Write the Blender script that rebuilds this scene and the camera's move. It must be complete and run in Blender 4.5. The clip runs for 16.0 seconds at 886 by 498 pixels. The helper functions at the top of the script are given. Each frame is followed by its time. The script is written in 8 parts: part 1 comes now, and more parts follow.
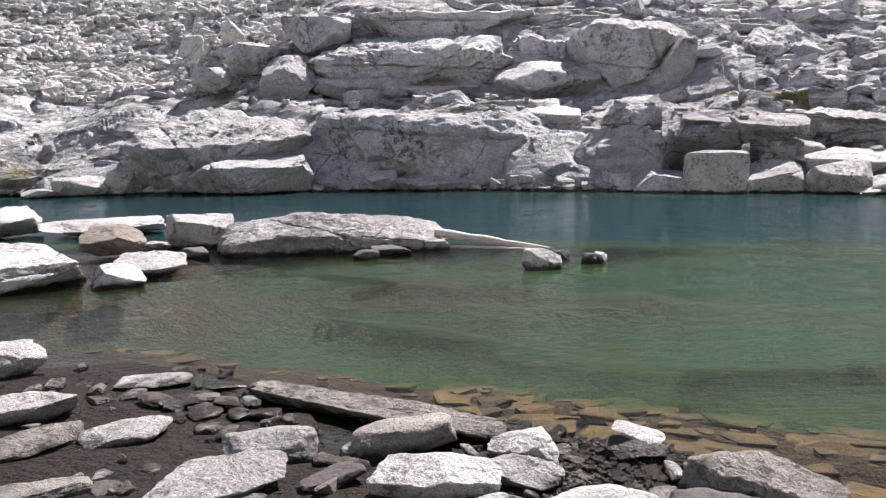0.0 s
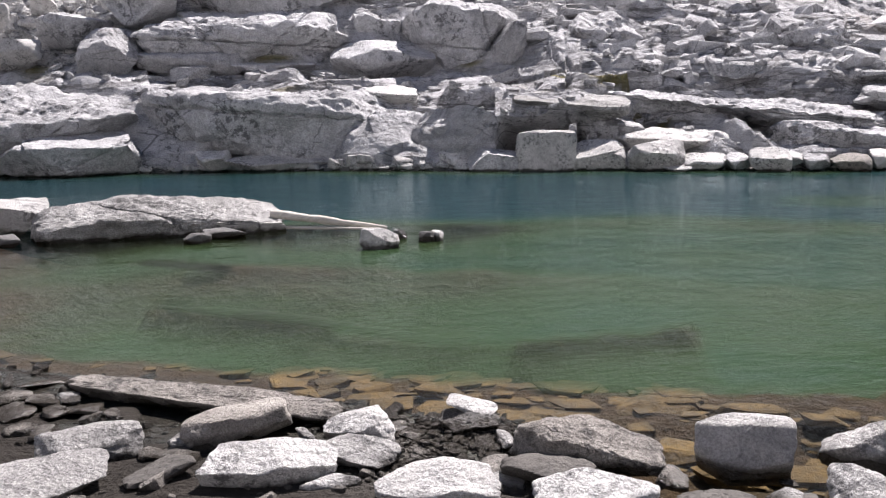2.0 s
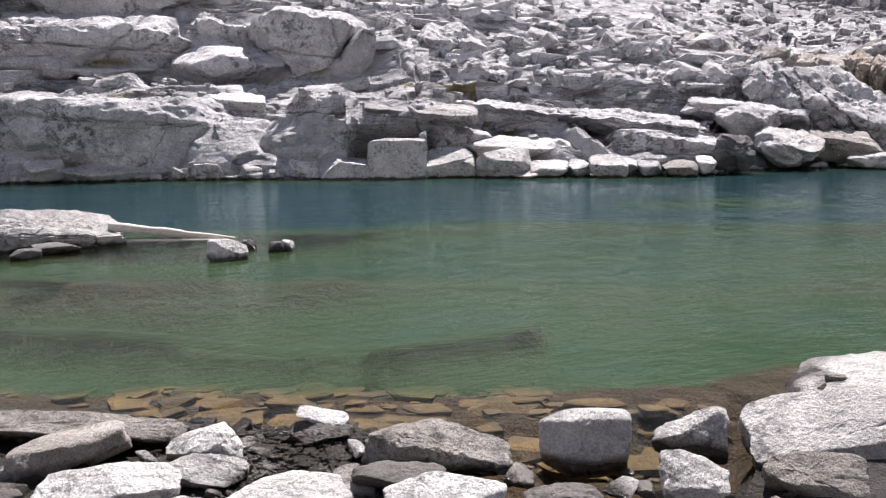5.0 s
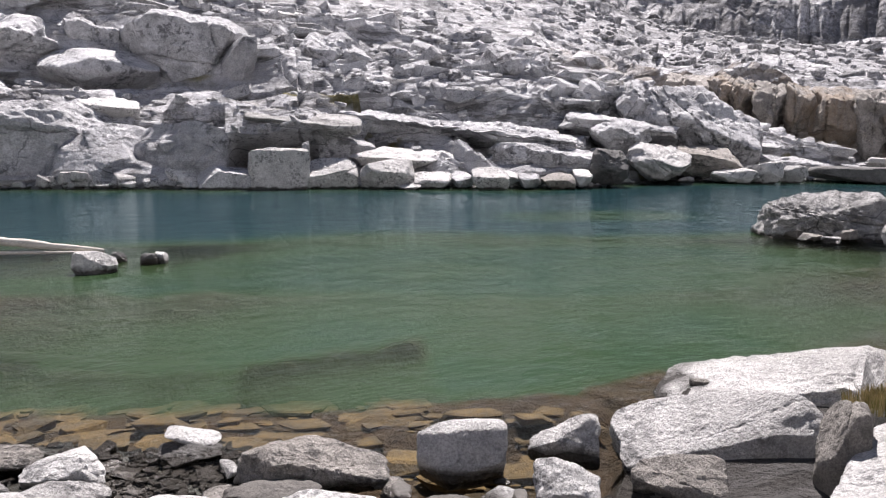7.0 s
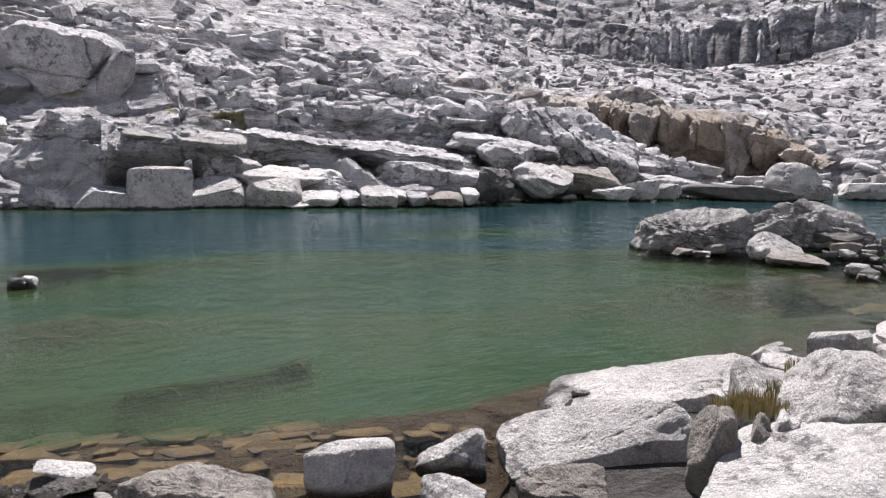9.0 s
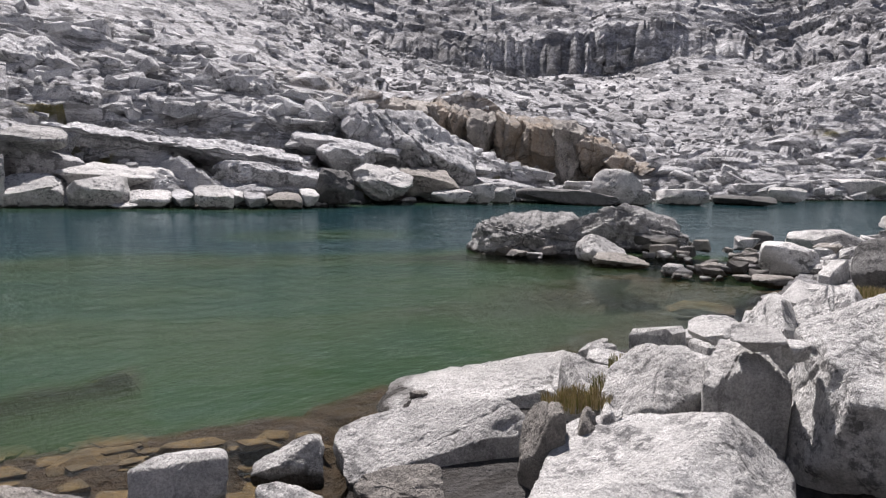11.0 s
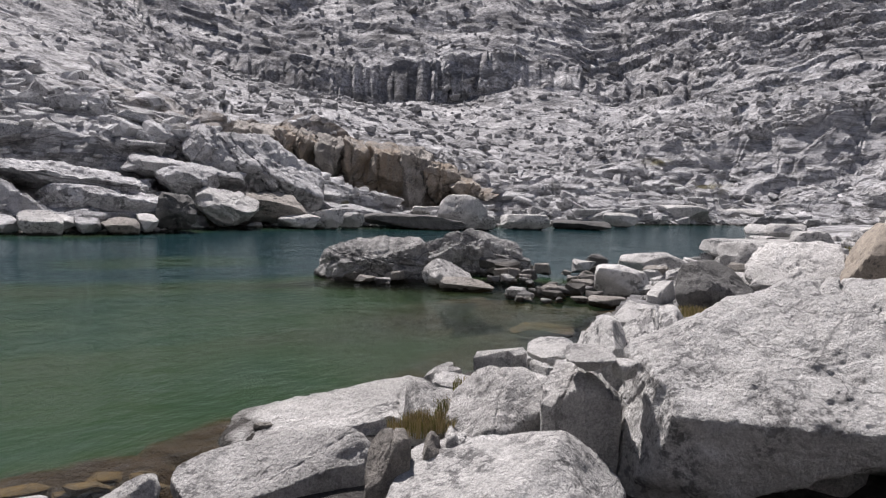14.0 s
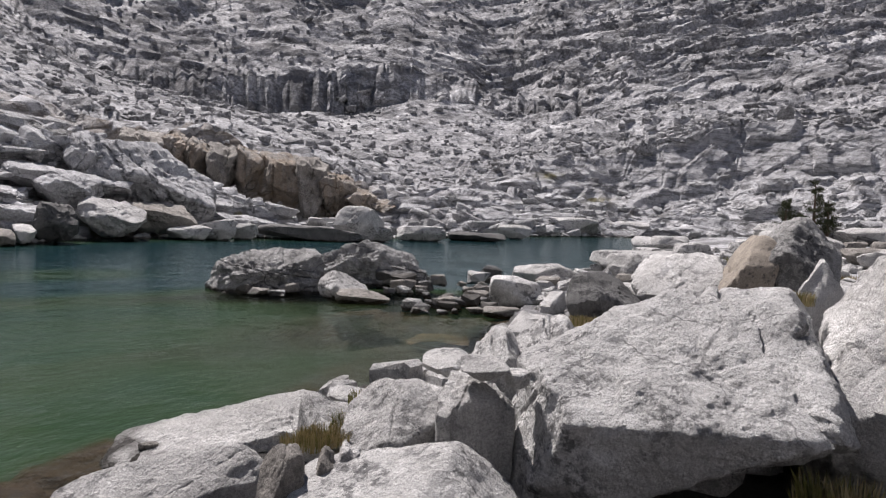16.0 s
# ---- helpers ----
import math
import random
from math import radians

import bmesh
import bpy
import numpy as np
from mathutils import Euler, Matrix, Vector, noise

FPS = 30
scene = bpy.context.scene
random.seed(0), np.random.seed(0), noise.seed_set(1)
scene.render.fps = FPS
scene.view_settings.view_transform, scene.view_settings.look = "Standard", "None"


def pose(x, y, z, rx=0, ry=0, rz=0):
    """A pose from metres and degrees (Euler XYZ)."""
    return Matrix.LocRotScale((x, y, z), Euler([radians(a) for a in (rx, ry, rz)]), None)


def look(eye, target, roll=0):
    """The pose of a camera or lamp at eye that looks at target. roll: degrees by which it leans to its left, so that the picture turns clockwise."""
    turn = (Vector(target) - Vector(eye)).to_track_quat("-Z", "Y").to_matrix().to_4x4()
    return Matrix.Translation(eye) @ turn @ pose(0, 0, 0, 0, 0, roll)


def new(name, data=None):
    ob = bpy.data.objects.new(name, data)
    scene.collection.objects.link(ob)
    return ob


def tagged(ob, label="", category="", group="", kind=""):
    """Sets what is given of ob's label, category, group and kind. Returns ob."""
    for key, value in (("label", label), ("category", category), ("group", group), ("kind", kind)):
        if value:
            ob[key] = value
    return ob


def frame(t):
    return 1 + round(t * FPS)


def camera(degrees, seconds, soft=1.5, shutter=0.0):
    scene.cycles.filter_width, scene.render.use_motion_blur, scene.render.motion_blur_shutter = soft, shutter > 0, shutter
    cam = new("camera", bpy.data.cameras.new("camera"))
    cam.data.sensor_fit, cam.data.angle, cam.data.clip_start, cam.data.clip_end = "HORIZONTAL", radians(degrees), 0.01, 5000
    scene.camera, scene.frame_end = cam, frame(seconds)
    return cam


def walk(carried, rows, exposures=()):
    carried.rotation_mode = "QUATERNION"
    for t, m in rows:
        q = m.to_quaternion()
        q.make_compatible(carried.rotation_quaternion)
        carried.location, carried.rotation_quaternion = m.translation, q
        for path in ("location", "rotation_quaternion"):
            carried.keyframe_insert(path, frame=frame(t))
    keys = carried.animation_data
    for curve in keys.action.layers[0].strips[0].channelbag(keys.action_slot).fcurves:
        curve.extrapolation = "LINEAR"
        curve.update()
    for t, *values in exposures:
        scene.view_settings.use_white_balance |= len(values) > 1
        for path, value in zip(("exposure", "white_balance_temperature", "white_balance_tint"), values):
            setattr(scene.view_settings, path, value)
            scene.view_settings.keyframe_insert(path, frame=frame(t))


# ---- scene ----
cam = camera(57.3, 16.0, 1.2)
PATH = [
    (0.0, (-0.013, 0.001, 2.102), (-0.013, 9.911, 0.764), -1.24),
    (0.5, (0.016, 0.011, 2.095), (0.541, 9.898, 0.690), -1.38),
    (1.0, (0.040, 0.022, 2.089), (1.061, 9.858, 0.601), -1.62),
    (1.5, (0.049, 0.036, 2.085), (1.514, 9.801, 0.507), -1.37),
    (2.0, (0.055, 0.030, 2.087), (1.978, 9.709, 0.471), -1.00),
    (2.5, (0.064, 0.034, 2.089), (2.423, 9.620, 0.492), -0.96),
    (3.0, (0.059, 0.033, 2.089), (2.520, 9.595, 0.503), -1.11),
    (3.5, (0.073, 0.034, 2.088), (2.621, 9.573, 0.501), -1.29),
    (4.0, (0.083, 0.024, 2.089), (2.882, 9.493, 0.507), -1.39),
    (4.5, (0.094, 0.022, 2.087), (3.264, 9.375, 0.515), -1.26),
    (5.0, (0.106, 0.010, 2.088), (3.738, 9.198, 0.542), -0.79),
    (7.5, (0.172, 0.017, 2.094), (5.326, 8.479, 0.741), 0.23),
    (8.0, (0.169, 0.001, 2.097), (5.543, 8.341, 0.846), 0.06),
    (8.5, (0.185, -0.000, 2.098), (5.758, 8.218, 0.910), -0.08),
    (9.0, (0.178, -0.028, 2.097), (6.227, 7.846, 0.910), 0.47),
    (9.5, (0.209, -0.011, 2.096), (6.837, 7.380, 0.898), 0.99),
    (12.0, (0.210, -0.038, 2.106), (8.012, 6.127, 1.039), 1.88),
    (12.5, (0.211, -0.041, 2.108), (8.234, 5.839, 1.072), 2.05),
    (13.0, (0.209, -0.048, 2.112), (8.441, 5.544, 1.135), 2.15),
    (13.5, (0.214, -0.055, 2.116), (8.627, 5.280, 1.241), 2.12),
    (14.0, (0.216, -0.068, 2.121), (8.796, 5.010, 1.352), 2.09),
    (14.5, (0.223, -0.069, 2.120), (8.971, 4.724, 1.407), 2.15),
    (15.0, (0.219, -0.072, 2.120), (9.111, 4.452, 1.443), 2.45),
    (15.5, (0.226, -0.070, 2.120), (9.259, 4.173, 1.482), 2.70),
    (16.0, (0.226, -0.076, 2.123), (9.391, 3.882, 1.547), 2.51),
]
walk(cam, [(t, look(eye, target, roll)) for t, eye, target, roll in PATH],
     exposures=[(0.0, 1.12, 6500, 18.0), (5.0, 1.22, 6500, 18.0), (9.0, 1.04, 6500, 17.0), (12.5, 0.68, 6500, 16.0), (16.0, 0.52, 6500, 16.0)])

# ---- light ----
SUN_AZ, SUN_EL = 36.0, 54.0          # degrees clockwise from +y, above the horizon
world = bpy.data.worlds.new("sky")
scene.world = world
world.use_nodes = True
wn = world.node_tree
sky = wn.nodes.new("ShaderNodeTexSky")
sky.sky_type = "NISHITA"
sky.sun_disc = False
sky.sun_elevation = radians(SUN_EL)
sky.sun_rotation = radians(SUN_AZ)
sky.altitude = 3300
wn.links.new(sky.outputs[0], wn.nodes["Background"].inputs[0])
wn.nodes["Background"].inputs[1].default_value = 0.05
sun_data = bpy.data.lights.new("sun", "SUN")
sun_data.energy, sun_data.angle, sun_data.color = 5.0, radians(0.53), (1.0, 0.965, 0.92)
sun = new("sun", sun_data)
sa, se = radians(SUN_AZ), radians(SUN_EL)
sun.matrix_world = look((math.sin(sa) * math.cos(se) * 50, math.cos(sa) * math.cos(se) * 50, math.sin(se) * 50), (0, 0, 0))


# ---- noise on arrays of points ----
def lattice(i, j, k, seed):
    n = (i.astype(np.uint32) * np.uint32(374761393) + j.astype(np.uint32) * np.uint32(668265263)
         + k.astype(np.uint32) * np.uint32(2246822519) + np.uint32(seed * 3266489917 % 4294967296))
    n = (n ^ (n >> np.uint32(13))) * np.uint32(1274126177)
    n = (n ^ (n >> np.uint32(16))) * np.uint32(2654435761)
    n = n ^ (n >> np.uint32(15))
    return n.astype(np.float64) / 4294967295.0


def smooth_noise(p, seed=0):
    """Value noise between -1 and 1 at the rows of p."""
    b = np.floor(p)
    f = p - b
    f = f * f * f * (f * (f * 6 - 15) + 10)
    i, j, k = b.astype(np.int64).T
    x, y, z = f.T
    total = 0
    for a in (0, 1):
        for c in (0, 1):
            for d in (0, 1):
                weight = (x if a else 1 - x) * (y if c else 1 - y) * (z if d else 1 - z)
                total = total + weight * lattice(i + a, j + c, k + d, seed)
    return total * 2 - 1


def fractal(p, octaves=4, seed=0, gain=0.5):
    total, amp, size = 0, 1.0, 1.0
    for o in range(octaves):
        total = total + amp * smooth_noise(p * size + 17.3 * o, seed + o)
        amp, size = amp * gain, size * 2.03
    return total


def cells(p, seed=0, offset=False):
    """Blocky cells: the nearest and second distance, a random number of the cell and the offset from its middle."""
    b = np.floor(p)
    first = np.full(len(p), 9.0)
    second = np.full(len(p), 9.0)
    own = np.zeros(len(p))
    local = np.zeros((len(p), 3))
    for a in (-1, 0, 1):
        for c in (-1, 0, 1):
            for d in (-1, 0, 1):
                i, j, k = (b + (a, c, d)).astype(np.int64).T
                q = np.stack([i + lattice(i, j, k, seed + 1), j + lattice(i, j, k, seed + 2), k + lattice(i, j, k, seed + 3)], 1)
                dist = np.sqrt(((p - q) ** 2).sum(1))
                near = dist < first
                second = np.where(near, first, np.minimum(second, dist))
                own = np.where(near, lattice(i, j, k, seed + 4), own)
                local = np.where(near[:, None], p - q, local)
                first = np.where(near, dist, first)
    return (first, second, own, local) if offset else (first, second, own)


def step(a, b, x):
    s = np.clip((x - a) / (b - a), 0, 1)
    return s * s * (3 - 2 * s)


# ---- materials ----
def material(name):
    m = bpy.data.materials.new(name)
    m.use_nodes = True
    m.node_tree.nodes["Principled BSDF"].inputs["Specular IOR Level"].default_value = 0.25
    return m, m.node_tree.nodes, m.node_tree.links


def noise_node(n, l, vec, scale, detail=6, rough=0.6, stretch=None):
    t = n.new("ShaderNodeTexNoise")
    t.inputs["Scale"].default_value = scale
    t.inputs["Detail"].default_value = detail
    t.inputs["Roughness"].default_value = rough
    if stretch:
        mp = n.new("ShaderNodeMapping")
        mp.inputs["Scale"].default_value = stretch[:3]
        if len(stretch) > 3:
            mp.inputs["Rotation"].default_value = stretch[3:]
        l.new(vec, mp.inputs[0])
        vec = mp.outputs[0]
    l.new(vec, t.inputs["Vector"])
    return t.outputs["Fac"]


def span(n, l, value, a, b, c=0.0, d=1.0):
    t = n.new("ShaderNodeMapRange")
    for i, v in enumerate((a, b, c, d)):
        t.inputs[i + 1].default_value = v
    l.new(value, t.inputs[0])
    return t.outputs[0]


def blend(n, l, fac, a, b, mode="MIX"):
    t = n.new("ShaderNodeMix")
    t.data_type, t.blend_type = "RGBA", mode
    for socket, v in ((t.inputs[0], fac), (t.inputs[6], a), (t.inputs[7], b)):
        if isinstance(v, (int, float)):
            socket.default_value = v
        elif isinstance(v, tuple):
            socket.default_value = (*v, 1)
        else:
            l.new(v, socket)
    return t.outputs[2]


def product(n, l, a, b, op="MULTIPLY"):
    t = n.new("ShaderNodeMath")
    t.operation = op
    for socket, v in zip(t.inputs, (a, b)):
        if isinstance(v, (int, float)):
            socket.default_value = v
        else:
            l.new(v, socket)
    return t.outputs[0]


def granite_colour(n, l, pos, light, dark, grain, lichen, big=0.35, lichen_colour=(0.035, 0.035, 0.038), fleck=(0.42, 1.25)):
    """Pale speckled granite with grey weathering, dark lichen and fine grain."""
    tone = span(n, l, noise_node(n, l, pos, big, 7, 0.65), 0.32, 0.68)
    col = blend(n, l, tone, dark, light)
    weather = span(n, l, noise_node(n, l, pos, big * 5, 8, 0.7), 0.42, 0.66)
    col = blend(n, l, product(n, l, weather, 0.5), col, tuple(c * 0.55 for c in dark))
    speck = span(n, l, noise_node(n, l, pos, grain, 4, 0.85), 0.38, 0.60, *fleck)
    mul = n.new("ShaderNodeMix")
    mul.data_type, mul.blend_type = "RGBA", "MULTIPLY"
    mul.inputs[0].default_value = 1.0
    l.new(col, mul.inputs[6])
    l.new(speck, mul.inputs[7])
    col = mul.outputs[2]
    spots = span(n, l, noise_node(n, l, pos, big * 11, 9, 0.72), 0.60 - lichen * 0.12, 0.68 - lichen * 0.12)
    where = span(n, l, noise_node(n, l, pos, big * 1.7, 3, 0.5), 0.45, 0.6)
    return blend(n, l, product(n, l, product(n, l, spots, where), 0.7), col, lichen_colour)


def relief(n, l, pos, shader, scales, strength=0.5, distance=0.05):
    total = None
    for s, w in scales:
        v = product(n, l, noise_node(n, l, pos, s, 8, 0.65), w)
        total = v if total is None else product(n, l, total, v, "ADD")
    b = n.new("ShaderNodeBump")
    b.inputs["Strength"].default_value, b.inputs["Distance"].default_value = strength, distance
    l.new(total, b.inputs["Height"])
    l.new(b.outputs[0], shader.inputs["Normal"])


def facets(n, l, pos, shader, scales, far, share, amount):
    """Turns the surface normal a little, face by face, as broken rock does; coarser where far is 1."""
    normal = shader.inputs["Normal"].links[0].from_socket
    for k, ratio in enumerate((1.0, 2.7)):
        pick = []
        for s in scales:
            mp = n.new("ShaderNodeMapping")
            mp.inputs["Scale"].default_value = (s * ratio * 0.75, s * ratio * 0.75, s * ratio * 1.7)
            mp.inputs["Rotation"].default_value = (0.06, 0.10 + 0.2 * k, 0.3 + k)
            l.new(pos, mp.inputs[0])
            off = n.new("ShaderNodeMix")
            off.data_type, off.blend_type = "RGBA", "LINEAR_LIGHT"
            off.inputs[0].default_value = 0.4
            warp = n.new("ShaderNodeTexNoise")
            warp.inputs["Scale"].default_value = 1.3
            warp.inputs["Detail"].default_value = 4
            l.new(mp.outputs[0], warp.inputs["Vector"])
            l.new(mp.outputs[0], off.inputs[6])
            l.new(warp.outputs["Color"], off.inputs[7])
            vor = n.new("ShaderNodeTexVoronoi")
            vor.inputs["Scale"].default_value = 1.0
            l.new(off.outputs[2], vor.inputs["Vector"])
            pick.append(vor.outputs["Color"])
        col = blend(n, l, far, *pick) if far is not None else pick[0]
        sub = n.new("ShaderNodeVectorMath")
        sub.operation = "SUBTRACT"
        sub.inputs[1].default_value = (0.5, 0.5, 0.5)
        l.new(col, sub.inputs[0])
        mad = n.new("ShaderNodeVectorMath")
        mad.operation = "SCALE"
        l.new(sub.outputs[0], mad.inputs[0])
        l.new(product(n, l, share, amount * (1.6, 1.0)[k]), mad.inputs["Scale"])
        add = n.new("ShaderNodeVectorMath")
        add.operation = "ADD"
        l.new(mad.outputs[0], add.inputs[0])
        l.new(normal, add.inputs[1])
        unit = n.new("ShaderNodeVectorMath")
        unit.operation = "NORMALIZE"
        l.new(add.outputs[0], unit.inputs[0])
        normal = unit.outputs[0]
    l.new(normal, shader.inputs["Normal"])


def granite(name, light, dark, grain=90.0, lichen=0.5, big=0.8, rough=0.85, bump=0.5, dist=0.02, wet=True, fleck=(0.5, 1.26), cracks=None, rust=False):
    m, n, l = material(name)
    bsdf = n["Principled BSDF"]
    pos = n.new("ShaderNodeNewGeometry").outputs["Position"]
    rnd = n.new("ShaderNodeObjectInfo").outputs["Random"]
    col = granite_colour(n, l, pos, light, dark, grain, lichen, big, fleck=fleck)
    if cracks:                                        # fine joints, broken along their length
        size, gap, share = cracks
        mp = n.new("ShaderNodeMapping")
        mp.inputs["Scale"].default_value = (size * 0.7, size * 0.7, size * 1.5)
        mp.inputs["Rotation"].default_value = (0.1, 0.2, 0.5)
        off = n.new("ShaderNodeMix")
        off.data_type, off.blend_type = "RGBA", "LINEAR_LIGHT"
        off.inputs[0].default_value = 0.25 / size
        warp = n.new("ShaderNodeTexNoise")
        warp.inputs["Scale"].default_value = size * 1.6
        warp.inputs["Detail"].default_value = 5
        l.new(pos, warp.inputs["Vector"])
        l.new(pos, off.inputs[6])
        l.new(warp.outputs["Color"], off.inputs[7])
        l.new(off.outputs[2], mp.inputs[0])
        vor = n.new("ShaderNodeTexVoronoi")
        vor.feature = "DISTANCE_TO_EDGE"
        vor.inputs["Scale"].default_value = 1.0
        l.new(mp.outputs[0], vor.inputs["Vector"])
        joint = span(n, l, vor.outputs["Distance"], gap * 0.4, gap, 1.0, 0.0)
        broken = span(n, l, noise_node(n, l, pos, size * 1.3, 4), 0.47, 0.53)
        col = blend(n, l, product(n, l, product(n, l, joint, broken), share), col, (0.045, 0.044, 0.045))
    if rust:                                          # iron stain running down the face
        streak = span(n, l, noise_node(n, l, pos, 1.0, 6, 0.7, (0.7, 0.7, 0.10)), 0.40, 0.62)
        col = blend(n, l, product(n, l, streak, 0.65), col, (0.30, 0.222, 0.15))
    tint = span(n, l, rnd, 0, 1, 0.84, 1.12)
    mul = n.new("ShaderNodeMix")
    mul.data_type, mul.blend_type = "RGBA", "MULTIPLY"
    mul.inputs[0].default_value = 1.0
    l.new(col, mul.inputs[6])
    l.new(tint, mul.inputs[7])
    col = mul.outputs[2]
    bsdf.inputs["Roughness"].default_value = rough
    if wet:
        sep = n.new("ShaderNodeSeparateXYZ")
        l.new(pos, sep.inputs[0])
        wob = product(n, l, span(n, l, noise_node(n, l, pos, 3.0, 4), 0.3, 0.7, -0.05, 0.05), sep.outputs[2], "ADD")
        line = span(n, l, wob, 0.05, 0.11, 1.0, 0.0)
        col = blend(n, l, product(n, l, line, 0.9), col, (0.022, 0.018, 0.013))
        l.new(span(n, l, line, 0, 1, rough, 0.25), bsdf.inputs["Roughness"])
    l.new(col, bsdf.inputs["Base Color"])
    relief(n, l, pos, bsdf, ((big * 9, 1.0), (big * 24, 0.7), (grain * 0.6, 0.45)), bump, dist * 1.5)
    return m


GRANITE = granite("pale_granite", (0.74, 0.727, 0.71), (0.42, 0.412, 0.40), 60, 0.9, 0.9, 0.85, 1.0, 0.045, fleck=(0.64, 1.16))
GRANITE_WARM = granite("weathered_granite", (0.46, 0.43, 0.395), (0.24, 0.222, 0.20), 80, 0.8, 0.9, 0.85, 1.0, 0.045, fleck=(0.62, 1.18))
GRANITE_LICHEN = granite("lichened_granite", (0.58, 0.573, 0.56), (0.20, 0.197, 0.19), 50, 1.2, 0.7, 0.85, 1.0, 0.05, fleck=(0.5, 1.2), cracks=(0.8, 0.015, 0.8))
# dark lichened rock; its tone also stands in for shade in the cleft
GRANITE_DARK = granite("lichen_shade_granite", (0.20, 0.197, 0.193), (0.10, 0.098, 0.096), 70, 0.9, 0.9, 0.85, 0.9, 0.03)
GRANITE_WHITE = granite("fresh_granite", (0.80, 0.79, 0.775), (0.55, 0.54, 0.526), 60, 0.9, 0.9, 0.85, 1.0, 0.045, fleck=(0.66, 1.14))
GRANITE_TAN = granite("tan_granite", (0.36, 0.315, 0.262), (0.23, 0.2, 0.168), 90, 0.5)
GRANITE_FAR = granite("slope_granite", (0.60, 0.60, 0.605), (0.42, 0.42, 0.425), 18, 0.6, 0.5, 0.9, 1.0, 0.10)
GRANITE_LEDGE = granite("ledge_granite", (0.72, 0.72, 0.73), (0.40, 0.40, 0.41), 14, 0.9, 0.30, 0.9, 1.0, 0.10, fleck=(0.66, 1.14), cracks=(0.28, 0.008, 0.5))
GRANITE_RUST = granite("rusty_granite", (0.50, 0.47, 0.435), (0.28, 0.262, 0.24), 12, 0.5, 0.3, 0.9, 1.0, 0.10, cracks=(0.3, 0.018, 0.8), rust=True)
GRANITE_GREAT = granite("bleached_granite", (0.84, 0.83, 0.815), (0.60, 0.592, 0.58), 55, 1.0, 1.2, 0.85, 1.0, 0.05, fleck=(0.72, 1.12), cracks=(0.6, 0.005, 0.5))
GRANITE_PEAK = granite("mountain_granite", (0.50, 0.50, 0.505), (0.27, 0.27, 0.275), 3, 0.7, 0.08, 0.9, 1.0, 0.3)
GRANITE_LAKE = granite("sunken_granite", (0.20, 0.118, 0.034), (0.05, 0.032, 0.013), 60, 0.3, 2.5, 0.8, 0.6, 0.03, wet=False)
GRANITE_DEEP = granite("silted_granite", (0.030, 0.032, 0.018), (0.016, 0.018, 0.011), 40, 0.3, 1.5, 0.8, 0.4, 0.02, wet=False)
GRANITE_MUD = granite("muddy_granite", (0.15, 0.14, 0.13), (0.075, 0.07, 0.064), 90, 0.5)


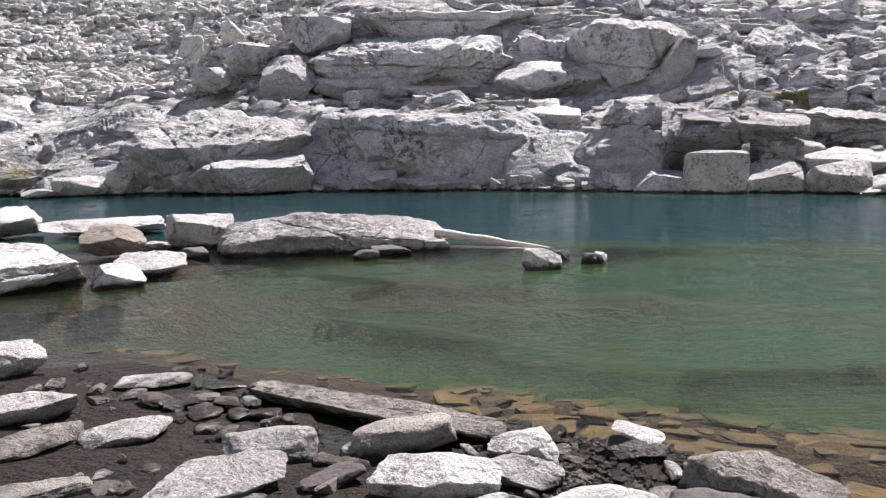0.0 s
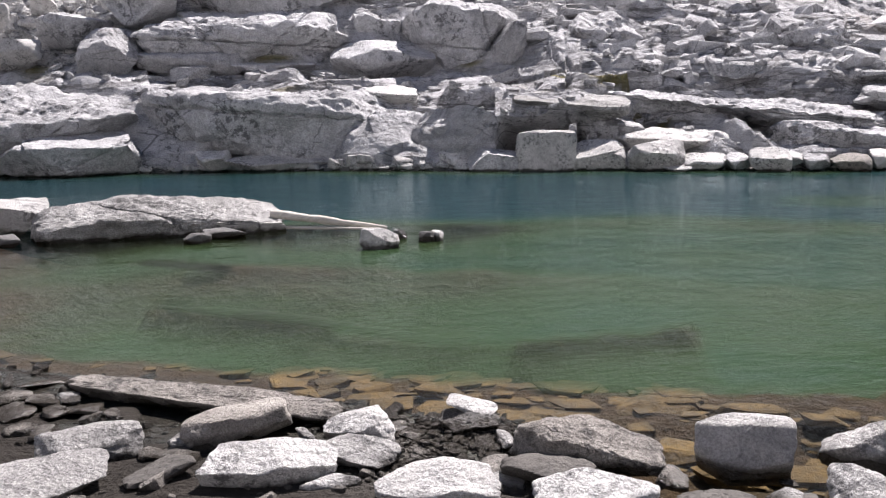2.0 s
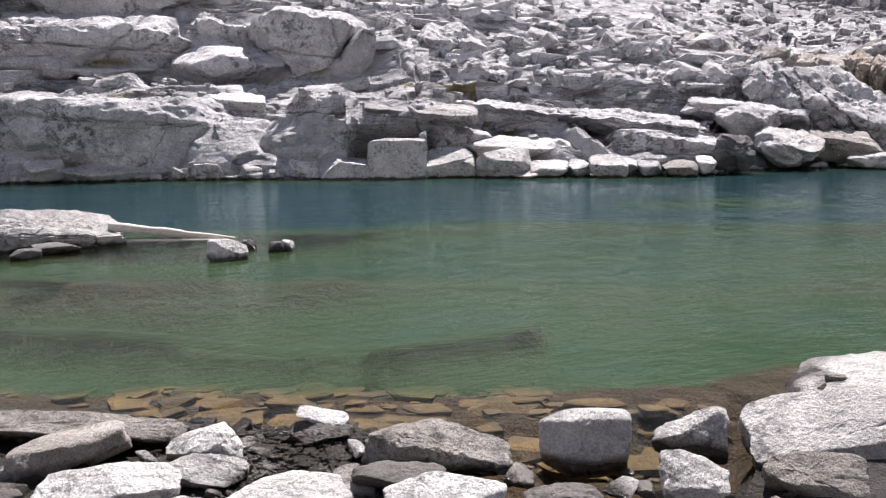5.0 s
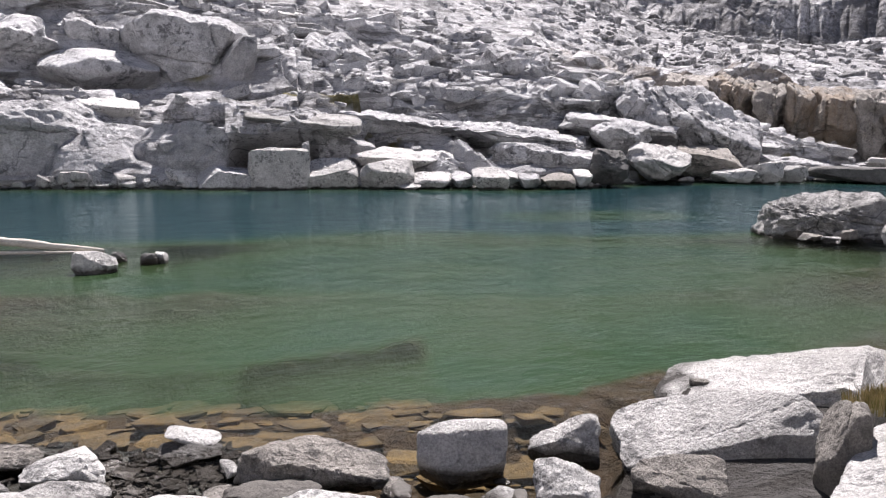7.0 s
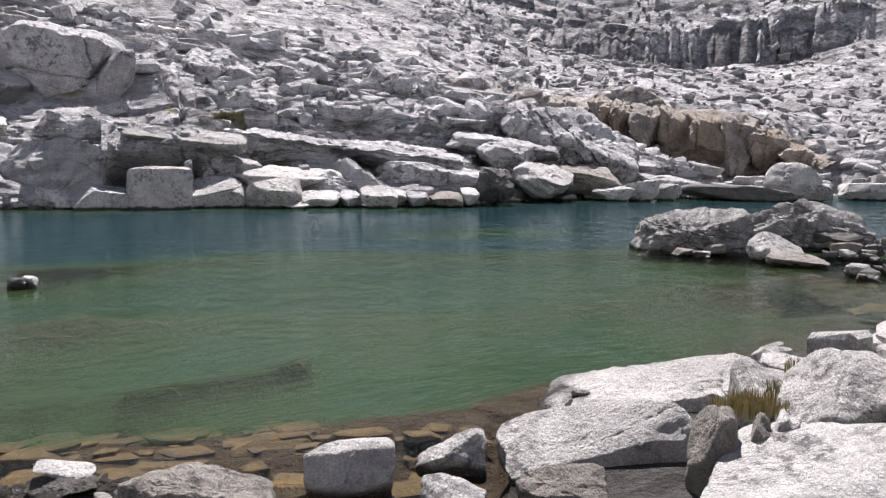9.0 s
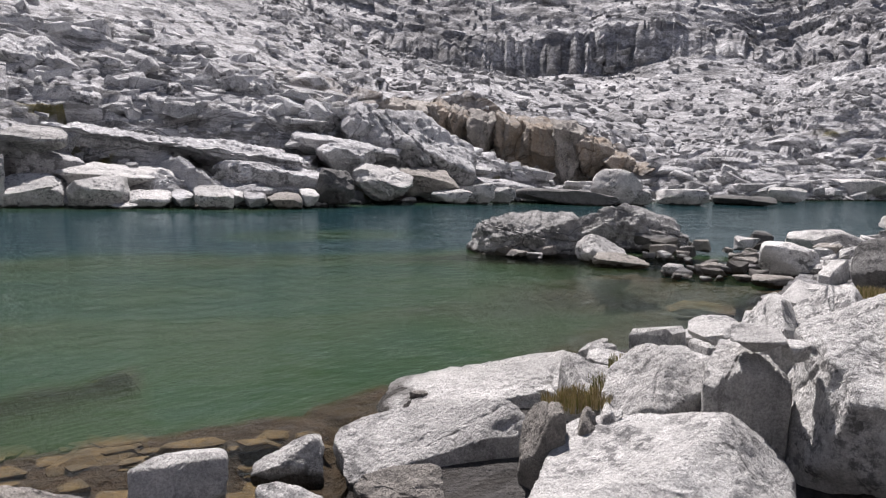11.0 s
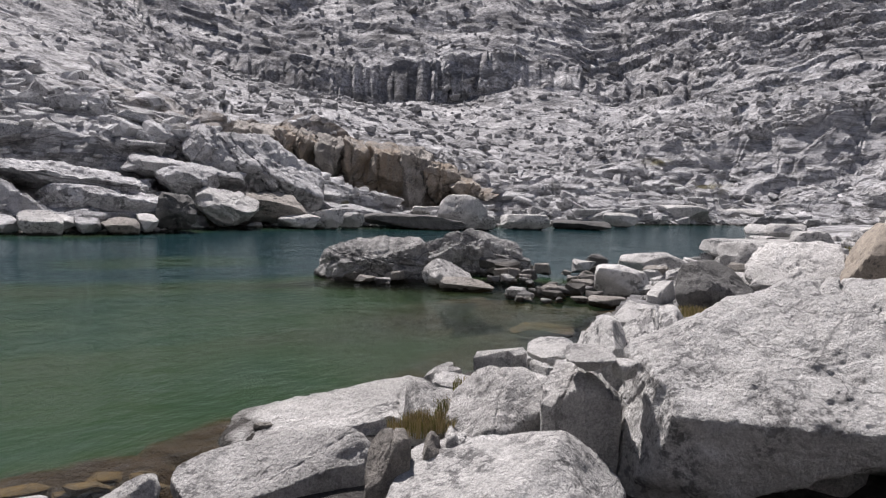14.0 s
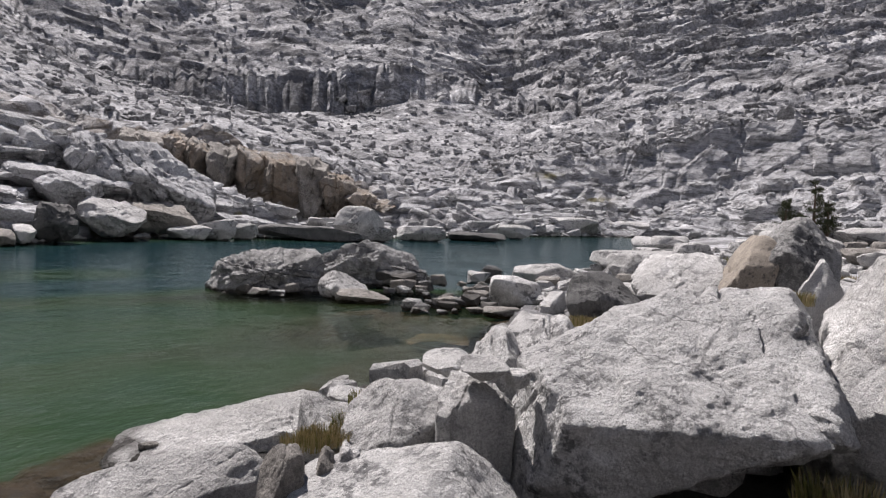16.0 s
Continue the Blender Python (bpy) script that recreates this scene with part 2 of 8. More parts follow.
def ground_material():
    m, n, l = material("mountain_ground")
    bsdf = n["Principled BSDF"]
    pos = n.new("ShaderNodeNewGeometry").outputs["Position"]

    def attr(name):
        a = n.new("ShaderNodeAttribute")
        a.attribute_name = name
        return a.outputs["Fac"]
    col = granite_colour(n, l, pos, (0.69, 0.69, 0.705), (0.48, 0.48, 0.495), 22, 0.6, 0.3, fleck=(0.62, 1.16))
    for size, gap, share in ((0.30, 0.012, 0.6), (0.9, 0.018, 0.3)):
        mp = n.new("ShaderNodeMapping")
        mp.inputs["Scale"].default_value = (size * 0.6, size * 0.6, size * 2.2)
        mp.inputs["Rotation"].default_value = (0.05, 0.1, 0.3)
        off = n.new("ShaderNodeMix")
        off.data_type, off.blend_type = "RGBA", "LINEAR_LIGHT"
        off.inputs[0].default_value = 0.15
        warp = n.new("ShaderNodeTexNoise")
        warp.inputs["Scale"].default_value = 0.7
        l.new(pos, warp.inputs["Vector"])
        l.new(pos, off.inputs[6])
        l.new(warp.outputs["Color"], off.inputs[7])
        l.new(off.outputs[2], mp.inputs[0])
        vor = n.new("ShaderNodeTexVoronoi")
        vor.feature = "DISTANCE_TO_EDGE"
        vor.inputs["Scale"].default_value = 1.0
        l.new(mp.outputs[0], vor.inputs["Vector"])
        joint = span(n, l, vor.outputs["Distance"], gap * 0.4, gap, 1.0, 0.0)
        broken = span(n, l, noise_node(n, l, pos, 0.5, 4), 0.46, 0.54)
        col = blend(n, l, product(n, l, product(n, l, joint, broken), share), col, (0.05, 0.05, 0.052))
    stain = span(n, l, noise_node(n, l, pos, 0.9, 9, 0.72, (0.45, 0.45, 2.4, 0.0, 0.1, 0.0)), 0.50, 0.56)
    col = blend(n, l, product(n, l, stain, span(n, l, attr("wall"), 0, 1, 0.7, 0.2)), col, (0.115, 0.113, 0.112))
    # the far slopes: coarser grey weathering
    far = granite_colour(n, l, pos, (0.62, 0.62, 0.635), (0.26, 0.26, 0.27), 1.6, 0.7, 0.05, (0.06, 0.06, 0.063))
    stain = span(n, l, noise_node(n, l, pos, 0.16, 10, 0.75, (0.6, 0.6, 1.8, 0.0, 0.15, 0.0)), 0.50, 0.58)
    far = blend(n, l, product(n, l, stain, 0.75), far, (0.12, 0.12, 0.124))
    col = blend(n, l, attr("far"), col, far)
    streak = span(n, l, noise_node(n, l, pos, 1.0, 6, 0.7, (0.9, 0.9, 0.12)), 0.35, 0.65)
    rust = blend(n, l, streak, (0.34, 0.262, 0.18), (0.17, 0.142, 0.11))
    col = blend(n, l, product(n, l, attr("rust"), 0.9), col, rust)
    moss = blend(n, l, span(n, l, noise_node(n, l, pos, 6, 5), 0.35, 0.65), (0.17, 0.135, 0.03), (0.10, 0.10, 0.025))
    col = blend(n, l, attr("moss"), col, moss)
    mud = blend(n, l, span(n, l, noise_node(n, l, pos, 2.2, 8, 0.7), 0.35, 0.65), (0.011, 0.009, 0.007), (0.030, 0.024, 0.019))
    grit = span(n, l, noise_node(n, l, pos, 55, 4, 0.8), 0.35, 0.65, 0.6, 1.3)
    mul = n.new("ShaderNodeMix")
    mul.data_type, mul.blend_type = "RGBA", "MULTIPLY"
    mul.inputs[0].default_value = 1.0
    l.new(mud, mul.inputs[6])
    l.new(grit, mul.inputs[7])
    gravel = blend(n, l, span(n, l, noise_node(n, l, pos, 38, 4, 0.75), 0.4, 0.6), (0.14, 0.13, 0.115), (0.27, 0.255, 0.23))
    soil = blend(n, l, attr("gravel"), mul.outputs[2], gravel)
    col = blend(n, l, attr("soil"), col, soil)
    # the lake bed: tan sand in the shallows; deeper, the water's green and blue-green tint is painted into the bed
    # colour
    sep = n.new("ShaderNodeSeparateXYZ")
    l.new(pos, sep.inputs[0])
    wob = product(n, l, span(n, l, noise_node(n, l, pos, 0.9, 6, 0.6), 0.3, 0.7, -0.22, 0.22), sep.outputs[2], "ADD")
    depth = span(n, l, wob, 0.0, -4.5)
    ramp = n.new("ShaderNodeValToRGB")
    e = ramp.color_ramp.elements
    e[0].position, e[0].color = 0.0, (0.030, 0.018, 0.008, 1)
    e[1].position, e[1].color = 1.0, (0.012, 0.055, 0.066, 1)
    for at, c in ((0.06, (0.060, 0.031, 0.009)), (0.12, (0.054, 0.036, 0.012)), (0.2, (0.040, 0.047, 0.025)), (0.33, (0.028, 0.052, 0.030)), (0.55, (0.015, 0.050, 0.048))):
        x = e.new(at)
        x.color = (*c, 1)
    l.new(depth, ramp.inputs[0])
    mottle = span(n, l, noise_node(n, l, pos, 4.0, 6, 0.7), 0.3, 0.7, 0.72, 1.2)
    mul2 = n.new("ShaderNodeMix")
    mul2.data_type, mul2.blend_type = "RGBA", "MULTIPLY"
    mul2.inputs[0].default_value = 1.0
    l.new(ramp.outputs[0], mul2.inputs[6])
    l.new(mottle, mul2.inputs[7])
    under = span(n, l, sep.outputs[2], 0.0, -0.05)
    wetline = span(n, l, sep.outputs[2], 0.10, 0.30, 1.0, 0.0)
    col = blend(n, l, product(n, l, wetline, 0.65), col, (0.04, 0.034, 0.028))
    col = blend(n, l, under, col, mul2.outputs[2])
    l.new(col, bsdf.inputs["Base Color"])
    bsdf.inputs["Roughness"].default_value = 0.9
    relief(n, l, pos, bsdf, ((0.35, 2.0), (1.3, 1.0), (5.0, 0.6), (20.0, 0.12)), 1.0, 0.34)
    rocky = product(n, l, span(n, l, attr("soil"), 0, 1, 1, 0), span(n, l, sep.outputs[2], 0.0, 0.4))
    facets(n, l, pos, bsdf, (1.0, 0.3), attr("far"), product(n, l, rocky, span(n, l, attr("far"), 0, 1, 0.7, 1.0)), 0.5)
    return m


def water_material():
    m, n, l = material("lake_water")
    out = n["Material Output"]
    n.remove(n["Principled BSDF"])
    pos = n.new("ShaderNodeNewGeometry").outputs["Position"]
    # long soft swell and small wind ripples, stronger in drifting patches
    ripple = noise_node(n, l, pos, 5.5, 3, 0.55, (0.55, 1.0, 1.0))
    swell = noise_node(n, l, pos, 0.9, 2, 0.5)
    patch = span(n, l, noise_node(n, l, pos, 0.16, 3, 0.5), 0.42, 0.62, 0.45, 1.0)
    height = product(n, l, product(n, l, product(n, l, ripple, patch), 0.55), swell, "ADD")
    b = n.new("ShaderNodeBump")
    b.inputs["Strength"].default_value, b.inputs["Distance"].default_value = 0.65, 0.075
    l.new(height, b.inputs["Height"])
    clear = n.new("ShaderNodeBsdfTransparent")
    clear.inputs[0].default_value = (0.90, 0.95, 0.92, 1)
    # surface colour graded by depth stands in for light scattered in the water; it hides the bed as the water deepens
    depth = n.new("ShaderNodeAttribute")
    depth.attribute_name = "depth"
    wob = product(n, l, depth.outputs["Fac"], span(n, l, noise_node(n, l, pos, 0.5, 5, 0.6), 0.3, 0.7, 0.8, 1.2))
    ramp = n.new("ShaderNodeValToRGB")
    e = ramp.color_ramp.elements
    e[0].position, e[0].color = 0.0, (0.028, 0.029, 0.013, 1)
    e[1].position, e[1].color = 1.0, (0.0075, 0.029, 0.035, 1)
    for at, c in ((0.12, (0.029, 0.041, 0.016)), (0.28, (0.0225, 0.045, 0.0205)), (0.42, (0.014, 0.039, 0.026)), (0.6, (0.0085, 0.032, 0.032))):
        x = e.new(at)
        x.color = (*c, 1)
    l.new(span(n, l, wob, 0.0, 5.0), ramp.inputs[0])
    depth_tint = n.new("ShaderNodeBsdfDiffuse")
    l.new(ramp.outputs[0], depth_tint.inputs[0])
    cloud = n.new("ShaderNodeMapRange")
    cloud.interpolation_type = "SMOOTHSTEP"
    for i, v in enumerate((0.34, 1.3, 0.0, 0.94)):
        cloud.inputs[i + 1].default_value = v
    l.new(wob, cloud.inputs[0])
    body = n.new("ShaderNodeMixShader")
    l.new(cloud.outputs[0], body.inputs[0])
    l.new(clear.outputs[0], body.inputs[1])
    l.new(depth_tint.outputs[0], body.inputs[2])
    gloss = n.new("ShaderNodeBsdfGlossy")
    gloss.inputs["Roughness"].default_value = 0.075
    gloss.inputs["Color"].default_value = (0.82, 0.90, 0.92, 1)
    l.new(b.outputs[0], gloss.inputs["Normal"])
    fr = n.new("ShaderNodeFresnel")
    fr.inputs[0].default_value = 1.33
    l.new(b.outputs[0], fr.inputs["Normal"])
    mix = n.new("ShaderNodeMixShader")
    l.new(product(n, l, fr.outputs[0], 0.80), mix.inputs[0])
    l.new(body.outputs[0], mix.inputs[1])
    l.new(gloss.outputs[0], mix.inputs[2])
    l.new(mix.outputs[0], out.inputs[0])
    return m


# ---- ground: one sheet from the bank under the camera to the mountain crests ----
EYE = 2.1
NEAR_AZ = (-180, -60, -45, -33, -28, -22, -14, -8, -2, 4, 9, 16, 22, 27, 37, 43, 46.5, 49, 55, 62, 66, 70, 72, 75, 80, 85, 92, 120, 180)
NEAR_R = (60, 60, 34, 9.5, 8.3, 8.2, 7.05, 6.65, 6.1, 5.8, 5.4, 5.3, 4.7, 3.8, 3.6, 4.1, 6.0, 7.2, 8.0, 8.8, 9.6, 11, 14, 21, 34, 60, 60, 60, 60)
FAR_AZ = (-180, -60, -40, -28, -24, -19, -12, -3, 6.7, 14.4, 23, 36, 45, 54, 59, 65, 71, 76, 80, 85, 92, 120, 180)
FAR_R = (62, 62, 46, 42.5, 39.5, 38, 36, 34.7, 32.4, 31.3, 31.2, 31.2, 36.5, 40, 41.5, 47, 54, 61, 65, 67, 67, 64, 62)


def near_shore(az):
    return np.interp(az, NEAR_AZ, NEAR_R)


def far_shore(az):
    return np.interp(az, FAR_AZ, FAR_R)


def mound(x, y, ax, ay, bx, by, width):
    """1 on the line from a to b, falling to 0 at the given width."""
    dx, dy = bx - ax, by - ay
    s = np.clip(((x - ax) * dx + (y - ay) * dy) / (dx * dx + dy * dy + 1e-9), 0, 1)
    d = np.hypot(x - ax - s * dx, y - ay - s * dy)
    return np.exp(-(d / width) ** 2)


def basin(x, y, az, r):
    """Height of the bank and of the lake bed, out to the far shore."""
    p = np.stack([x, y, 0 * x], 1)
    rough = fractal(p * 0.5, 5, 3)
    out = r - near_shore(az) - 0.5 * smooth_noise(p * 0.35, 8)
    along = r - np.interp(az, (-30, 0, 12, 27, 35, 46, 60, 90), (17.0, 14.9, 15.2, 16.0, 15.6, 16.4, 17.5, 18)) - 0.35 * smooth_noise(p * 0.25, 5)
    depth = 1.25 * (1 - np.exp(-np.maximum(out - 2.0, 0) / 1.5)) + 0.17 * np.clip(out, 0, 2.2)
    depth = depth - 0.55 * np.exp(-(along / 0.75) ** 2) * step(0.5, 3, out)
    depth = depth + 4.2 * step(0.3, 3.6, along) * step(0, 3, out)
    depth = np.minimum(depth, 0.12 + 0.95 * np.maximum(far_shore(az) - r, 0))
    z = -depth + 0.10 * rough * step(0.0, 1.0, out)
    # the bank: low mud on one side, rising rock on the other
    bank = 0.13 * (1 - np.exp(np.minimum(out, 0) / 5.0)) + 0.035 * rough * step(0, 0.6, -out)
    bank = np.where(az > 40, bank + (0.16 - bank) * step(40, 56, az) * step(2.6, 4.2, r) * step(130, 110, az), bank)
    bank = bank + (step(75, 90, az) + step(-45, -70, az)) * step(8, 50, r) * 0.5
    z = np.where(out > 0, z, bank)
    # shoals that carry the rocks standing in the lake; last three are ridges added so sunken logs show
    for top, ax, ay, bx, by, width in ((0.0, -16, 15.3, -6.2, 14.6, 3.2), (-0.5, -5, 15.7, 0.8, 15.3, 1.5), (-0.8, 0.8, 13.9, 3.2, 14.3, 1.2),
                                       (-0.42, 14.8, 10.0, 17.0, 5.3, 1.8), (-0.75, 11, 5.5, 16, 6.5, 2.2), (-0.3, 5.2, 5.55, 6.2, 5.85, 0.6), (-0.2, 1.0, 6.3, 4.3, 5.3, 0.8), (-1.7, 12.5, 16.5, 15.0, 15.6, 1.8),
                                       (-0.75, -1.9, 12.6, 0.55, 10.92, 0.3), (-0.85, 0.55, 10.92, 3.6, 9.9, 0.3), (-0.62, 2.95, 9.3, 5.1, 9.37, 0.3)):
        m = np.minimum(1.25 * mound(x, y, ax, ay, bx, by, width), 1)
        z = np.maximum(z, z + (top - z) * m + 0.08 * rough * m)
    return z


# profiles of the slope above the far shore: azimuth, then (elevation seen from the eye, distance) pairs
PROFILES = {}


def profile(az, *pairs):
    PROFILES[az] = pairs


# order: wall foot, wall top, bench, second wall foot, second wall top, ledge, crest, dip, cliff foot, cliff top,
# valley, band foot, band top, upper slope, ridge (out of view, raised so the water mirrors no sky)
# the profiles at 180 are unseen slopes added behind the camera for bounce light
profile(-180, (-1, 63), (0.5, 66), (2, 72), (3, 78), (6, 84), (8, 92), (10, 105), (11, 115), (12, 125), (13.5, 140), (15, 165), (16, 190), (18, 220), (20, 320), (30, 576))
profile(-40, (-2.4, 47), (-1, 47.6), (1.2, 52), (3.4, 57), (5.4, 61), (7.4, 66), (9.6, 74), (10.6, 80), (12, 88), (13.5, 98), (15, 112), (16.4, 130), (18, 160), (20.5, 240), (36, 504))
profile(-26, (-2.9, 39.3), (-1.6, 39.8), (1.1, 43.5), (3.2, 49), (4.7, 54), (6.6, 60), (9.2, 69), (10.4, 76), (12, 85), (13.5, 96), (15, 112), (16.4, 130), (18, 160), (20.5, 240), (36, 504))
profile(-19, (-3, 38.4), (-0.7, 39.2), (1.4, 42), (3.1, 46), (4.6, 51), (6.6, 57), (9.3, 67), (10.6, 75), (12, 85), (13.5, 96), (15, 112), (16.4, 130), (18, 160), (20.5, 240), (36, 504))
profile(-12, (-3.1, 36.2), (0.2, 37), (2.6, 40.2), (3.7, 43.5), (5.2, 46), (7, 50), (9.5, 60), (10.6, 70), (12, 82), (13.5, 96), (15, 112), (16.4, 130), (18, 160), (20.5, 240), (36, 504))
profile(-3.3, (-3.3, 34.8), (1.7, 36), (3.3, 40.2), (4.1, 42.8), (6.9, 44), (8.5, 47.5), (10.3, 56), (11.2, 66), (12.2, 80), (13.5, 96), (15, 112), (16.4, 130), (18, 160), (20.5, 240), (36, 504))
profile(3.0, (-3.4, 33.6), (1.4, 34.8), (3.1, 39.4), (3.8, 42.3), (7.2, 43.4), (8.6, 47), (10.2, 56), (11, 66), (12, 80), (13.3, 96), (15, 112), (16.4, 130), (18, 160), (20.5, 240), (36, 504))
profile(8.5, (-3.5, 32.4), (0.3, 33.2), (2.6, 37.5), (3.6, 41.6), (7.4, 42.8), (8.4, 47), (9.8, 56), (10.6, 66), (11.6, 80), (13, 96), (15, 112), (16.4, 130), (18, 160), (20.5, 240), (36, 504))
profile(15.2, (-3.7, 31.6), (0, 32), (2, 34.5), (3.4, 40.5), (6.7, 41.8), (7.9, 47), (9.2, 56), (10, 66), (11.2, 80), (12.7, 96), (14.6, 112), (16, 130), (17.5, 160), (20.5, 240), (36, 504))
profile(15.9, (-3.5, 36.5), (0.1, 31.8), (1.8, 34), (3.3, 40.2), (6.2, 41.6), (7.7, 47), (9.1, 56), (9.9, 66), (11.1, 80), (12.6, 96), (14.5, 112), (16, 130), (17.5, 160), (20.5, 240), (36, 504))
profile(21.0, (-3.5, 36.5), (0.0, 31.8), (1.6, 34), (3.1, 39.8), (4.9, 42), (6.8, 47), (8.6, 56), (9.6, 66), (10.8, 80), (12.3, 96), (14.2, 112), (15.8, 130), (17.2, 160), (20.2, 240), (36, 504))
profile(21.9, (-3.7, 31.9), (-0.6, 32.6), (1.5, 34.4), (3, 39), (4.7, 42), (6.6, 47), (8.5, 56), (9.5, 66), (10.7, 80), (12.2, 96), (14.1, 112), (15.7, 130), (17.1, 160), (20.2, 240), (36, 504))
profile(25, (-3.7, 31.5), (-2.2, 32.2), (0.2, 34.8), (1.7, 37.6), (3.4, 40), (5.2, 45), (8, 58), (8.6, 66), (9.6, 80), (11, 96), (13.2, 115), (15, 135), (16.5, 165), (20, 250), (36, 528))
profile(31, (-3.7, 31.5), (-2, 32.2), (-0.5, 34.2), (1.2, 37.2), (2.6, 39.4), (4.6, 44), (7.2, 57), (7.4, 66), (8.4, 82), (9.8, 100), (12, 125), (13.8, 150), (15.5, 185), (19, 280), (36, 552))
profile(36, (-3.6, 31.6), (-1.4, 32.4), (-0.8, 33.8), (1, 37), (2.2, 38.6), (4.2, 43), (6.3, 55), (6.3, 66), (7.3, 84), (8.7, 105), (10.8, 140), (12.6, 170), (14.5, 205), (18.5, 300), (36, 576))
profile(40.5, (-3.5, 33.8), (-2.2, 34.6), (-0.6, 37), (1.4, 40), (2.6, 41.6), (3.6, 45), (4.6, 54), (4.6, 64), (4.2, 74), (5.2, 78), (8.6, 130.4), (8.4, 160), (9, 165), (17.5, 227.4), (36, 372.84))
profile(44.8, (-3.2, 36.8), (-2.4, 37.4), (-0.8, 40), (0.7, 43), (1.8, 45), (2.6, 47.5), (2.6, 52), (1.4, 58), (1, 66), (4, 68.5), (7, 132.3), (7, 160), (8, 165), (16.5, 232.5), (36, 396.24))
profile(50, (-3, 39), (-2.4, 39.6), (-1.2, 42), (-0.2, 44.5), (0.5, 46.5), (1, 48.5), (0.6, 51), (-0.6, 56), (-0.8, 62), (4.2, 65), (6, 132.9), (6.1, 160), (8, 165), (16, 233.5), (36, 405.48))
profile(54, (-2.9, 40.6), (-2.3, 41.1), (-1.7, 43), (-1.2, 45), (-0.8, 46.5), (-0.5, 48), (-0.9, 50), (-1.3, 54), (-1.3, 60), (2.9, 63), (5.4, 132.9), (5.6, 160), (8.1, 165), (16, 237.5), (36, 412.32))
profile(59, (-2.8, 42.1), (-2.2, 42.6), (-1.8, 45), (-1.4, 47), (-1.5, 48.5), (-1.5, 50), (-1.5, 52), (-1.5, 56), (-1.4, 61), (2, 64), (4.6, 132.3), (5.9, 160), (8.8, 165), (15.5, 235.8), (36, 416.88))
profile(64, (-2.5, 47.6), (-2, 48.2), (-1.7, 51), (-1.3, 54), (-1, 57), (-0.7, 60), (-0.4, 63), (-0.1, 66), (0.2, 70), (-0.1, 73), (4.2, 131.7), (7.2, 161), (9.2, 166), (15.5, 234.5), (36, 414.6))
profile(71, (-2.1, 54.8), (-1.6, 55.4), (-1.2, 58), (-0.7, 62), (-0.3, 66), (0.1, 70), (0.5, 75), (0.9, 80), (1.4, 87), (2.2, 96), (4.4, 130), (6.4, 165), (7.8, 185), (14.5, 226.6), (36, 414.84))
profile(79, (-1.8, 65.2), (-1.4, 66), (-1, 70), (-0.6, 74), (-0.2, 78), (0.2, 83), (0.6, 88), (1, 94), (1.4, 101), (3.6, 106), (5.2, 120), (6.6, 150), (8.6, 165), (14.5, 197.7), (36, 362.04))
profile(86, (-1.4, 68), (-0.9, 70), (-0.5, 74), (-0.1, 78), (0.3, 83), (0.8, 88), (1.3, 94), (1.8, 99), (2.3, 105), (5.6, 112), (6.6, 120), (7.8, 150), (9.8, 165), (15, 194.5), (36, 350.04))
profile(95, (-1.2, 68), (-0.6, 70), (0, 74), (0.6, 78), (1.2, 83), (1.8, 88), (2.4, 94), (3, 99), (3.6, 105), (6, 112), (7.2, 120), (8.6, 150), (10.4, 165), (15, 191.2), (36, 344.04))
profile(180, (-1, 63), (0.5, 66), (2, 72), (3, 78), (6, 84), (8, 92), (10, 105), (11, 115), (12, 125), (13.5, 140), (15, 165), (16, 190), (18, 220), (20, 320), (30, 576))
SEGMENT_ROWS = (5, 34, 40, 24, 34, 28, 44, 10, 12, 34, 44, 24, 34, 70, 24)


def grid_object(name, xyz, mat, smooth=False, wrap=False):
    """A mesh object from a rows x columns grid of points."""
    rows, cols = xyz.shape[:2]
    i = np.arange(rows * cols).reshape(rows, cols)
    if wrap:
        i = np.concatenate([i, i[:, :1]], 1)
    quads = np.stack([i[:-1, :-1], i[:-1, 1:], i[1:, 1:], i[1:, :-1]], -1).reshape(-1, 4)
    me = bpy.data.meshes.new(name)
    me.vertices.add(rows * cols)
    me.vertices.foreach_set("co", xyz.reshape(-1))
    me.loops.add(quads.size)
    me.loops.foreach_set("vertex_index", quads.reshape(-1).astype(np.int32))
    me.polygons.add(len(quads))
    me.polygons.foreach_set("loop_start", np.arange(0, quads.size, 4, dtype=np.int32))
    me.polygons.foreach_set("use_smooth", np.full(len(quads), smooth))
    me.update(calc_edges=True)
    me.materials.append(mat)
    return new(name, me)


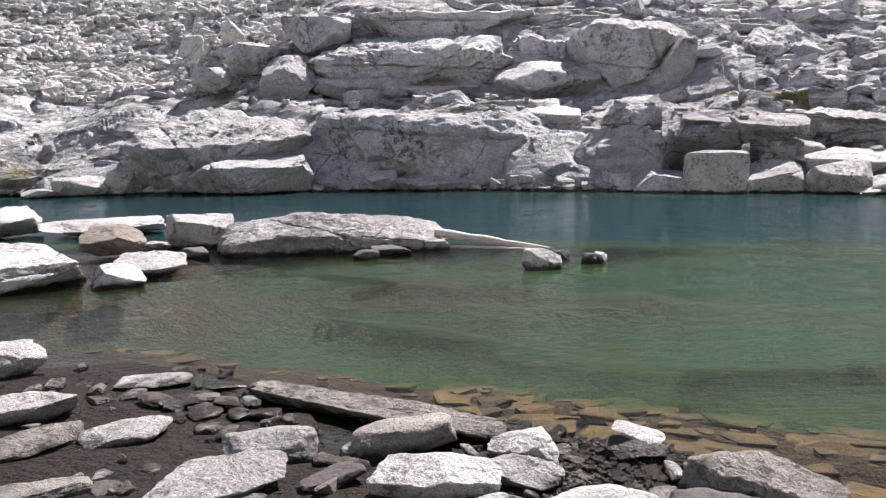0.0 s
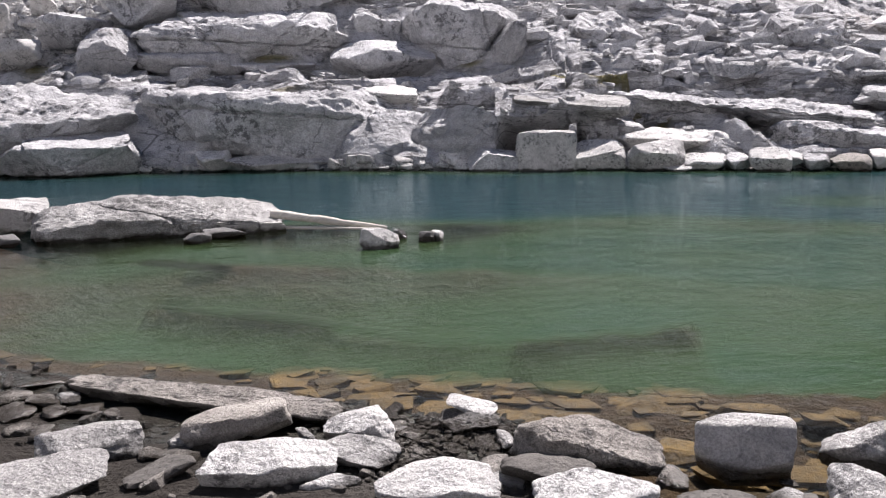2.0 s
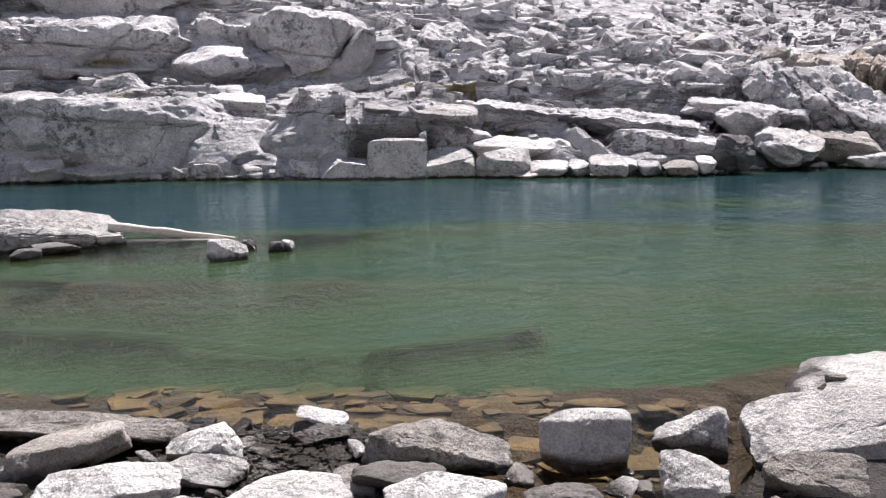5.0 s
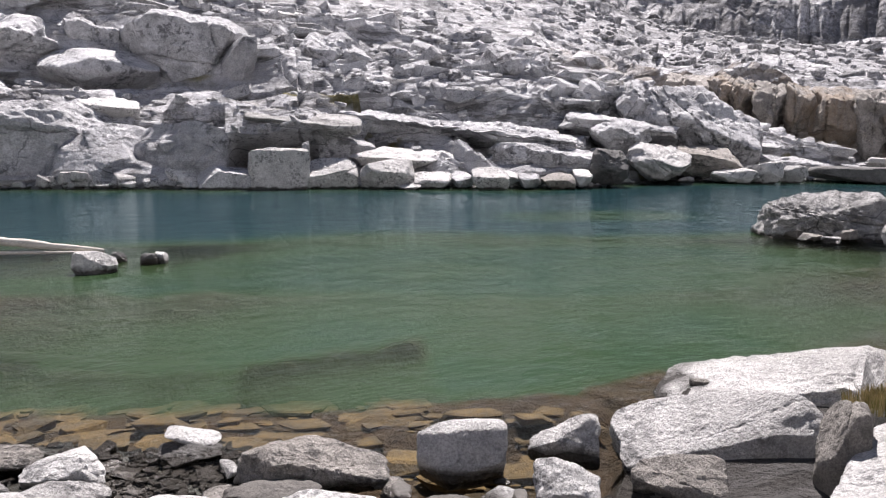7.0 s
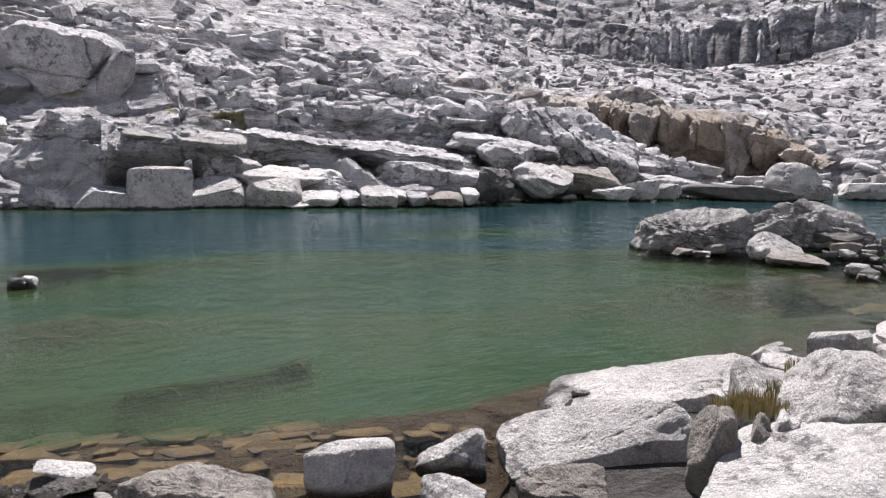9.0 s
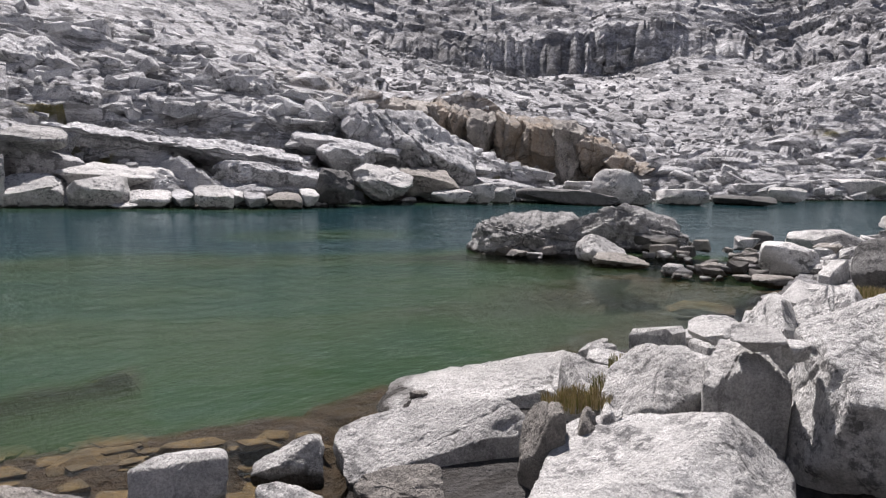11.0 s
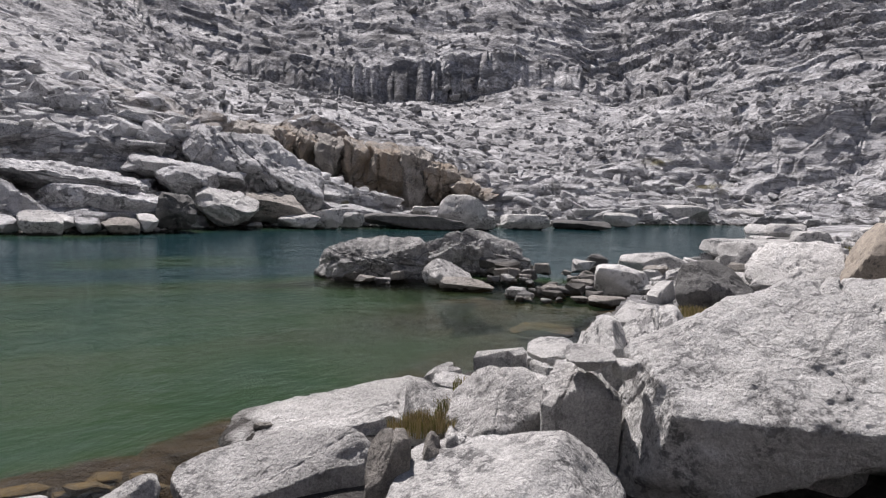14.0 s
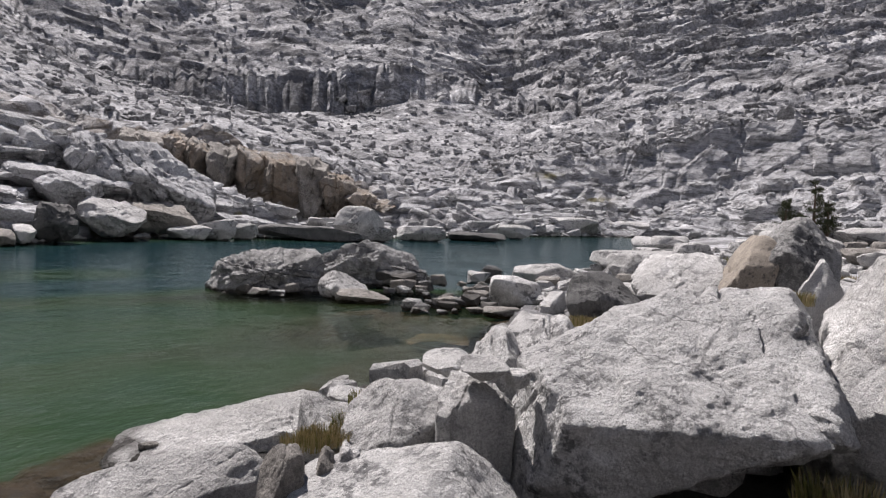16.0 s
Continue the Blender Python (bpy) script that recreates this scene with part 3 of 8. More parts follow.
def build_ground():
    view = np.arange(-34, 99.01, 0.125)
    rest = np.arange(102, 325, 3.0)
    azs = np.concatenate([view, rest])
    azs = np.where(azs > 180, azs - 360, azs)
    order = np.argsort(azs)
    azs = azs[order]
    n = len(azs)
    knots = np.array(sorted(PROFILES))
    table = np.array([PROFILES[k] for k in knots])          # knots x curves x 2
    a = np.radians(azs)
    # part one: bank and lake bed
    s = np.linspace(0, 1, 62)
    rs = far_shore(azs)
    inner = np.concatenate([np.linspace(0.02, 4.0, 8), np.linspace(4.15, 9.0, 62)])
    rows = [np.full(n, r) for r in inner] + [9.0 + (rs - 9.0) * t ** 1.25 for t in s[1:]]
    r1 = np.array(rows)
    x1, y1 = r1 * np.sin(a), r1 * np.cos(a)
    az1 = np.broadcast_to(azs, r1.shape)
    z1 = basin(x1.ravel(), y1.ravel(), az1.ravel(), r1.ravel()).reshape(r1.shape)
    # part two: the slope
    el = np.array([np.interp(azs, knots, table[:, c, 0]) for c in range(table.shape[1])])
    rr = np.array([np.interp(azs, knots, table[:, c, 1]) for c in range(table.shape[1])])
    for c in range(table.shape[1]):                          # buttresses and bays
        p = np.stack([azs * 0.16, 0 * azs + 3.1 * (c // 2), 0 * azs], 1)
        rr[c] += (0.9 if c < 7 else 1.2) * fractal(p, 3, 40) * (0.4 if c == 0 else 1) * (c > 0)
        q = np.stack([azs * 0.30, 0 * azs + 7.7 * c, 0 * azs], 1)
        el[c] += (0.0 if c < 1 else 0.22 if c < 10 else 0.1) * fractal(q, 3, 60)
    rr[1] += 1.8 * step(-22, -18, azs) * step(14, 10, azs)
    rr[4] += 2.0 * step(-15, -12, azs) * step(19, 15, azs)
    zz = EYE + rr * np.tan(np.radians(el))
    edge_r, edge_z = r1[-1], z1[-1]
    r2, z2, seg = [], [], []
    pr, pz = edge_r, edge_z
    for c, count in enumerate(SEGMENT_ROWS):
        for k in range(1, count + 1):
            t = k / count
            r2.append(pr + (rr[c] - pr) * t)
            z2.append(pz + (zz[c] - pz) * t)
            seg.append(c)
        pr, pz = rr[c], zz[c]
    r2, z2, seg = np.array(r2), np.array(z2), np.array(seg)
    pts = np.stack([r2 * np.sin(a), r2 * np.cos(a), z2], -1)
    m = len(r2)
    flat = pts.reshape(-1, 3)
    azf = np.broadcast_to(azs, r2.shape).ravel()
    segf = np.repeat(seg, n)
    dist = r2.ravel()
    # outward direction of the sheet
    du = np.gradient(pts, axis=0)
    dv = np.gradient(pts, axis=1)
    nrm = np.cross(dv, du)
    nrm /= np.linalg.norm(nrm, axis=-1, keepdims=True) + 1e-9
    nrm = nrm.reshape(-1, 3)
    nrm[nrm[:, 2] < -0.2] *= 1
    fade = np.repeat(np.clip((np.arange(m) - 1) / 6, 0, 1), n)
    far = step(75, 110, dist)
    # coordinates along the slope, into it and up; the beds dip to one side
    near = dist < 78
    reach = np.where(near, 1.0, 0.5)
    along = np.radians(azf) * np.where(near, 42.0, 170.0)
    tilt = np.where(near, np.where(azf < 20, 0.02, 0.11), 0.0)
    turns = np.linspace(0, 100, 401)                  # the far beds dip towards the valley from both sides
    fall = np.cumsum(np.interp(turns, (40, 66, 80, 99), (0.16, 0.10, -0.12, -0.20))) * np.radians(0.25) * 170.0
    lean = np.where(near, tilt * along, np.interp(azf, turns, fall))
    wall = np.isin(segf, (0, 1, 4)) & (azf < 21)
    cliff = np.isin(segf, (9, 12))
    bench = np.isin(segf, (2, 3)) | (np.isin(segf, (5, 6)) & (azf < -10))

    def frame_of(z):
        return np.stack([along, dist, z + lean], 1)
    warp = fractal(frame_of(flat[:, 2]) * 0.11 * reach[:, None], 3, 11)
    # beds weathered into treads and risers, and split by joints into blocks that stand proud or back
    move = 0 * dist
    sheer = (segf == 9) & (azf > 43) & (azf < 64)
    bare = flat[:, 2].copy()
    hollow = np.isin(segf, (0, 1, 2)) & (azf > 15.0) & (azf < 22.2) & (dist < 37.5)
    calm = np.where(wall | cliff | hollow, 0.08, np.where(azf < -8, 0.55, 1.0))
    for bed, (thick, wave, width, proud) in enumerate(((1.3, 1.1, 0.09, 0.6), (0.5, 0.7, 0.2, 0.2))):
        t = thick / reach
        q = (bare + lean + wave * t * warp) / t
        base = np.floor(q)
        saw = q - base
        keep = 0.68 + 0.18 * smooth_noise(np.stack([base * 3.7, along * 0.05 * reach, 0 * q], 1), 6)
        rise = step(0, 1, np.clip((saw - keep) / (1 - keep), 0, 1))
        some = step(-0.45, -0.1, smooth_noise(np.stack([along * 0.05 * reach, base * 1.9, dist * 0.08 * reach], 1), 14 + bed))
        flat[:, 2] += (rise - saw) * np.where(near, 0.58, 0.30) * t * some * calm * fade
        offs = []
        for up in (0, 1):
            lay = base + up
            f1, f2, own = cells(np.stack([(along + 0.6 * warp) * width * reach + lay * 13.7, lay * 1.7 + 0.5, dist * width * 0.5 * reach], 1), 21 + 7 * bed)
            offs.append((own - 0.5) * proud * step(0.0, 0.10, f2 - f1) - 0.12 * proud * (1 - step(0.0, 0.07, f2 - f1)))
        move += (offs[0] * (1 - rise) + offs[1] * rise) * calm
    fr = frame_of(flat[:, 2]) * reach[:, None]
    # upright blocks on the walls
    f1, f2, own = cells(fr * np.array([0.17, 0.2, 0.13]) + 0.35 * warp[:, None], 61)
    move += np.where(wall | cliff, (own - 0.5) * step(0.0, 0.10, f2 - f1) * 0.7 - 0.12 * (1 - step(0, 0.03, f2 - f1)), 0)
    # broken rock on benches and in patches elsewhere
    rubble = np.where(bench, 0.25, step(0.1, 0.6, smooth_noise(fr * 0.3, 37))) * np.where(wall, 0.0, 1.0)
    g1, g2, own2 = cells(fr * np.array([0.9, 1.0, 0.3]) + 0.3 * warp[:, None], 31)
    move += (own2 - 0.45) * step(0.0, 0.25, g2 - g1) * 0.26 * (0.05 + rubble)
    move += 0.3 * fractal(fr * 0.2, 3, 33) + np.where(wall, 0.05, 0.025) * fractal(fr * 0.9, 3, 35)
    # tilted faces of broken blocks, large and small
    for freq, amp, seed in ((0.22, 0.36, 91), (0.62, 0.12, 95)):
        fq = frame_of(flat[:, 2]) * reach[:, None] * np.array([freq * 0.7, freq, freq * 1.6]) + 0.3 * warp[:, None]
        t1, t2, own, local = cells(fq, seed, True)
        turn = own * 44.0
        lean = np.cos(turn) * local[:, 0] + np.sin(turn) * local[:, 2] - 0.35 * local[:, 1]
        move += amp * (lean + 0.25 * (own - 0.5)) * np.where(wall, 0.5, np.where(far > 0.5, 0.9, 1.0)) * step(0, 0.06, t2 - t1)
    move = np.where(sheer, move * 0.6, move)
    move = move / reach * np.where(near, 1.0, 0.5 + 0.7 * step(66, 74, azf) * step(230, 180, dist))
    # vertical ribs on the dark cliff bands, gullies above
    rib = np.abs(smooth_noise(np.stack([along * 0.5 + 0.6 * warp, 0.02 * dist, 0.08 * flat[:, 2]], 1), 44)) + 0.5 * np.abs(smooth_noise(np.stack([along * 1.3, 0.02 * dist, 0.1 * flat[:, 2]], 1), 45))
    move += np.where((segf == 12) & (azf < 76), (rib - 0.4) * 2.2, 0) + np.where(sheer, (rib - 0.4) * 1.6 * step(43.5, 47, azf), 0)
    gully = np.abs(fractal(np.stack([azf * 0.11 + 0.25 * warp, dist * 0.004, 0 * dist], 1), 3, 46))
    move += (gully - 0.3) * 6.0 * step(150, 230, dist)
    move = np.where(hollow, 0.1 * move, move)
    flat = flat + nrm * (move * fade)[:, None]
    pts = flat.reshape(m, n, 3)
    low = np.stack([x1, y1, z1], -1)
    ob = grid_object("ground", np.concatenate([low, pts]), ground_material(), False, True)
    tagged(ob, "pale grey granite slopes, ledges and sandy lake bed", "mountain ground", kind="structure")
    # masks by place
    me = ob.data
    total = len(me.vertices)
    head = low.shape[0] * n

    def mask(name, values):
        me.attributes.new(name, "FLOAT", "POINT").data.foreach_set("value", np.ascontiguousarray(values, dtype=np.float32))
    zero = np.zeros(head)
    mask("far", np.concatenate([zero, step(80, 150, dist)]))
    rust = np.isin(segf, (9,)) * step(41, 44, azf) * step(63, 59, azf) * (0.8 + 0.5 * smooth_noise(flat * 0.12, 3))
    rust = rust + np.isin(segf, (6, 7)) * 0.3 * step(36, 39, azf) * step(50, 46, azf)
    mask("wall", np.concatenate([zero, np.where(wall, 1.0, 0.0)]))
    mask("rust", np.concatenate([zero, np.clip(rust, 0, 1)]))
    spots = np.exp(-(((azf + 27.5) / 1.2) ** 2 + ((dist - 41) / 1.0) ** 2)) + np.exp(-(((azf - 43) / 2.2) ** 2 + ((dist - 38.0) / 0.9) ** 2)) * step(0.9, 0.5, flat[:, 2]) + np.exp(-(((azf + 14.6) / 1.0) ** 2 + ((dist - 43.5) / 1.3) ** 2))
    height = np.degrees(np.arctan2(flat[:, 2] - EYE, dist))
    patchy = step(-0.35, 0.15, smooth_noise(flat * 0.9, 79))
    for at, up, wide, tall in ((74.0, 2.2, 0.9, 0.22), (14.2, 3.5, 2.0, 0.28), (-14.4, 3.95, 1.0, 0.35), (-0.1, 4.05, 1.6, 0.2), (50.4, -2.85, 1.2, 0.2), (43.3, -2.95, 1.6, 0.3), (77.0, 0.6, 1.2, 0.25)):
        spots = spots + 1.3 * np.exp(-((azf - at) / wide) ** 2 - ((height - up) / tall) ** 2) * patchy
    mossy = np.clip(spots, 0, 1) + np.isin(segf, (2, 3)) * step(0.25, 0.45, smooth_noise(flat * 0.22, 77)) * step(0.1, 0.4, smooth_noise(flat * 1.1, 78)) * step(80, 60, dist) * step(0.7, 0.88, nrm[:, 2])
    mask("moss", np.concatenate([zero, np.clip(mossy, 0, 1) * 0.85]))
    xf, yf, rf, af = x1.ravel(), y1.ravel(), r1.ravel(), az1.ravel()
    soil = np.maximum(step(58, 46, af) * step(40, 22, rf), step(-0.02, -0.2, z1.ravel()))
    soil = np.maximum(soil, step(12, 9, rf) * 0.8)
    mask("soil", np.concatenate([soil, np.zeros(m * n)]))
    gravel = np.clip(mound(xf, yf, 0.9, 4.95, 1.1, 5.05, 0.75) * 1.4, 0, 1)
    mask("gravel", np.concatenate([gravel, np.zeros(m * n)]))
    return low, pts, seg, azs


LOW, SLOPE, SEG, AZS = build_ground()

def build_water():
    az = np.concatenate([np.arange(-60, 100, 0.5), np.arange(100, 300, 8.0)])
    az = np.where(az > 180, az - 360, az)
    az = np.sort(az)
    r = np.concatenate([np.linspace(3, 20, 110), np.linspace(20.4, 72, 70)])
    rr, aa = np.meshgrid(r, az, indexing="ij")
    x, y = rr * np.sin(np.radians(aa)), rr * np.cos(np.radians(aa))
    # depth where the camera's slanting line of sight meets the bed, fitted to the camera's view
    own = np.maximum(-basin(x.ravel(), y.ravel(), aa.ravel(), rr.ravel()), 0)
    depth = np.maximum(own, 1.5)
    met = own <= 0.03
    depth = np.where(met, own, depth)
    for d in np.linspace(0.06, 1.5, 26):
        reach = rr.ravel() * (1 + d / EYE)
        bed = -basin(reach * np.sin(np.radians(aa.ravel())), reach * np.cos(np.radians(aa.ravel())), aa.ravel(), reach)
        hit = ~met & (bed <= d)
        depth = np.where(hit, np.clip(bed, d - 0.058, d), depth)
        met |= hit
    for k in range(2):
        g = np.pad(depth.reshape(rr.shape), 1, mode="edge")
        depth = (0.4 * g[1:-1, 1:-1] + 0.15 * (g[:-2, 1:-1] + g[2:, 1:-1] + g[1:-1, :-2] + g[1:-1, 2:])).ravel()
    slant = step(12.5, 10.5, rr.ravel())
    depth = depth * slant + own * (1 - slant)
    ob = grid_object("water", np.stack([x, y, 0 * x], -1), water_material(), True, True)
    # close to the bank these values follow the camera's sightline, not the plumb depth
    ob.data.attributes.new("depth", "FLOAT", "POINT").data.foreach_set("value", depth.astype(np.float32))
    ob.visible_shadow = False
    return tagged(ob, "clear green and teal mountain lake water with small ripples", "lake water", kind="structure")


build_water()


# ---- rocks ----
SPHERES = {}


def sphere(detail):
    if detail not in SPHERES:
        b = bmesh.new()
        bmesh.ops.create_icosphere(b, subdivisions=detail, radius=1.0)
        b.verts.ensure_lookup_table()
        v = np.array([q.co[:] for q in b.verts])
        f = np.array([[q.index for q in face.verts] for face in b.faces])
        b.free()
        SPHERES[detail] = (v / np.linalg.norm(v, axis=1, keepdims=True), f)
    return SPHERES[detail]


def rock_points(size, seed=0, box=4.0, cuts=5, rough=0.05, wedge=(0, 0), detail=4, planes=(), joints=()):
    """Points and faces of one rock: a block broken along flat joints, its edges a little worn, undercut at the foot. It stands on z = 0."""
    d, f = sphere(detail)
    rng = np.random.default_rng(seed + 101)
    box = box * 1.35
    faces = []
    for k in range(max(cuts, 0) + 3):                 # broken corners
        nn = rng.normal(size=3) * (1, 1, 0.9)
        nn[2] = abs(nn[2])
        nn /= np.linalg.norm(nn)
        lim = (np.abs(nn) ** (box / (box - 1))).sum() ** ((box - 1) / box) * rng.uniform(0.60, 0.90)
        faces.append((nn, lim))
    first = rng.uniform(0, 6.28)
    for k in range(3 if cuts > 0 else 0):             # undercut foot
        turn = first + k * 2.1 + rng.uniform(-0.5, 0.5)
        nn = np.array([math.cos(turn), math.sin(turn), -rng.uniform(0.35, 0.8)])
        faces.append((nn / np.linalg.norm(nn), rng.uniform(0.66, 0.85)))
    for nx, ny, nz, lim in planes:
        nn = np.array([nx, ny, nz], float)
        faces.append((nn / np.linalg.norm(nn), lim))
    power = 16.0 + 6.0 * min(box, 8.0)
    warped = d + 0.035 * np.stack([fractal(d * 2.2 + 9.1 * k, 3, seed + 50 + k) for k in range(3)], 1)
    gauge = ((np.abs(warped) ** box).sum(1) ** (1 / box)) ** power
    for nn, lim in faces:
        gauge = gauge + (np.maximum(warped @ nn, 0) / lim) ** power
    v = d / (gauge ** (1 / power))[:, None]
    v = v * (1 + rough * 0.9 * fractal(d * 1.4 + rng.uniform(-50, 50, 3), 3, seed)[:, None])
    if detail >= 5 and not joints:                    # open joints
        for k in range(1 + seed % 2):
            nn = rng.normal(size=3) * (1, 1, 0.35)
            nn /= np.linalg.norm(nn)
            gap = np.abs(v @ nn - rng.uniform(-0.5, 0.5) + 0.07 * smooth_noise(v * 3, seed + k) + 0.02 * smooth_noise(v * 11, seed + k))
            v = v * (1 - 0.05 * np.exp(-(gap / (0.03 if detail == 5 else 0.02)) ** 2)[:, None])
    for nx, ny, nz, off in joints:
        nn = np.array([nx, ny, nz], float)
        nn /= np.linalg.norm(nn)
        gap = np.abs(v @ nn - off + 0.05 * smooth_noise(v * 3, seed + 77) + 0.015 * smooth_noise(v * 14, seed + 78))
        v = v * (1 - 0.075 * np.exp(-(gap / 0.02) ** 2)[:, None])
    size = np.array(size, float)
    low, high = v.min(0), v.max(0)
    v = ((v - low) / (high - low) - 0.5) * size
    lift = 1 + wedge[0] * v[:, 0] / size[0] * 2 + wedge[1] * v[:, 1] / size[1] * 2
    v[:, 2] = (v[:, 2] + size[2] / 2) * np.where(v[:, 2] > -size[2] / 4, lift, 1) - size[2] / 2
    mean = float(np.cbrt(size.prod()))
    q = v / mean + rng.uniform(-50, 50, 3)
    out = d / size
    out /= np.linalg.norm(out, axis=1, keepdims=True)
    amt = fractal(q * 3.5, 3, seed + 9) * 0.14
    if detail >= 4:                                   # flakes broken from the skin, grain
        for scale, depth in ((1.5, 0.55), (3.6, 0.24)):
            c1, c2, own, local = cells(q * np.array([1, 1, 1.5]) * scale + 0.6 * amt[:, None], seed + 5, True)
            turn = own * 37.0
            lean = np.cos(turn) * local[:, 0] + np.sin(turn) * local[:, 1] + np.cos(turn * 1.7) * local[:, 2]
            amt = amt + (0.5 * (own - 0.5) + 0.45 * lean) * depth * step(0, 0.08, c2 - c1)
        amt = amt + 0.20 * fractal(q * 13, 4, seed + 3, 0.6)
    v = v + out * (amt * rough * mean)[:, None]
    v[:, 2] += size[2] / 2
    return v, f


def mesh_of(name, v, f, mat, smooth=True):
    me = bpy.data.meshes.new(name)
    me.from_pydata(v.tolist(), [], [list(face) for face in f])
    me.polygons.foreach_set("use_smooth", np.full(len(me.polygons), smooth))
    me.materials.append(mat)
    me.update()
    if smooth:
        me.set_sharp_from_angle(angle=radians(30))
    return me


def block_shape(rng, chamfer=0.1, skew=0.34):
    """A rough hexahedral block of unit size with chamfered edges and shifted corners: points and faces."""
    shift = rng.uniform(-skew, skew, (2, 2, 2, 3))
    vs, index = [], {}
    for axis in range(3):
        for i in (0, 1):
            for j in (0, 1):
                for k in (0, 1):
                    corner = np.array([i, j, k]) - 0.5
                    inset = np.sign(corner) * chamfer * rng.uniform(0.5, 1.4)
                    inset[axis] = 0
                    index[axis, i, j, k] = len(vs)
                    vs.append(corner - inset + shift[i, j, k] * 0.5)
    fs = []
    for axis in range(3):
        b, c = [q for q in range(3) if q != axis]
        for side in (0, 1):
            ring = []
            for p, q in ((0, 0), (1, 0), (1, 1), (0, 1)):
                key = [0, 0, 0]
                key[axis], key[b], key[c] = side, p, q
                ring.append(index[(axis, *key)])
            fs.append(ring)
        for p in (0, 1):
            for q in (0, 1):
                lo, hi = [0, 0, 0], [0, 0, 0]
                lo[b] = hi[b] = p
                lo[c] = hi[c] = q
                hi[axis] = 1
                fs.append([index[(b, *lo)], index[(b, *hi)], index[(c, *hi)], index[(c, *lo)]])
    for i in (0, 1):
        for j in (0, 1):
            for k in (0, 1):
                fs.append([index[0, i, j, k], index[1, i, j, k], index[2, i, j, k]])
    return np.array(vs), fs


def boulder(name, at, size, turn=0, seed=0, mat=None, label="", category="boulder", group="", tilt=(0, 0), sink=0.12, parent=None, **how):
    """One boulder, standing at the point on its base, sunk a little into what it lies on."""
    small = how.get("detail", 4) < 4
    if small:                                         # a plain broken stone
        v, f = block_shape(np.random.default_rng(seed + 7), 0.13, 0.42)
        v = v / np.abs(v).max(0) * 0.5 * (size[0], size[1], size[2] * (1 + sink)) + (0, 0, size[2] * (1 - sink) / 2)
    else:
        v, f = rock_points((size[0], size[1], size[2] * (1 + sink)), seed, **how)
        v[:, 2] -= size[2] * sink
    ob = new(name, mesh_of(name, v, f, mat or GRANITE, not small))
    ob.matrix_world = pose(*at, tilt[0], tilt[1], turn)
    if parent:
        ob.parent = parent
        ob.matrix_parent_inverse = Matrix.Translation(parent.location).inverted()
    return tagged(ob, label, category, group)


def root_of(name, at, label, category, group=""):
    """An empty that carries the parts of one large thing."""
    ob = new(name)
    ob.location = at
    return tagged(ob, label, category, group)


def scatter(name, label, places, sizes, mat, seed, category="stones", flat=0.6, stretch=(1.0, 0.8), along=None, dip=0.0, tip=0.22, sink=0.3):
    """A field of loose angular stones or slabs too many to count, one mesh. along: spread of the turn from the contour, for bedded slabs."""
    rng = np.random.default_rng(seed)
    shapes = [block_shape(rng, rng.uniform(0.09, 0.22)) for k in range(40)]
    vs, fs, base = [], [], 0
    for p, s in zip(places, sizes):
        v, f = shapes[rng.integers(40)]
        az = math.atan2(p[0], p[1])
        if along is None:
            turn = Euler((rng.normal(0, tip), rng.normal(0, tip), rng.uniform(0, 6.3)))
        else:
            turn = Euler((rng.normal(0.06, tip), rng.normal(dip, tip), -az + rng.normal(0, along)))
        dims = np.array([s * stretch[0] * rng.uniform(0.7, 1.3), s * stretch[1] * rng.uniform(0.7, 1.2), s * flat * rng.uniform(0.6, 1.2)])
        vs.append((v * dims) @ np.array(turn.to_matrix()).T + p + (0, 0, dims[2] * (0.5 - sink)))
        fs += [[q + base for q in face] for face in f]
        base += len(v)
    me = bpy.data.meshes.new(name)
    me.from_pydata(np.concatenate(vs).tolist(), [], fs)
    me.materials.append(mat)
    me.update()
    return tagged(new(name, me), label, category, kind="stuff")

# foreground: rocks along the near water edge
boulder("long_rock", (-0.62, 6.02, -0.02), (2.4, 0.4, 0.17), -29, 61, GRANITE_WARM, "long low granite rock lying along the water edge", "boulder", group="bank rocks", detail=6, box=3, cuts=0, rough=0.045, planes=((-0.3, -0.2, 0.93, 0.62), (0.3, -0.3, 0.9, 0.72), (-0.5, -0.8, -0.2, 0.72), (0, -0.8, -0.6, 0.66)))
boulder("boulder", (-4.21, 7.23, 0.0), (0.99, 0.52, 0.3), 30.0, 901, GRANITE, "rounded pale granite boulder at the muddy water edge", "boulder", group="bank rocks", detail=5, box=3, cuts=3, rough=0.04, planes=((0.45, -0.3, 0.84, 0.72), (0.2, -0.9, -0.4, 0.75),))
boulder("flat_rock", (-3.29, 5.94, 0.0), (0.9, 0.41, 0.24), 28.8, 902, GRANITE, "flat pale granite slab with a dark undercut edge on wet mud", "boulder", group="bank rocks", detail=5, box=5, cuts=3, rough=0.05, planes=((0, -0.2, 0.97, 0.7), (0.7, -0.6, -0.35, 0.8), (0, -0.75, -0.66, 0.62),))
boulder("flat_rock", (-2.91, 5.39, 0.0), (0.79, 0.41, 0.12), 40.1, 903, GRANITE_WARM, "thin grey granite slab tilted in wet mud", "boulder", group="bank rocks", detail=5, box=5, cuts=3, rough=0.05, tilt=(4, -3), planes=((0.75, -0.55, 0.3, 0.75), (0, -0.8, -0.6, 0.7),))
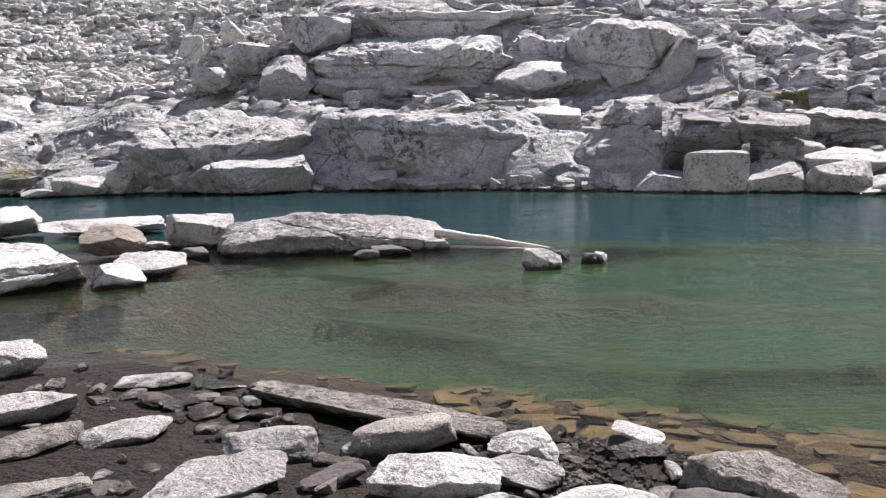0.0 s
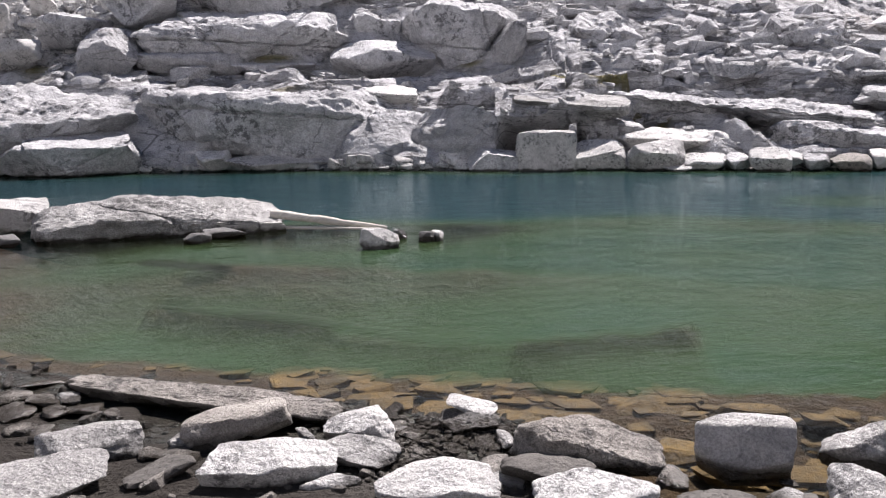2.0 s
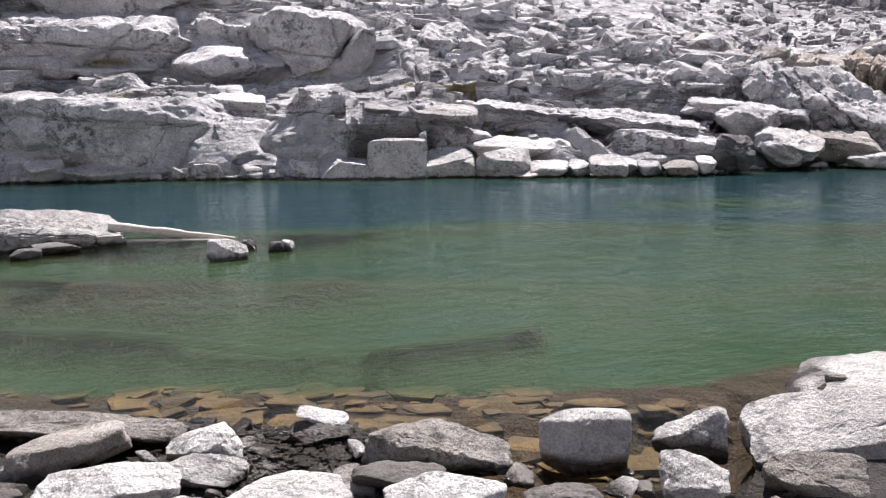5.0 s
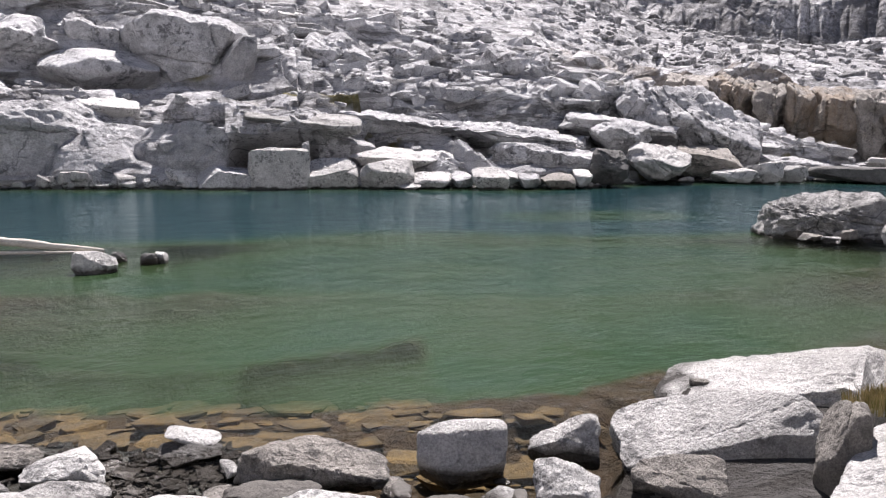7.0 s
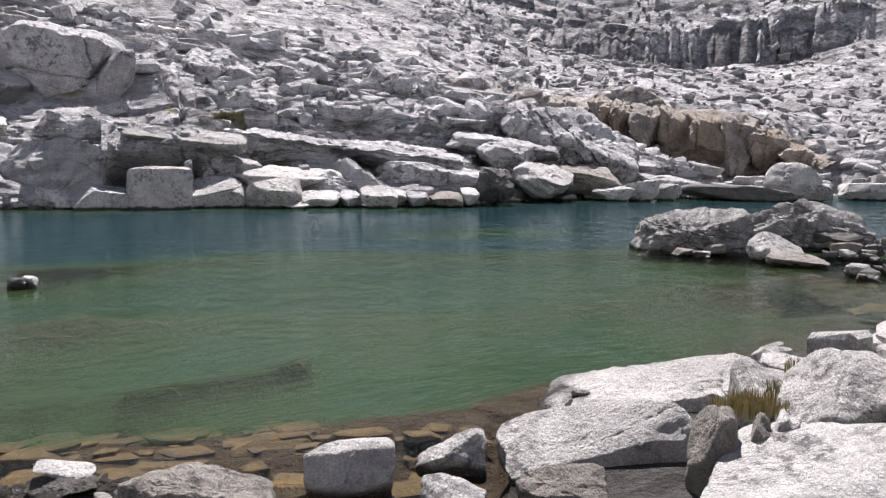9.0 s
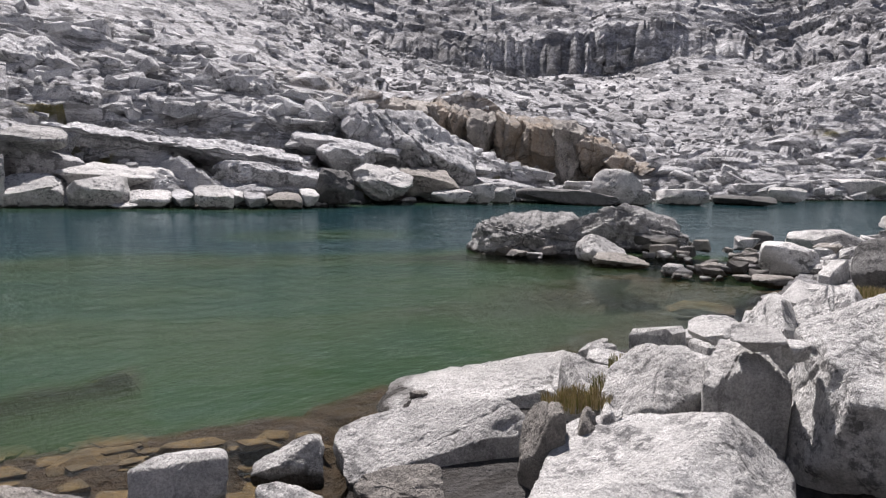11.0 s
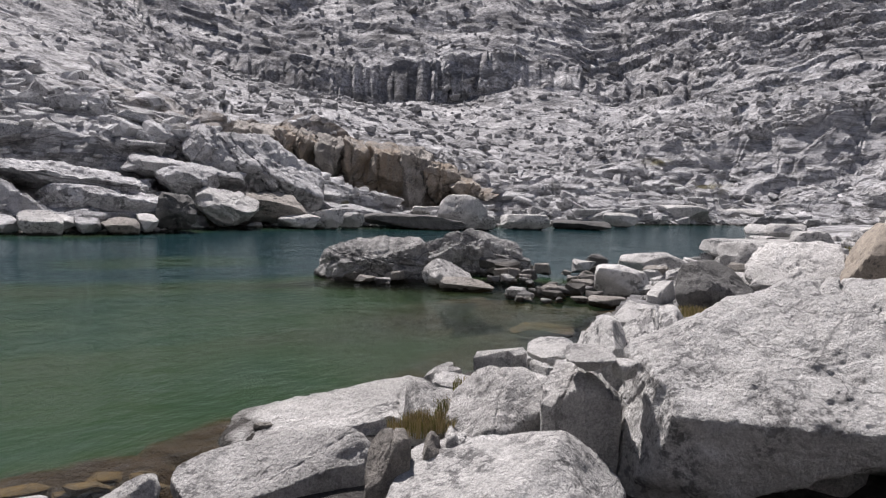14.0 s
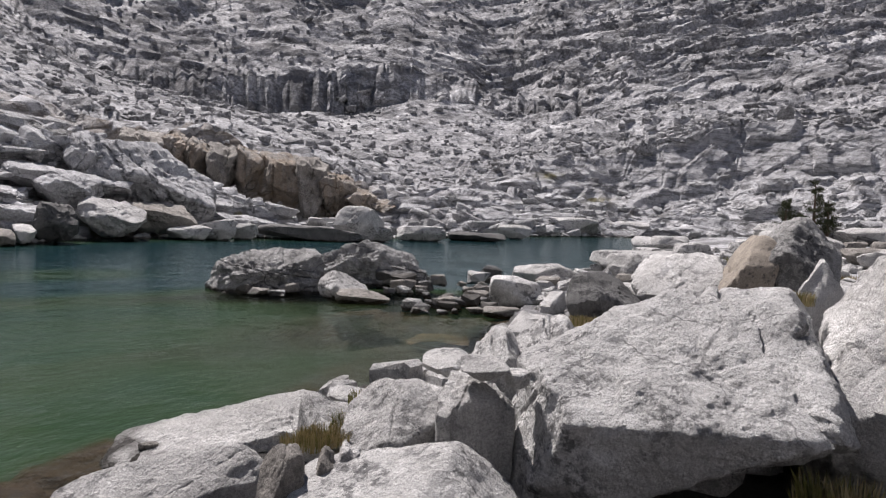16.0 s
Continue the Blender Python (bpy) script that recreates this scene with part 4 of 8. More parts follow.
boulder("flat_rock", (-2.3, 5.61, 0.0), (0.66, 0.42, 0.11), 40.1, 904, GRANITE, "flat diamond-shaped grey rock in shallow mud", "boulder", group="bank rocks", detail=5, box=4, cuts=0, rough=0.04, tilt=(5, -3), planes=((0.62, 0.78, 0, 0.72), (-0.6, -0.8, 0, 0.72), (0.75, -0.6, -0.2, 0.8), (0, -0.75, -0.66, 0.62),))
boulder("boulder", (-1.19, 5.19, 0.0), (0.65, 0.33, 0.2), 12.7, 905, GRANITE, "blocky light granite rock split by a dark crack", "boulder", group="bank rocks", detail=5, box=9, cuts=0, rough=0.03, planes=((0, -0.55, 0.83, 0.86), (-0.85, -0.3, 0.3, 0.92),), joints=((0.93, 0.1, -0.35, -0.55),))
boulder("long_rock", (-0.28, 5.28, 0.0), (0.75, 0.38, 0.24), 26.9, 906, GRANITE_WARM, "round-backed cylinder-like granite rock beside the long rock", "boulder", group="bank rocks", detail=5, box=3.2, cuts=0, rough=0.035, tilt=(0, -5), planes=((0.95, -0.2, 0.1, 0.93), (0, -0.8, -0.6, 0.75),))
boulder("flat_rock", (-1.41, 4.56, 0.02), (0.95, 0.47, 0.2), 25.0, 907, GRANITE, "large flat pale granite rock on the stony bank", "boulder", group="bank rocks", detail=5, box=3.4, cuts=2, rough=0.045, planes=((-0.3, -0.35, 0.88, 0.62), (0.5, -0.6, 0.6, 0.72), (0.5, -0.7, -0.4, 0.7),))
boulder("flat_rock", (-2.51, 4.58, 0.02), (0.71, 0.28, 0.1), 28.5, 908, GRANITE_WARM, "flat grey rock half sunk in mud", "boulder", group="bank rocks", detail=5, box=4, cuts=3, rough=0.04)
boulder("boulder", (-0.09, 4.49, 0.02), (0.8, 0.29, 0.25), 1.0, 909, GRANITE_WHITE, "broad light granite rock with a sunlit sloping top", "boulder", group="bank rocks", detail=5, box=4, cuts=1, rough=0.04, planes=((-0.35, -0.4, 0.84, 0.6), (0.55, -0.25, 0.8, 0.66), (0.3, -0.9, -0.4, 0.75),))
boulder("boulder", (0.48, 5.07, 0.0), (0.47, 0.31, 0.22), -5.6, 910, GRANITE_WHITE, "white granite boulder beside the gravel landing", "boulder", group="bank rocks", detail=5, box=3.4, cuts=2, rough=0.05, planes=((-0.5, -0.45, 0.74, 0.62), (0.8, -0.3, 0.4, 0.8), (-0.5, -0.6, -0.6, 0.75),))
boulder("flat_rock", (0.4, 4.66, 0.02), (0.53, 0.31, 0.16), -19.1, 911, GRANITE, "tilted light grey rock slab on the gravel", "boulder", group="bank rocks", detail=5, box=5, cuts=1, rough=0.04, tilt=(0, 9), planes=((0, -0.4, 0.9, 0.7), (-0.5, -0.8, -0.35, 0.7), (0, -0.8, -0.6, 0.66),))
boulder("boulder", (1.22, 5.09, 0.0), (0.41, 0.27, 0.12), -13.6, 912, GRANITE_DARK, "dark wet wedge-shaped rock at the gravel landing", "boulder", group="bank rocks", detail=5, box=4, cuts=2, rough=0.07, planes=((-0.5, -0.5, 0.7, 0.62), (0.6, -0.3, 0.74, 0.66),))
boulder("flat_rock", (1.26, 5.2, 0.1), (0.36, 0.18, 0.05), -13.8, 913, GRANITE_WHITE, "thin sunlit rock plate leaning on a dark rock", "boulder", group="bank rocks", detail=4, box=6, cuts=2, tilt=(16, 12), planes=((0, -0.7, -0.7, 0.5),))
boulder("boulder", (1.77, 4.38, 0.0), (0.92, 0.33, 0.27), -21.2, 914, GRANITE_WARM, "saddle-shaped speckled granite boulder with a pitted shaded side", "boulder", group="bank rocks", detail=6, box=3, cuts=0, rough=0.085, planes=((0.52, -0.25, 0.81, 0.42), (-0.5, -0.4, 0.75, 0.82), (0.1, -0.95, 0.1, 0.62), (0, -0.8, -0.6, 0.66),))
boulder("boulder", (1.47, 4.17, 0.02), (0.56, 0.31, 0.15), -18.6, 915, GRANITE_MUD, "dark rounded rock in front of the saddle boulder", "boulder", group="bank rocks", detail=5, box=3, cuts=3, rough=0.05, planes=((0.3, -0.3, 0.9, 0.6),))
boulder("flat_rock", (1.59, 3.78, 0.0), (0.66, 0.33, 0.22), -21.9, 916, GRANITE_WHITE, "broad white granite rock with a thin dark crack", "boulder", group="bank rocks", detail=5, box=3.4, cuts=2, rough=0.035, planes=((0, -0.45, 0.89, 0.66),), joints=((0.85, 0.5, 0, -0.3),))
boulder("flat_rock", (0.81, 4.08, 0.0), (0.68, 0.38, 0.23), -10.3, 917, GRANITE_WHITE, "broad pale rounded granite rock on gravel", "boulder", group="bank rocks", detail=5, box=3, cuts=2, rough=0.05, planes=((-0.3, -0.4, 0.86, 0.66), (0.45, -0.3, 0.84, 0.7),))
boulder("boulder", (2.63, 4.08, -0.03), (0.56, 0.28, 0.36), -32.1, 918, GRANITE, "square-cut granite block standing in shallow water", "boulder", group="bank rocks", detail=5, box=9, cuts=0, rough=0.018, planes=((0, -0.78, 0.62, 0.66), (0.5, -0.6, -0.6, 0.9), (-0.7, -0.4, -0.5, 0.95),))
boulder("boulder", (3.38, 4.03, -0.03), (0.47, 0.23, 0.3), -39.4, 919, GRANITE, "triangular granite rock with a dark crack in shallow water", "boulder", group="bank rocks", detail=5, box=8, cuts=0, rough=0.03, planes=((-0.62, -0.1, 0.78, 0.34), (0, -0.7, 0.7, 0.72), (-0.4, -0.8, -0.4, 0.8),), joints=((0.35, 0.2, 0.9, -0.12),))
boulder("boulder", (2.89, 3.39, 0.0), (0.38, 0.29, 0.27), -39.8, 920, GRANITE_WHITE, "white blocky granite rock with a cracked top", "boulder", group="bank rocks", detail=5, box=6, cuts=1, rough=0.04, planes=((-0.35, -0.55, 0.75, 0.66), (0.3, -0.5, 0.8, 0.8),), joints=((0.3, 0.8, -0.4, 0.1),))
boulder("boulder", (3.49, 3.13, 0.0), (0.54, 0.29, 0.29), -47.1, 921, GRANITE_WARM, "greenish grey rounded rock with lichen beside clear water", "boulder", group="bank rocks", detail=5, box=4, cuts=2, rough=0.06, planes=((-0.3, -0.45, 0.84, 0.6), (0.4, -0.4, 0.8, 0.75),), joints=((0.5, 0.3, 0.8, 0.05),))
boulder("flat_rock", (2.23, 3.64, 0.0), (0.44, 0.2, 0.12), -30.7, 922, GRANITE_MUD, "grey broken rock low between the bank boulders", "boulder", group="bank rocks", detail=5, box=4, cuts=3, rough=0.07)
boulder("flat_rock", (-0.71, 4.68, 0.02), (0.41, 0.24, 0.12), 24.5, 923, GRANITE_MUD, "warm grey slab lying in stony mud", "boulder", group="bank rocks", detail=5, box=5, cuts=2, rough=0.06, tilt=(0, -6), planes=((0.3, -0.8, -0.5, 0.66),))
boulder("flat_rock", (-2.6, 6.94, 0.0), (0.69, 0.37, 0.07), 6.4, 924, GRANITE, "low pale slab in wet mud beside the water", "boulder", group="bank rocks", detail=4, box=5, cuts=2, rough=0.05)
boulder("flat_rock", (0.25, 4.36, 0.0), (0.35, 0.14, 0.1), -3.4, 925, GRANITE_WHITE, "low white slab at the stony bank", "boulder", group="bank rocks", detail=4, box=5, cuts=2)
boulder("stone", (-3.17, 6.84, 0.0), (0.16, 0.28, 0.05), 4.7, 926, GRANITE_WARM, "angular grey stone on the wet lake bank", "stone", group="bank stones", detail=4, box=6, cuts=3, rough=0.06, tilt=(6, -4))
boulder("stone", (-2.86, 6.49, 0.0), (0.21, 0.27, 0.06), 38.6, 927, GRANITE_MUD, "dark wet angular stone on the lake bank", "stone", group="bank stones", detail=4, box=6, cuts=3, rough=0.06, tilt=(-5, 7))
boulder("stone", (-2.65, 6.61, 0.0), (0.24, 0.24, 0.05), 13.7, 928, GRANITE, "pale angular stone on the wet lake bank", "stone", group="bank stones", detail=4, box=6, cuts=3, rough=0.06, tilt=(3, -4))
boulder("stone", (-2.37, 6.43, 0.0), (0.29, 0.32, 0.07), 45.1, 929, GRANITE_MUD, "dark wet angular stone on the lake bank", "stone", group="bank stones", detail=4, box=6, cuts=3, rough=0.06, tilt=(6, 7))
boulder("stone", (-2.04, 6.45, 0.0), (0.33, 0.33, 0.07), 22.4, 930, GRANITE_WARM, "angular grey stone on the wet lake bank", "stone", group="bank stones", detail=4, box=6, cuts=3, rough=0.06, tilt=(-5, -4))
boulder("stone", (-2.22, 6.32, 0.0), (0.16, 0.21, 0.05), -0.8, 931, GRANITE, "pale angular stone on the wet lake bank", "stone", group="bank stones", detail=4, box=6, cuts=3, rough=0.06, tilt=(3, 7))
boulder("stone", (-1.9, 6.13, 0.0), (0.26, 0.28, 0.06), 32.1, 932, GRANITE_MUD, "dark wet angular stone on the lake bank", "stone", group="bank stones", detail=4, box=6, cuts=3, rough=0.06, tilt=(6, -4))
boulder("stone", (-1.77, 6.33, 0.0), (0.24, 0.29, 0.06), 7.5, 933, GRANITE_WARM, "angular grey stone on the wet lake bank", "stone", group="bank stones", detail=4, box=6, cuts=3, rough=0.06, tilt=(-5, 7))
boulder("stone", (-1.63, 6.08, 0.0), (0.17, 0.23, 0.05), 39.9, 934, GRANITE_MUD, "dark wet angular stone on the lake bank", "stone", group="bank stones", detail=4, box=6, cuts=3, rough=0.06, tilt=(3, -4))
boulder("stone", (-1.6, 6.39, 0.0), (0.15, 0.21, 0.05), 19.0, 935, GRANITE, "pale angular stone on the wet lake bank", "stone", group="bank stones", detail=4, box=6, cuts=3, rough=0.06, tilt=(6, 7))
boulder("stone", (-1.42, 6.08, 0.0), (0.27, 0.19, 0.05), -7.0, 936, GRANITE_MUD, "dark wet angular stone on the lake bank", "stone", group="bank stones", detail=4, box=6, cuts=3, rough=0.06, tilt=(-5, -4))
boulder("stone", (-1.15, 5.93, 0.0), (0.23, 0.21, 0.05), 25.9, 937, GRANITE_WARM, "angular grey stone on the wet lake bank", "stone", group="bank stones", detail=4, box=6, cuts=3, rough=0.06, tilt=(3, 7))
boulder("stone", (-2.19, 6.94, 0.0), (0.07, 0.27, 0.05), 9.4, 938, GRANITE, "pale angular stone on the wet lake bank", "stone", group="bank stones", detail=4, box=6, cuts=3, rough=0.06, tilt=(6, -4))
boulder("stone", (-1.93, 6.83, 0.0), (0.38, 0.16, 0.03), 40.6, 939, GRANITE_MUD, "dark wet angular stone on the lake bank", "stone", group="bank stones", detail=4, box=6, cuts=3, rough=0.06, tilt=(-5, 7))
boulder("stone", (-1.76, 5.76, 0.0), (0.22, 0.19, 0.05), 21.8, 940, GRANITE_WARM, "angular grey stone on the wet lake bank", "stone", group="bank stones", detail=4, box=6, cuts=3, rough=0.06, tilt=(3, -4))
boulder("stone", (-1.6, 5.64, 0.0), (0.12, 0.22, 0.06), -4.3, 941, GRANITE_MUD, "dark wet angular stone on the lake bank", "stone", group="bank stones", detail=4, box=6, cuts=3, rough=0.06, tilt=(6, 7))
boulder("stone", (-2.28, 4.89, 0.0), (0.29, 0.15, 0.04), 39.8, 942, GRANITE, "pale angular stone on the wet lake bank", "stone", group="bank stones", detail=4, box=6, cuts=3, rough=0.06, tilt=(-5, -4))
boulder("stone", (-1.94, 5.03, 0.0), (0.13, 0.19, 0.05), 13.0, 943, GRANITE_MUD, "dark wet angular stone on the lake bank", "stone", group="bank stones", detail=4, box=6, cuts=3, rough=0.06, tilt=(3, 7))
boulder("stone", (-1.84, 5.2, 0.0), (0.19, 0.13, 0.04), 44.3, 944, GRANITE_WARM, "angular grey stone on the wet lake bank", "stone", group="bank stones", detail=4, box=6, cuts=3, rough=0.06, tilt=(6, -4))
boulder("stone", (-0.61, 5.25, 0.0), (0.27, 0.25, 0.07), 11.4, 945, GRANITE, "pale angular stone on the wet lake bank", "stone", group="bank stones", detail=4, box=6, cuts=3, rough=0.06, tilt=(-5, 7))
boulder("stone", (-0.68, 5.09, 0.0), (0.24, 0.18, 0.05), -12.5, 946, GRANITE_MUD, "dark wet angular stone on the lake bank", "stone", group="bank stones", detail=4, box=6, cuts=3, rough=0.06, tilt=(3, -4))
boulder("stone", (-2.55, 5.35, 0.0), (0.16, 0.12, 0.03), 40.3, 947, GRANITE_WARM, "angular grey stone on the wet lake bank", "stone", group="bank stones", detail=4, box=6, cuts=3, rough=0.06, tilt=(6, 7))
boulder("stone", (-0.3, 5.15, 0.0), (0.19, 0.11, 0.03), -4.8, 948, GRANITE_MUD, "dark wet angular stone on the lake bank", "stone", group="bank stones", detail=4, box=6, cuts=3, rough=0.06, tilt=(-5, -4))
boulder("stone", (0.14, 5.14, 0.0), (0.1, 0.24, 0.07), 23.3, 949, GRANITE, "pale angular stone on the wet lake bank", "stone", group="bank stones", detail=4, box=6, cuts=3, rough=0.06, tilt=(3, 7))
boulder("stone", (0.73, 5.2, 0.0), (0.18, 0.18, 0.05), -3.1, 950, GRANITE_MUD, "dark wet angular stone on the lake bank", "stone", group="bank stones", detail=4, box=6, cuts=3, rough=0.06, tilt=(6, -4))
boulder("stone", (0.81, 5.07, 0.0), (0.18, 0.16, 0.04), -29.2, 951, GRANITE_WARM, "angular grey stone on the wet lake bank", "stone", group="bank stones", detail=4, box=6, cuts=3, rough=0.06, tilt=(-5, 7))
boulder("stone", (1.38, 4.79, 0.0), (0.1, 0.27, 0.08), -1.2, 952, GRANITE, "pale angular stone on the wet lake bank", "stone", group="bank stones", detail=4, box=6, cuts=3, rough=0.06, tilt=(3, -4))
boulder("stone", (-2.07, 4.69, 0.0), (0.22, 0.21, 0.06), 15.6, 953, GRANITE_MUD, "dark wet angular stone on the lake bank", "stone", group="bank stones", detail=4, box=6, cuts=3, rough=0.06, tilt=(6, 7))
boulder("stone", (2.12, 4.16, 0.0), (0.13, 0.15, 0.05), -1.2, 954, GRANITE_WARM, "angular grey stone on the wet lake bank", "stone", group="bank stones", detail=4, box=6, cuts=3, rough=0.06, tilt=(-5, -4))
boulder("stone", (2.15, 3.98, 0.0), (0.13, 0.22, 0.07), -22.6, 955, GRANITE_MUD, "dark wet angular stone on the lake bank", "stone", group="bank stones", detail=4, box=6, cuts=3, rough=0.06, tilt=(3, 7))
boulder("stone", (2.61, 3.64, 0.0), (0.18, 0.2, 0.07), -54.8, 956, GRANITE, "pale angular stone on the wet lake bank", "stone", group="bank stones", detail=4, box=6, cuts=3, rough=0.06, tilt=(6, -4))
boulder("stone", (2.77, 3.86, 0.0), (0.1, 0.1, 0.03), -20.0, 957, GRANITE_MUD, "dark wet angular stone on the lake bank", "stone", group="bank stones", detail=4, box=6, cuts=3, rough=0.06, tilt=(-5, 7))
boulder("stone", (1.21, 4.42, 0.0), (0.17, 0.25, 0.08), -22.4, 958, GRANITE_WARM, "angular grey stone on the wet lake bank", "stone", group="bank stones", detail=4, box=6, cuts=3, rough=0.06, tilt=(3, -4))
boulder("stone", (1.21, 4.18, 0.0), (0.24, 0.22, 0.07), 9.8, 959, GRANITE, "pale angular stone on the wet lake bank", "stone", group="bank stones", detail=4, box=6, cuts=3, rough=0.06, tilt=(6, 7))
boulder("stone", (2.72, 3.59, 0.0), (0.12, 0.19, 0.06), -31.1, 960, GRANITE_MUD, "dark wet angular stone on the lake bank", "stone", group="bank stones", detail=4, box=6, cuts=3, rough=0.06, tilt=(-5, -4))
boulder("stone", (2.15, 4.04, 0.0), (0.13, 0.22, 0.07), -46.9, 961, GRANITE_WARM, "angular grey stone on the wet lake bank", "stone", group="bank stones", detail=4, box=6, cuts=3, rough=0.06, tilt=(3, 7))

# right bank: slabs and large boulders
boulder("great_boulder", (6.29, 0.63, 0.0), (2.27, 2.5, 1.56), -83.0, 962, GRANITE_GREAT, "huge pale granite boulder with lichen, cracks and a shaded front", "boulder", group="right bank boulders", detail=7, box=7, cuts=0, rough=0.055, sink=0.05, planes=((-0.04, -0.6, 0.79, 0.66), (0.03, -0.97, -0.22, 0.86), (-0.8, -0.55, 0.1, 1.03), (0.45, -0.4, -0.8, 0.6), (0.93, -0.1, 0.33, 0.95), (-0.55, -0.1, 0.83, 0.86), (0.2, -0.85, 0.45, 0.98),), joints=((0.88, 0.15, 0.30, 0.66), (0.5, 0.1, 0.85, 0.98)))
boulder("great_boulder", (6.87, -0.93, 0.0), (1.48, 2.4, 1.87), -96.9, 963, GRANITE, "large granite boulder behind a dark cleft", "boulder", group="right bank boulders", detail=6, box=5, cuts=0, rough=0.05, sink=0.15, planes=((-0.72, -0.25, 0.64, 0.8), (-0.1, -0.6, 0.78, 0.72), (0.0, -0.95, -0.3, 0.85), (-0.6, -0.6, -0.5, 0.95),), joints=((0.35, 0.2, -0.9, 0.1),))
boulder("boulder", (5.34, 2.42, 0.0), (0.83, 0.9, 0.82), -63.9, 964, GRANITE, "rounded grey granite boulder with one shaded flank", "boulder", group="right bank boulders", detail=6, box=4, cuts=0, rough=0.035, planes=((-0.55, -0.35, 0.75, 0.66), (0.62, -0.78, -0.05, 0.74), (0.1, -0.6, 0.8, 0.8), (-0.4, -0.9, 0.1, 0.85),))
boulder("boulder", (5.33, 1.95, 0.0), (0.32, 0.6, 0.94), -68.3, 965, GRANITE, "tall cracked granite block with upright joints", "boulder", group="right bank boulders", detail=5, box=8, cuts=0, rough=0.05, planes=((-0.1, -0.2, 0.97, 0.9), (0.1, -1, -0.05, 0.88),))
boulder("boulder", (5.42, 1.72, 0.0), (0.25, 0.5, 0.92), -70.8, 966, GRANITE, "upright granite block beside a dark joint", "boulder", group="right bank boulders", detail=5, box=8, cuts=0, rough=0.05, planes=((0, -0.2, 0.97, 0.92), (0.25, -1, -0.1, 0.85),))
boulder("boulder", (5.95, 1.7, -0.07), (0.22, 0.5, 0.8), -72.6, 967, GRANITE, "granite block deep in the shade of the cleft", "boulder", group="right bank boulders", detail=4, box=8, cuts=0, rough=0.035, planes=((0, -0.9, -0.4, 0.8),))
boulder("boulder", (5.29, 1.77, 0.96), (0.34, 0.4, 0.13), -70.1, 968, GRANITE_WHITE, "loose white block on the granite ledge", "boulder", group="right bank boulders", detail=5, box=6, cuts=1, rough=0.05, planes=((-0.2, -0.45, 0.87, 0.7), (0, -0.85, -0.5, 0.75),))
boulder("boulder", (5.34, 1.55, 0.92), (0.17, 0.25, 0.11), -72.4, 969, GRANITE_WHITE, "small cube-shaped granite block on the ledge", "boulder", group="right bank boulders", detail=4, box=8, cuts=1, rough=0.03)
boulder("boulder", (5.84, 2.29, 0.85), (0.35, 0.6, 0.14), -67.2, 970, GRANITE_WHITE, "pale broken block at the end of the ledge", "boulder", group="right bank boulders", detail=5, box=5, cuts=1, rough=0.05, planes=((-0.5, -0.3, 0.8, 0.5),))
boulder("rock_slab", (6.44, 2.14, 0.0), (0.48, 0.8, 1.11), -70.4, 971, GRANITE_WHITE, "pale broken granite ledge with loose blocks on top", "boulder", group="right bank boulders", detail=5, box=5, cuts=0, rough=0.05, planes=((-0.45, -0.35, 0.82, 0.66), (0, -0.95, 0.1, 0.85),), joints=((0.9, 0.2, 0.2, 0.2),))
boulder("rock_slab", (6.81, 1.79, 0.0), (0.53, 0.9, 1.2), -74.1, 972, GRANITE_WHITE, "pale granite ledge split by an upright joint", "boulder", group="right bank boulders", detail=5, box=5, cuts=0, rough=0.05, planes=((-0.25, -0.5, 0.83, 0.66), (-0.1, -0.95, 0.1, 0.85),), joints=((0.9, 0.2, -0.3, -0.1), (0.8, 0.1, 0.4, 0.45)))
boulder("white_boulder", (4.15, 1.79, 0.0), (1.4, 1.3, 0.71), -64.5, 973, GRANITE_WHITE, "broad sun-bleached white granite boulder with dark lichen specks", "boulder", group="right bank boulders", detail=6, box=4, cuts=0, rough=0.035, planes=((-0.48, -0.12, 0.87, 0.68), (0.8, -0.15, 0.56, 0.8), (0, -0.62, 0.78, 0.78), (0.3, -0.55, 0.78, 0.8),))
boulder("rock_slab", (5.53, 4.05, 0.0), (1.89, 1.0, 0.32), -60.3, 974, GRANITE, "long pale granite slab sloping into the lake with a worn grey end", "boulder", group="right bank boulders", detail=6, box=4.5, cuts=0, rough=0.05, wedge=(0.32, 0.08), tilt=(0, -3), planes=((-0.14, -0.42, 0.9, 0.6), (-0.42, -0.12, 0.9, 0.4), (-0.9, -0.3, 0.3, 0.95), (-0.05, -0.98, -0.1, 0.86), (0.1, -0.8, 0.6, 0.86),), joints=((0.9, 0.3, 0.2, 0.35),))
boulder("rock_slab", (4.18, 3.42, 0.0), (1.4, 0.62, 0.42), -34.8, 975, GRANITE, "long wedge of light granite running into the water", "boulder", group="right bank boulders", detail=6, box=4.5, cuts=0, rough=0.04, wedge=(0.2, 0), planes=((-0.42, -0.42, 0.8, 0.5), (0.05, -0.95, 0.05, 0.8), (0.95, -0.1, 0.2, 0.92), (0.1, -0.75, 0.65, 0.8),))
boulder("boulder", (4.12, 2.57, 0.0), (0.28, 0.3, 0.66), -56.1, 976, GRANITE_WARM, "upright wedge of tan-grey granite between slabs", "boulder", group="right bank boulders", detail=5, box=5, cuts=1, rough=0.05, planes=((-0.55, -0.3, 0.78, 0.7), (0.3, -0.9, 0.2, 0.8),))
boulder("boulder", (4.33, 2.47, 0.0), (0.16, 0.25, 0.63), -58.5, 977, GRANITE_WARM, "small leaning slab of tan-grey granite", "boulder", group="right bank boulders", detail=4, box=6, cuts=1, tilt=(0, 10))
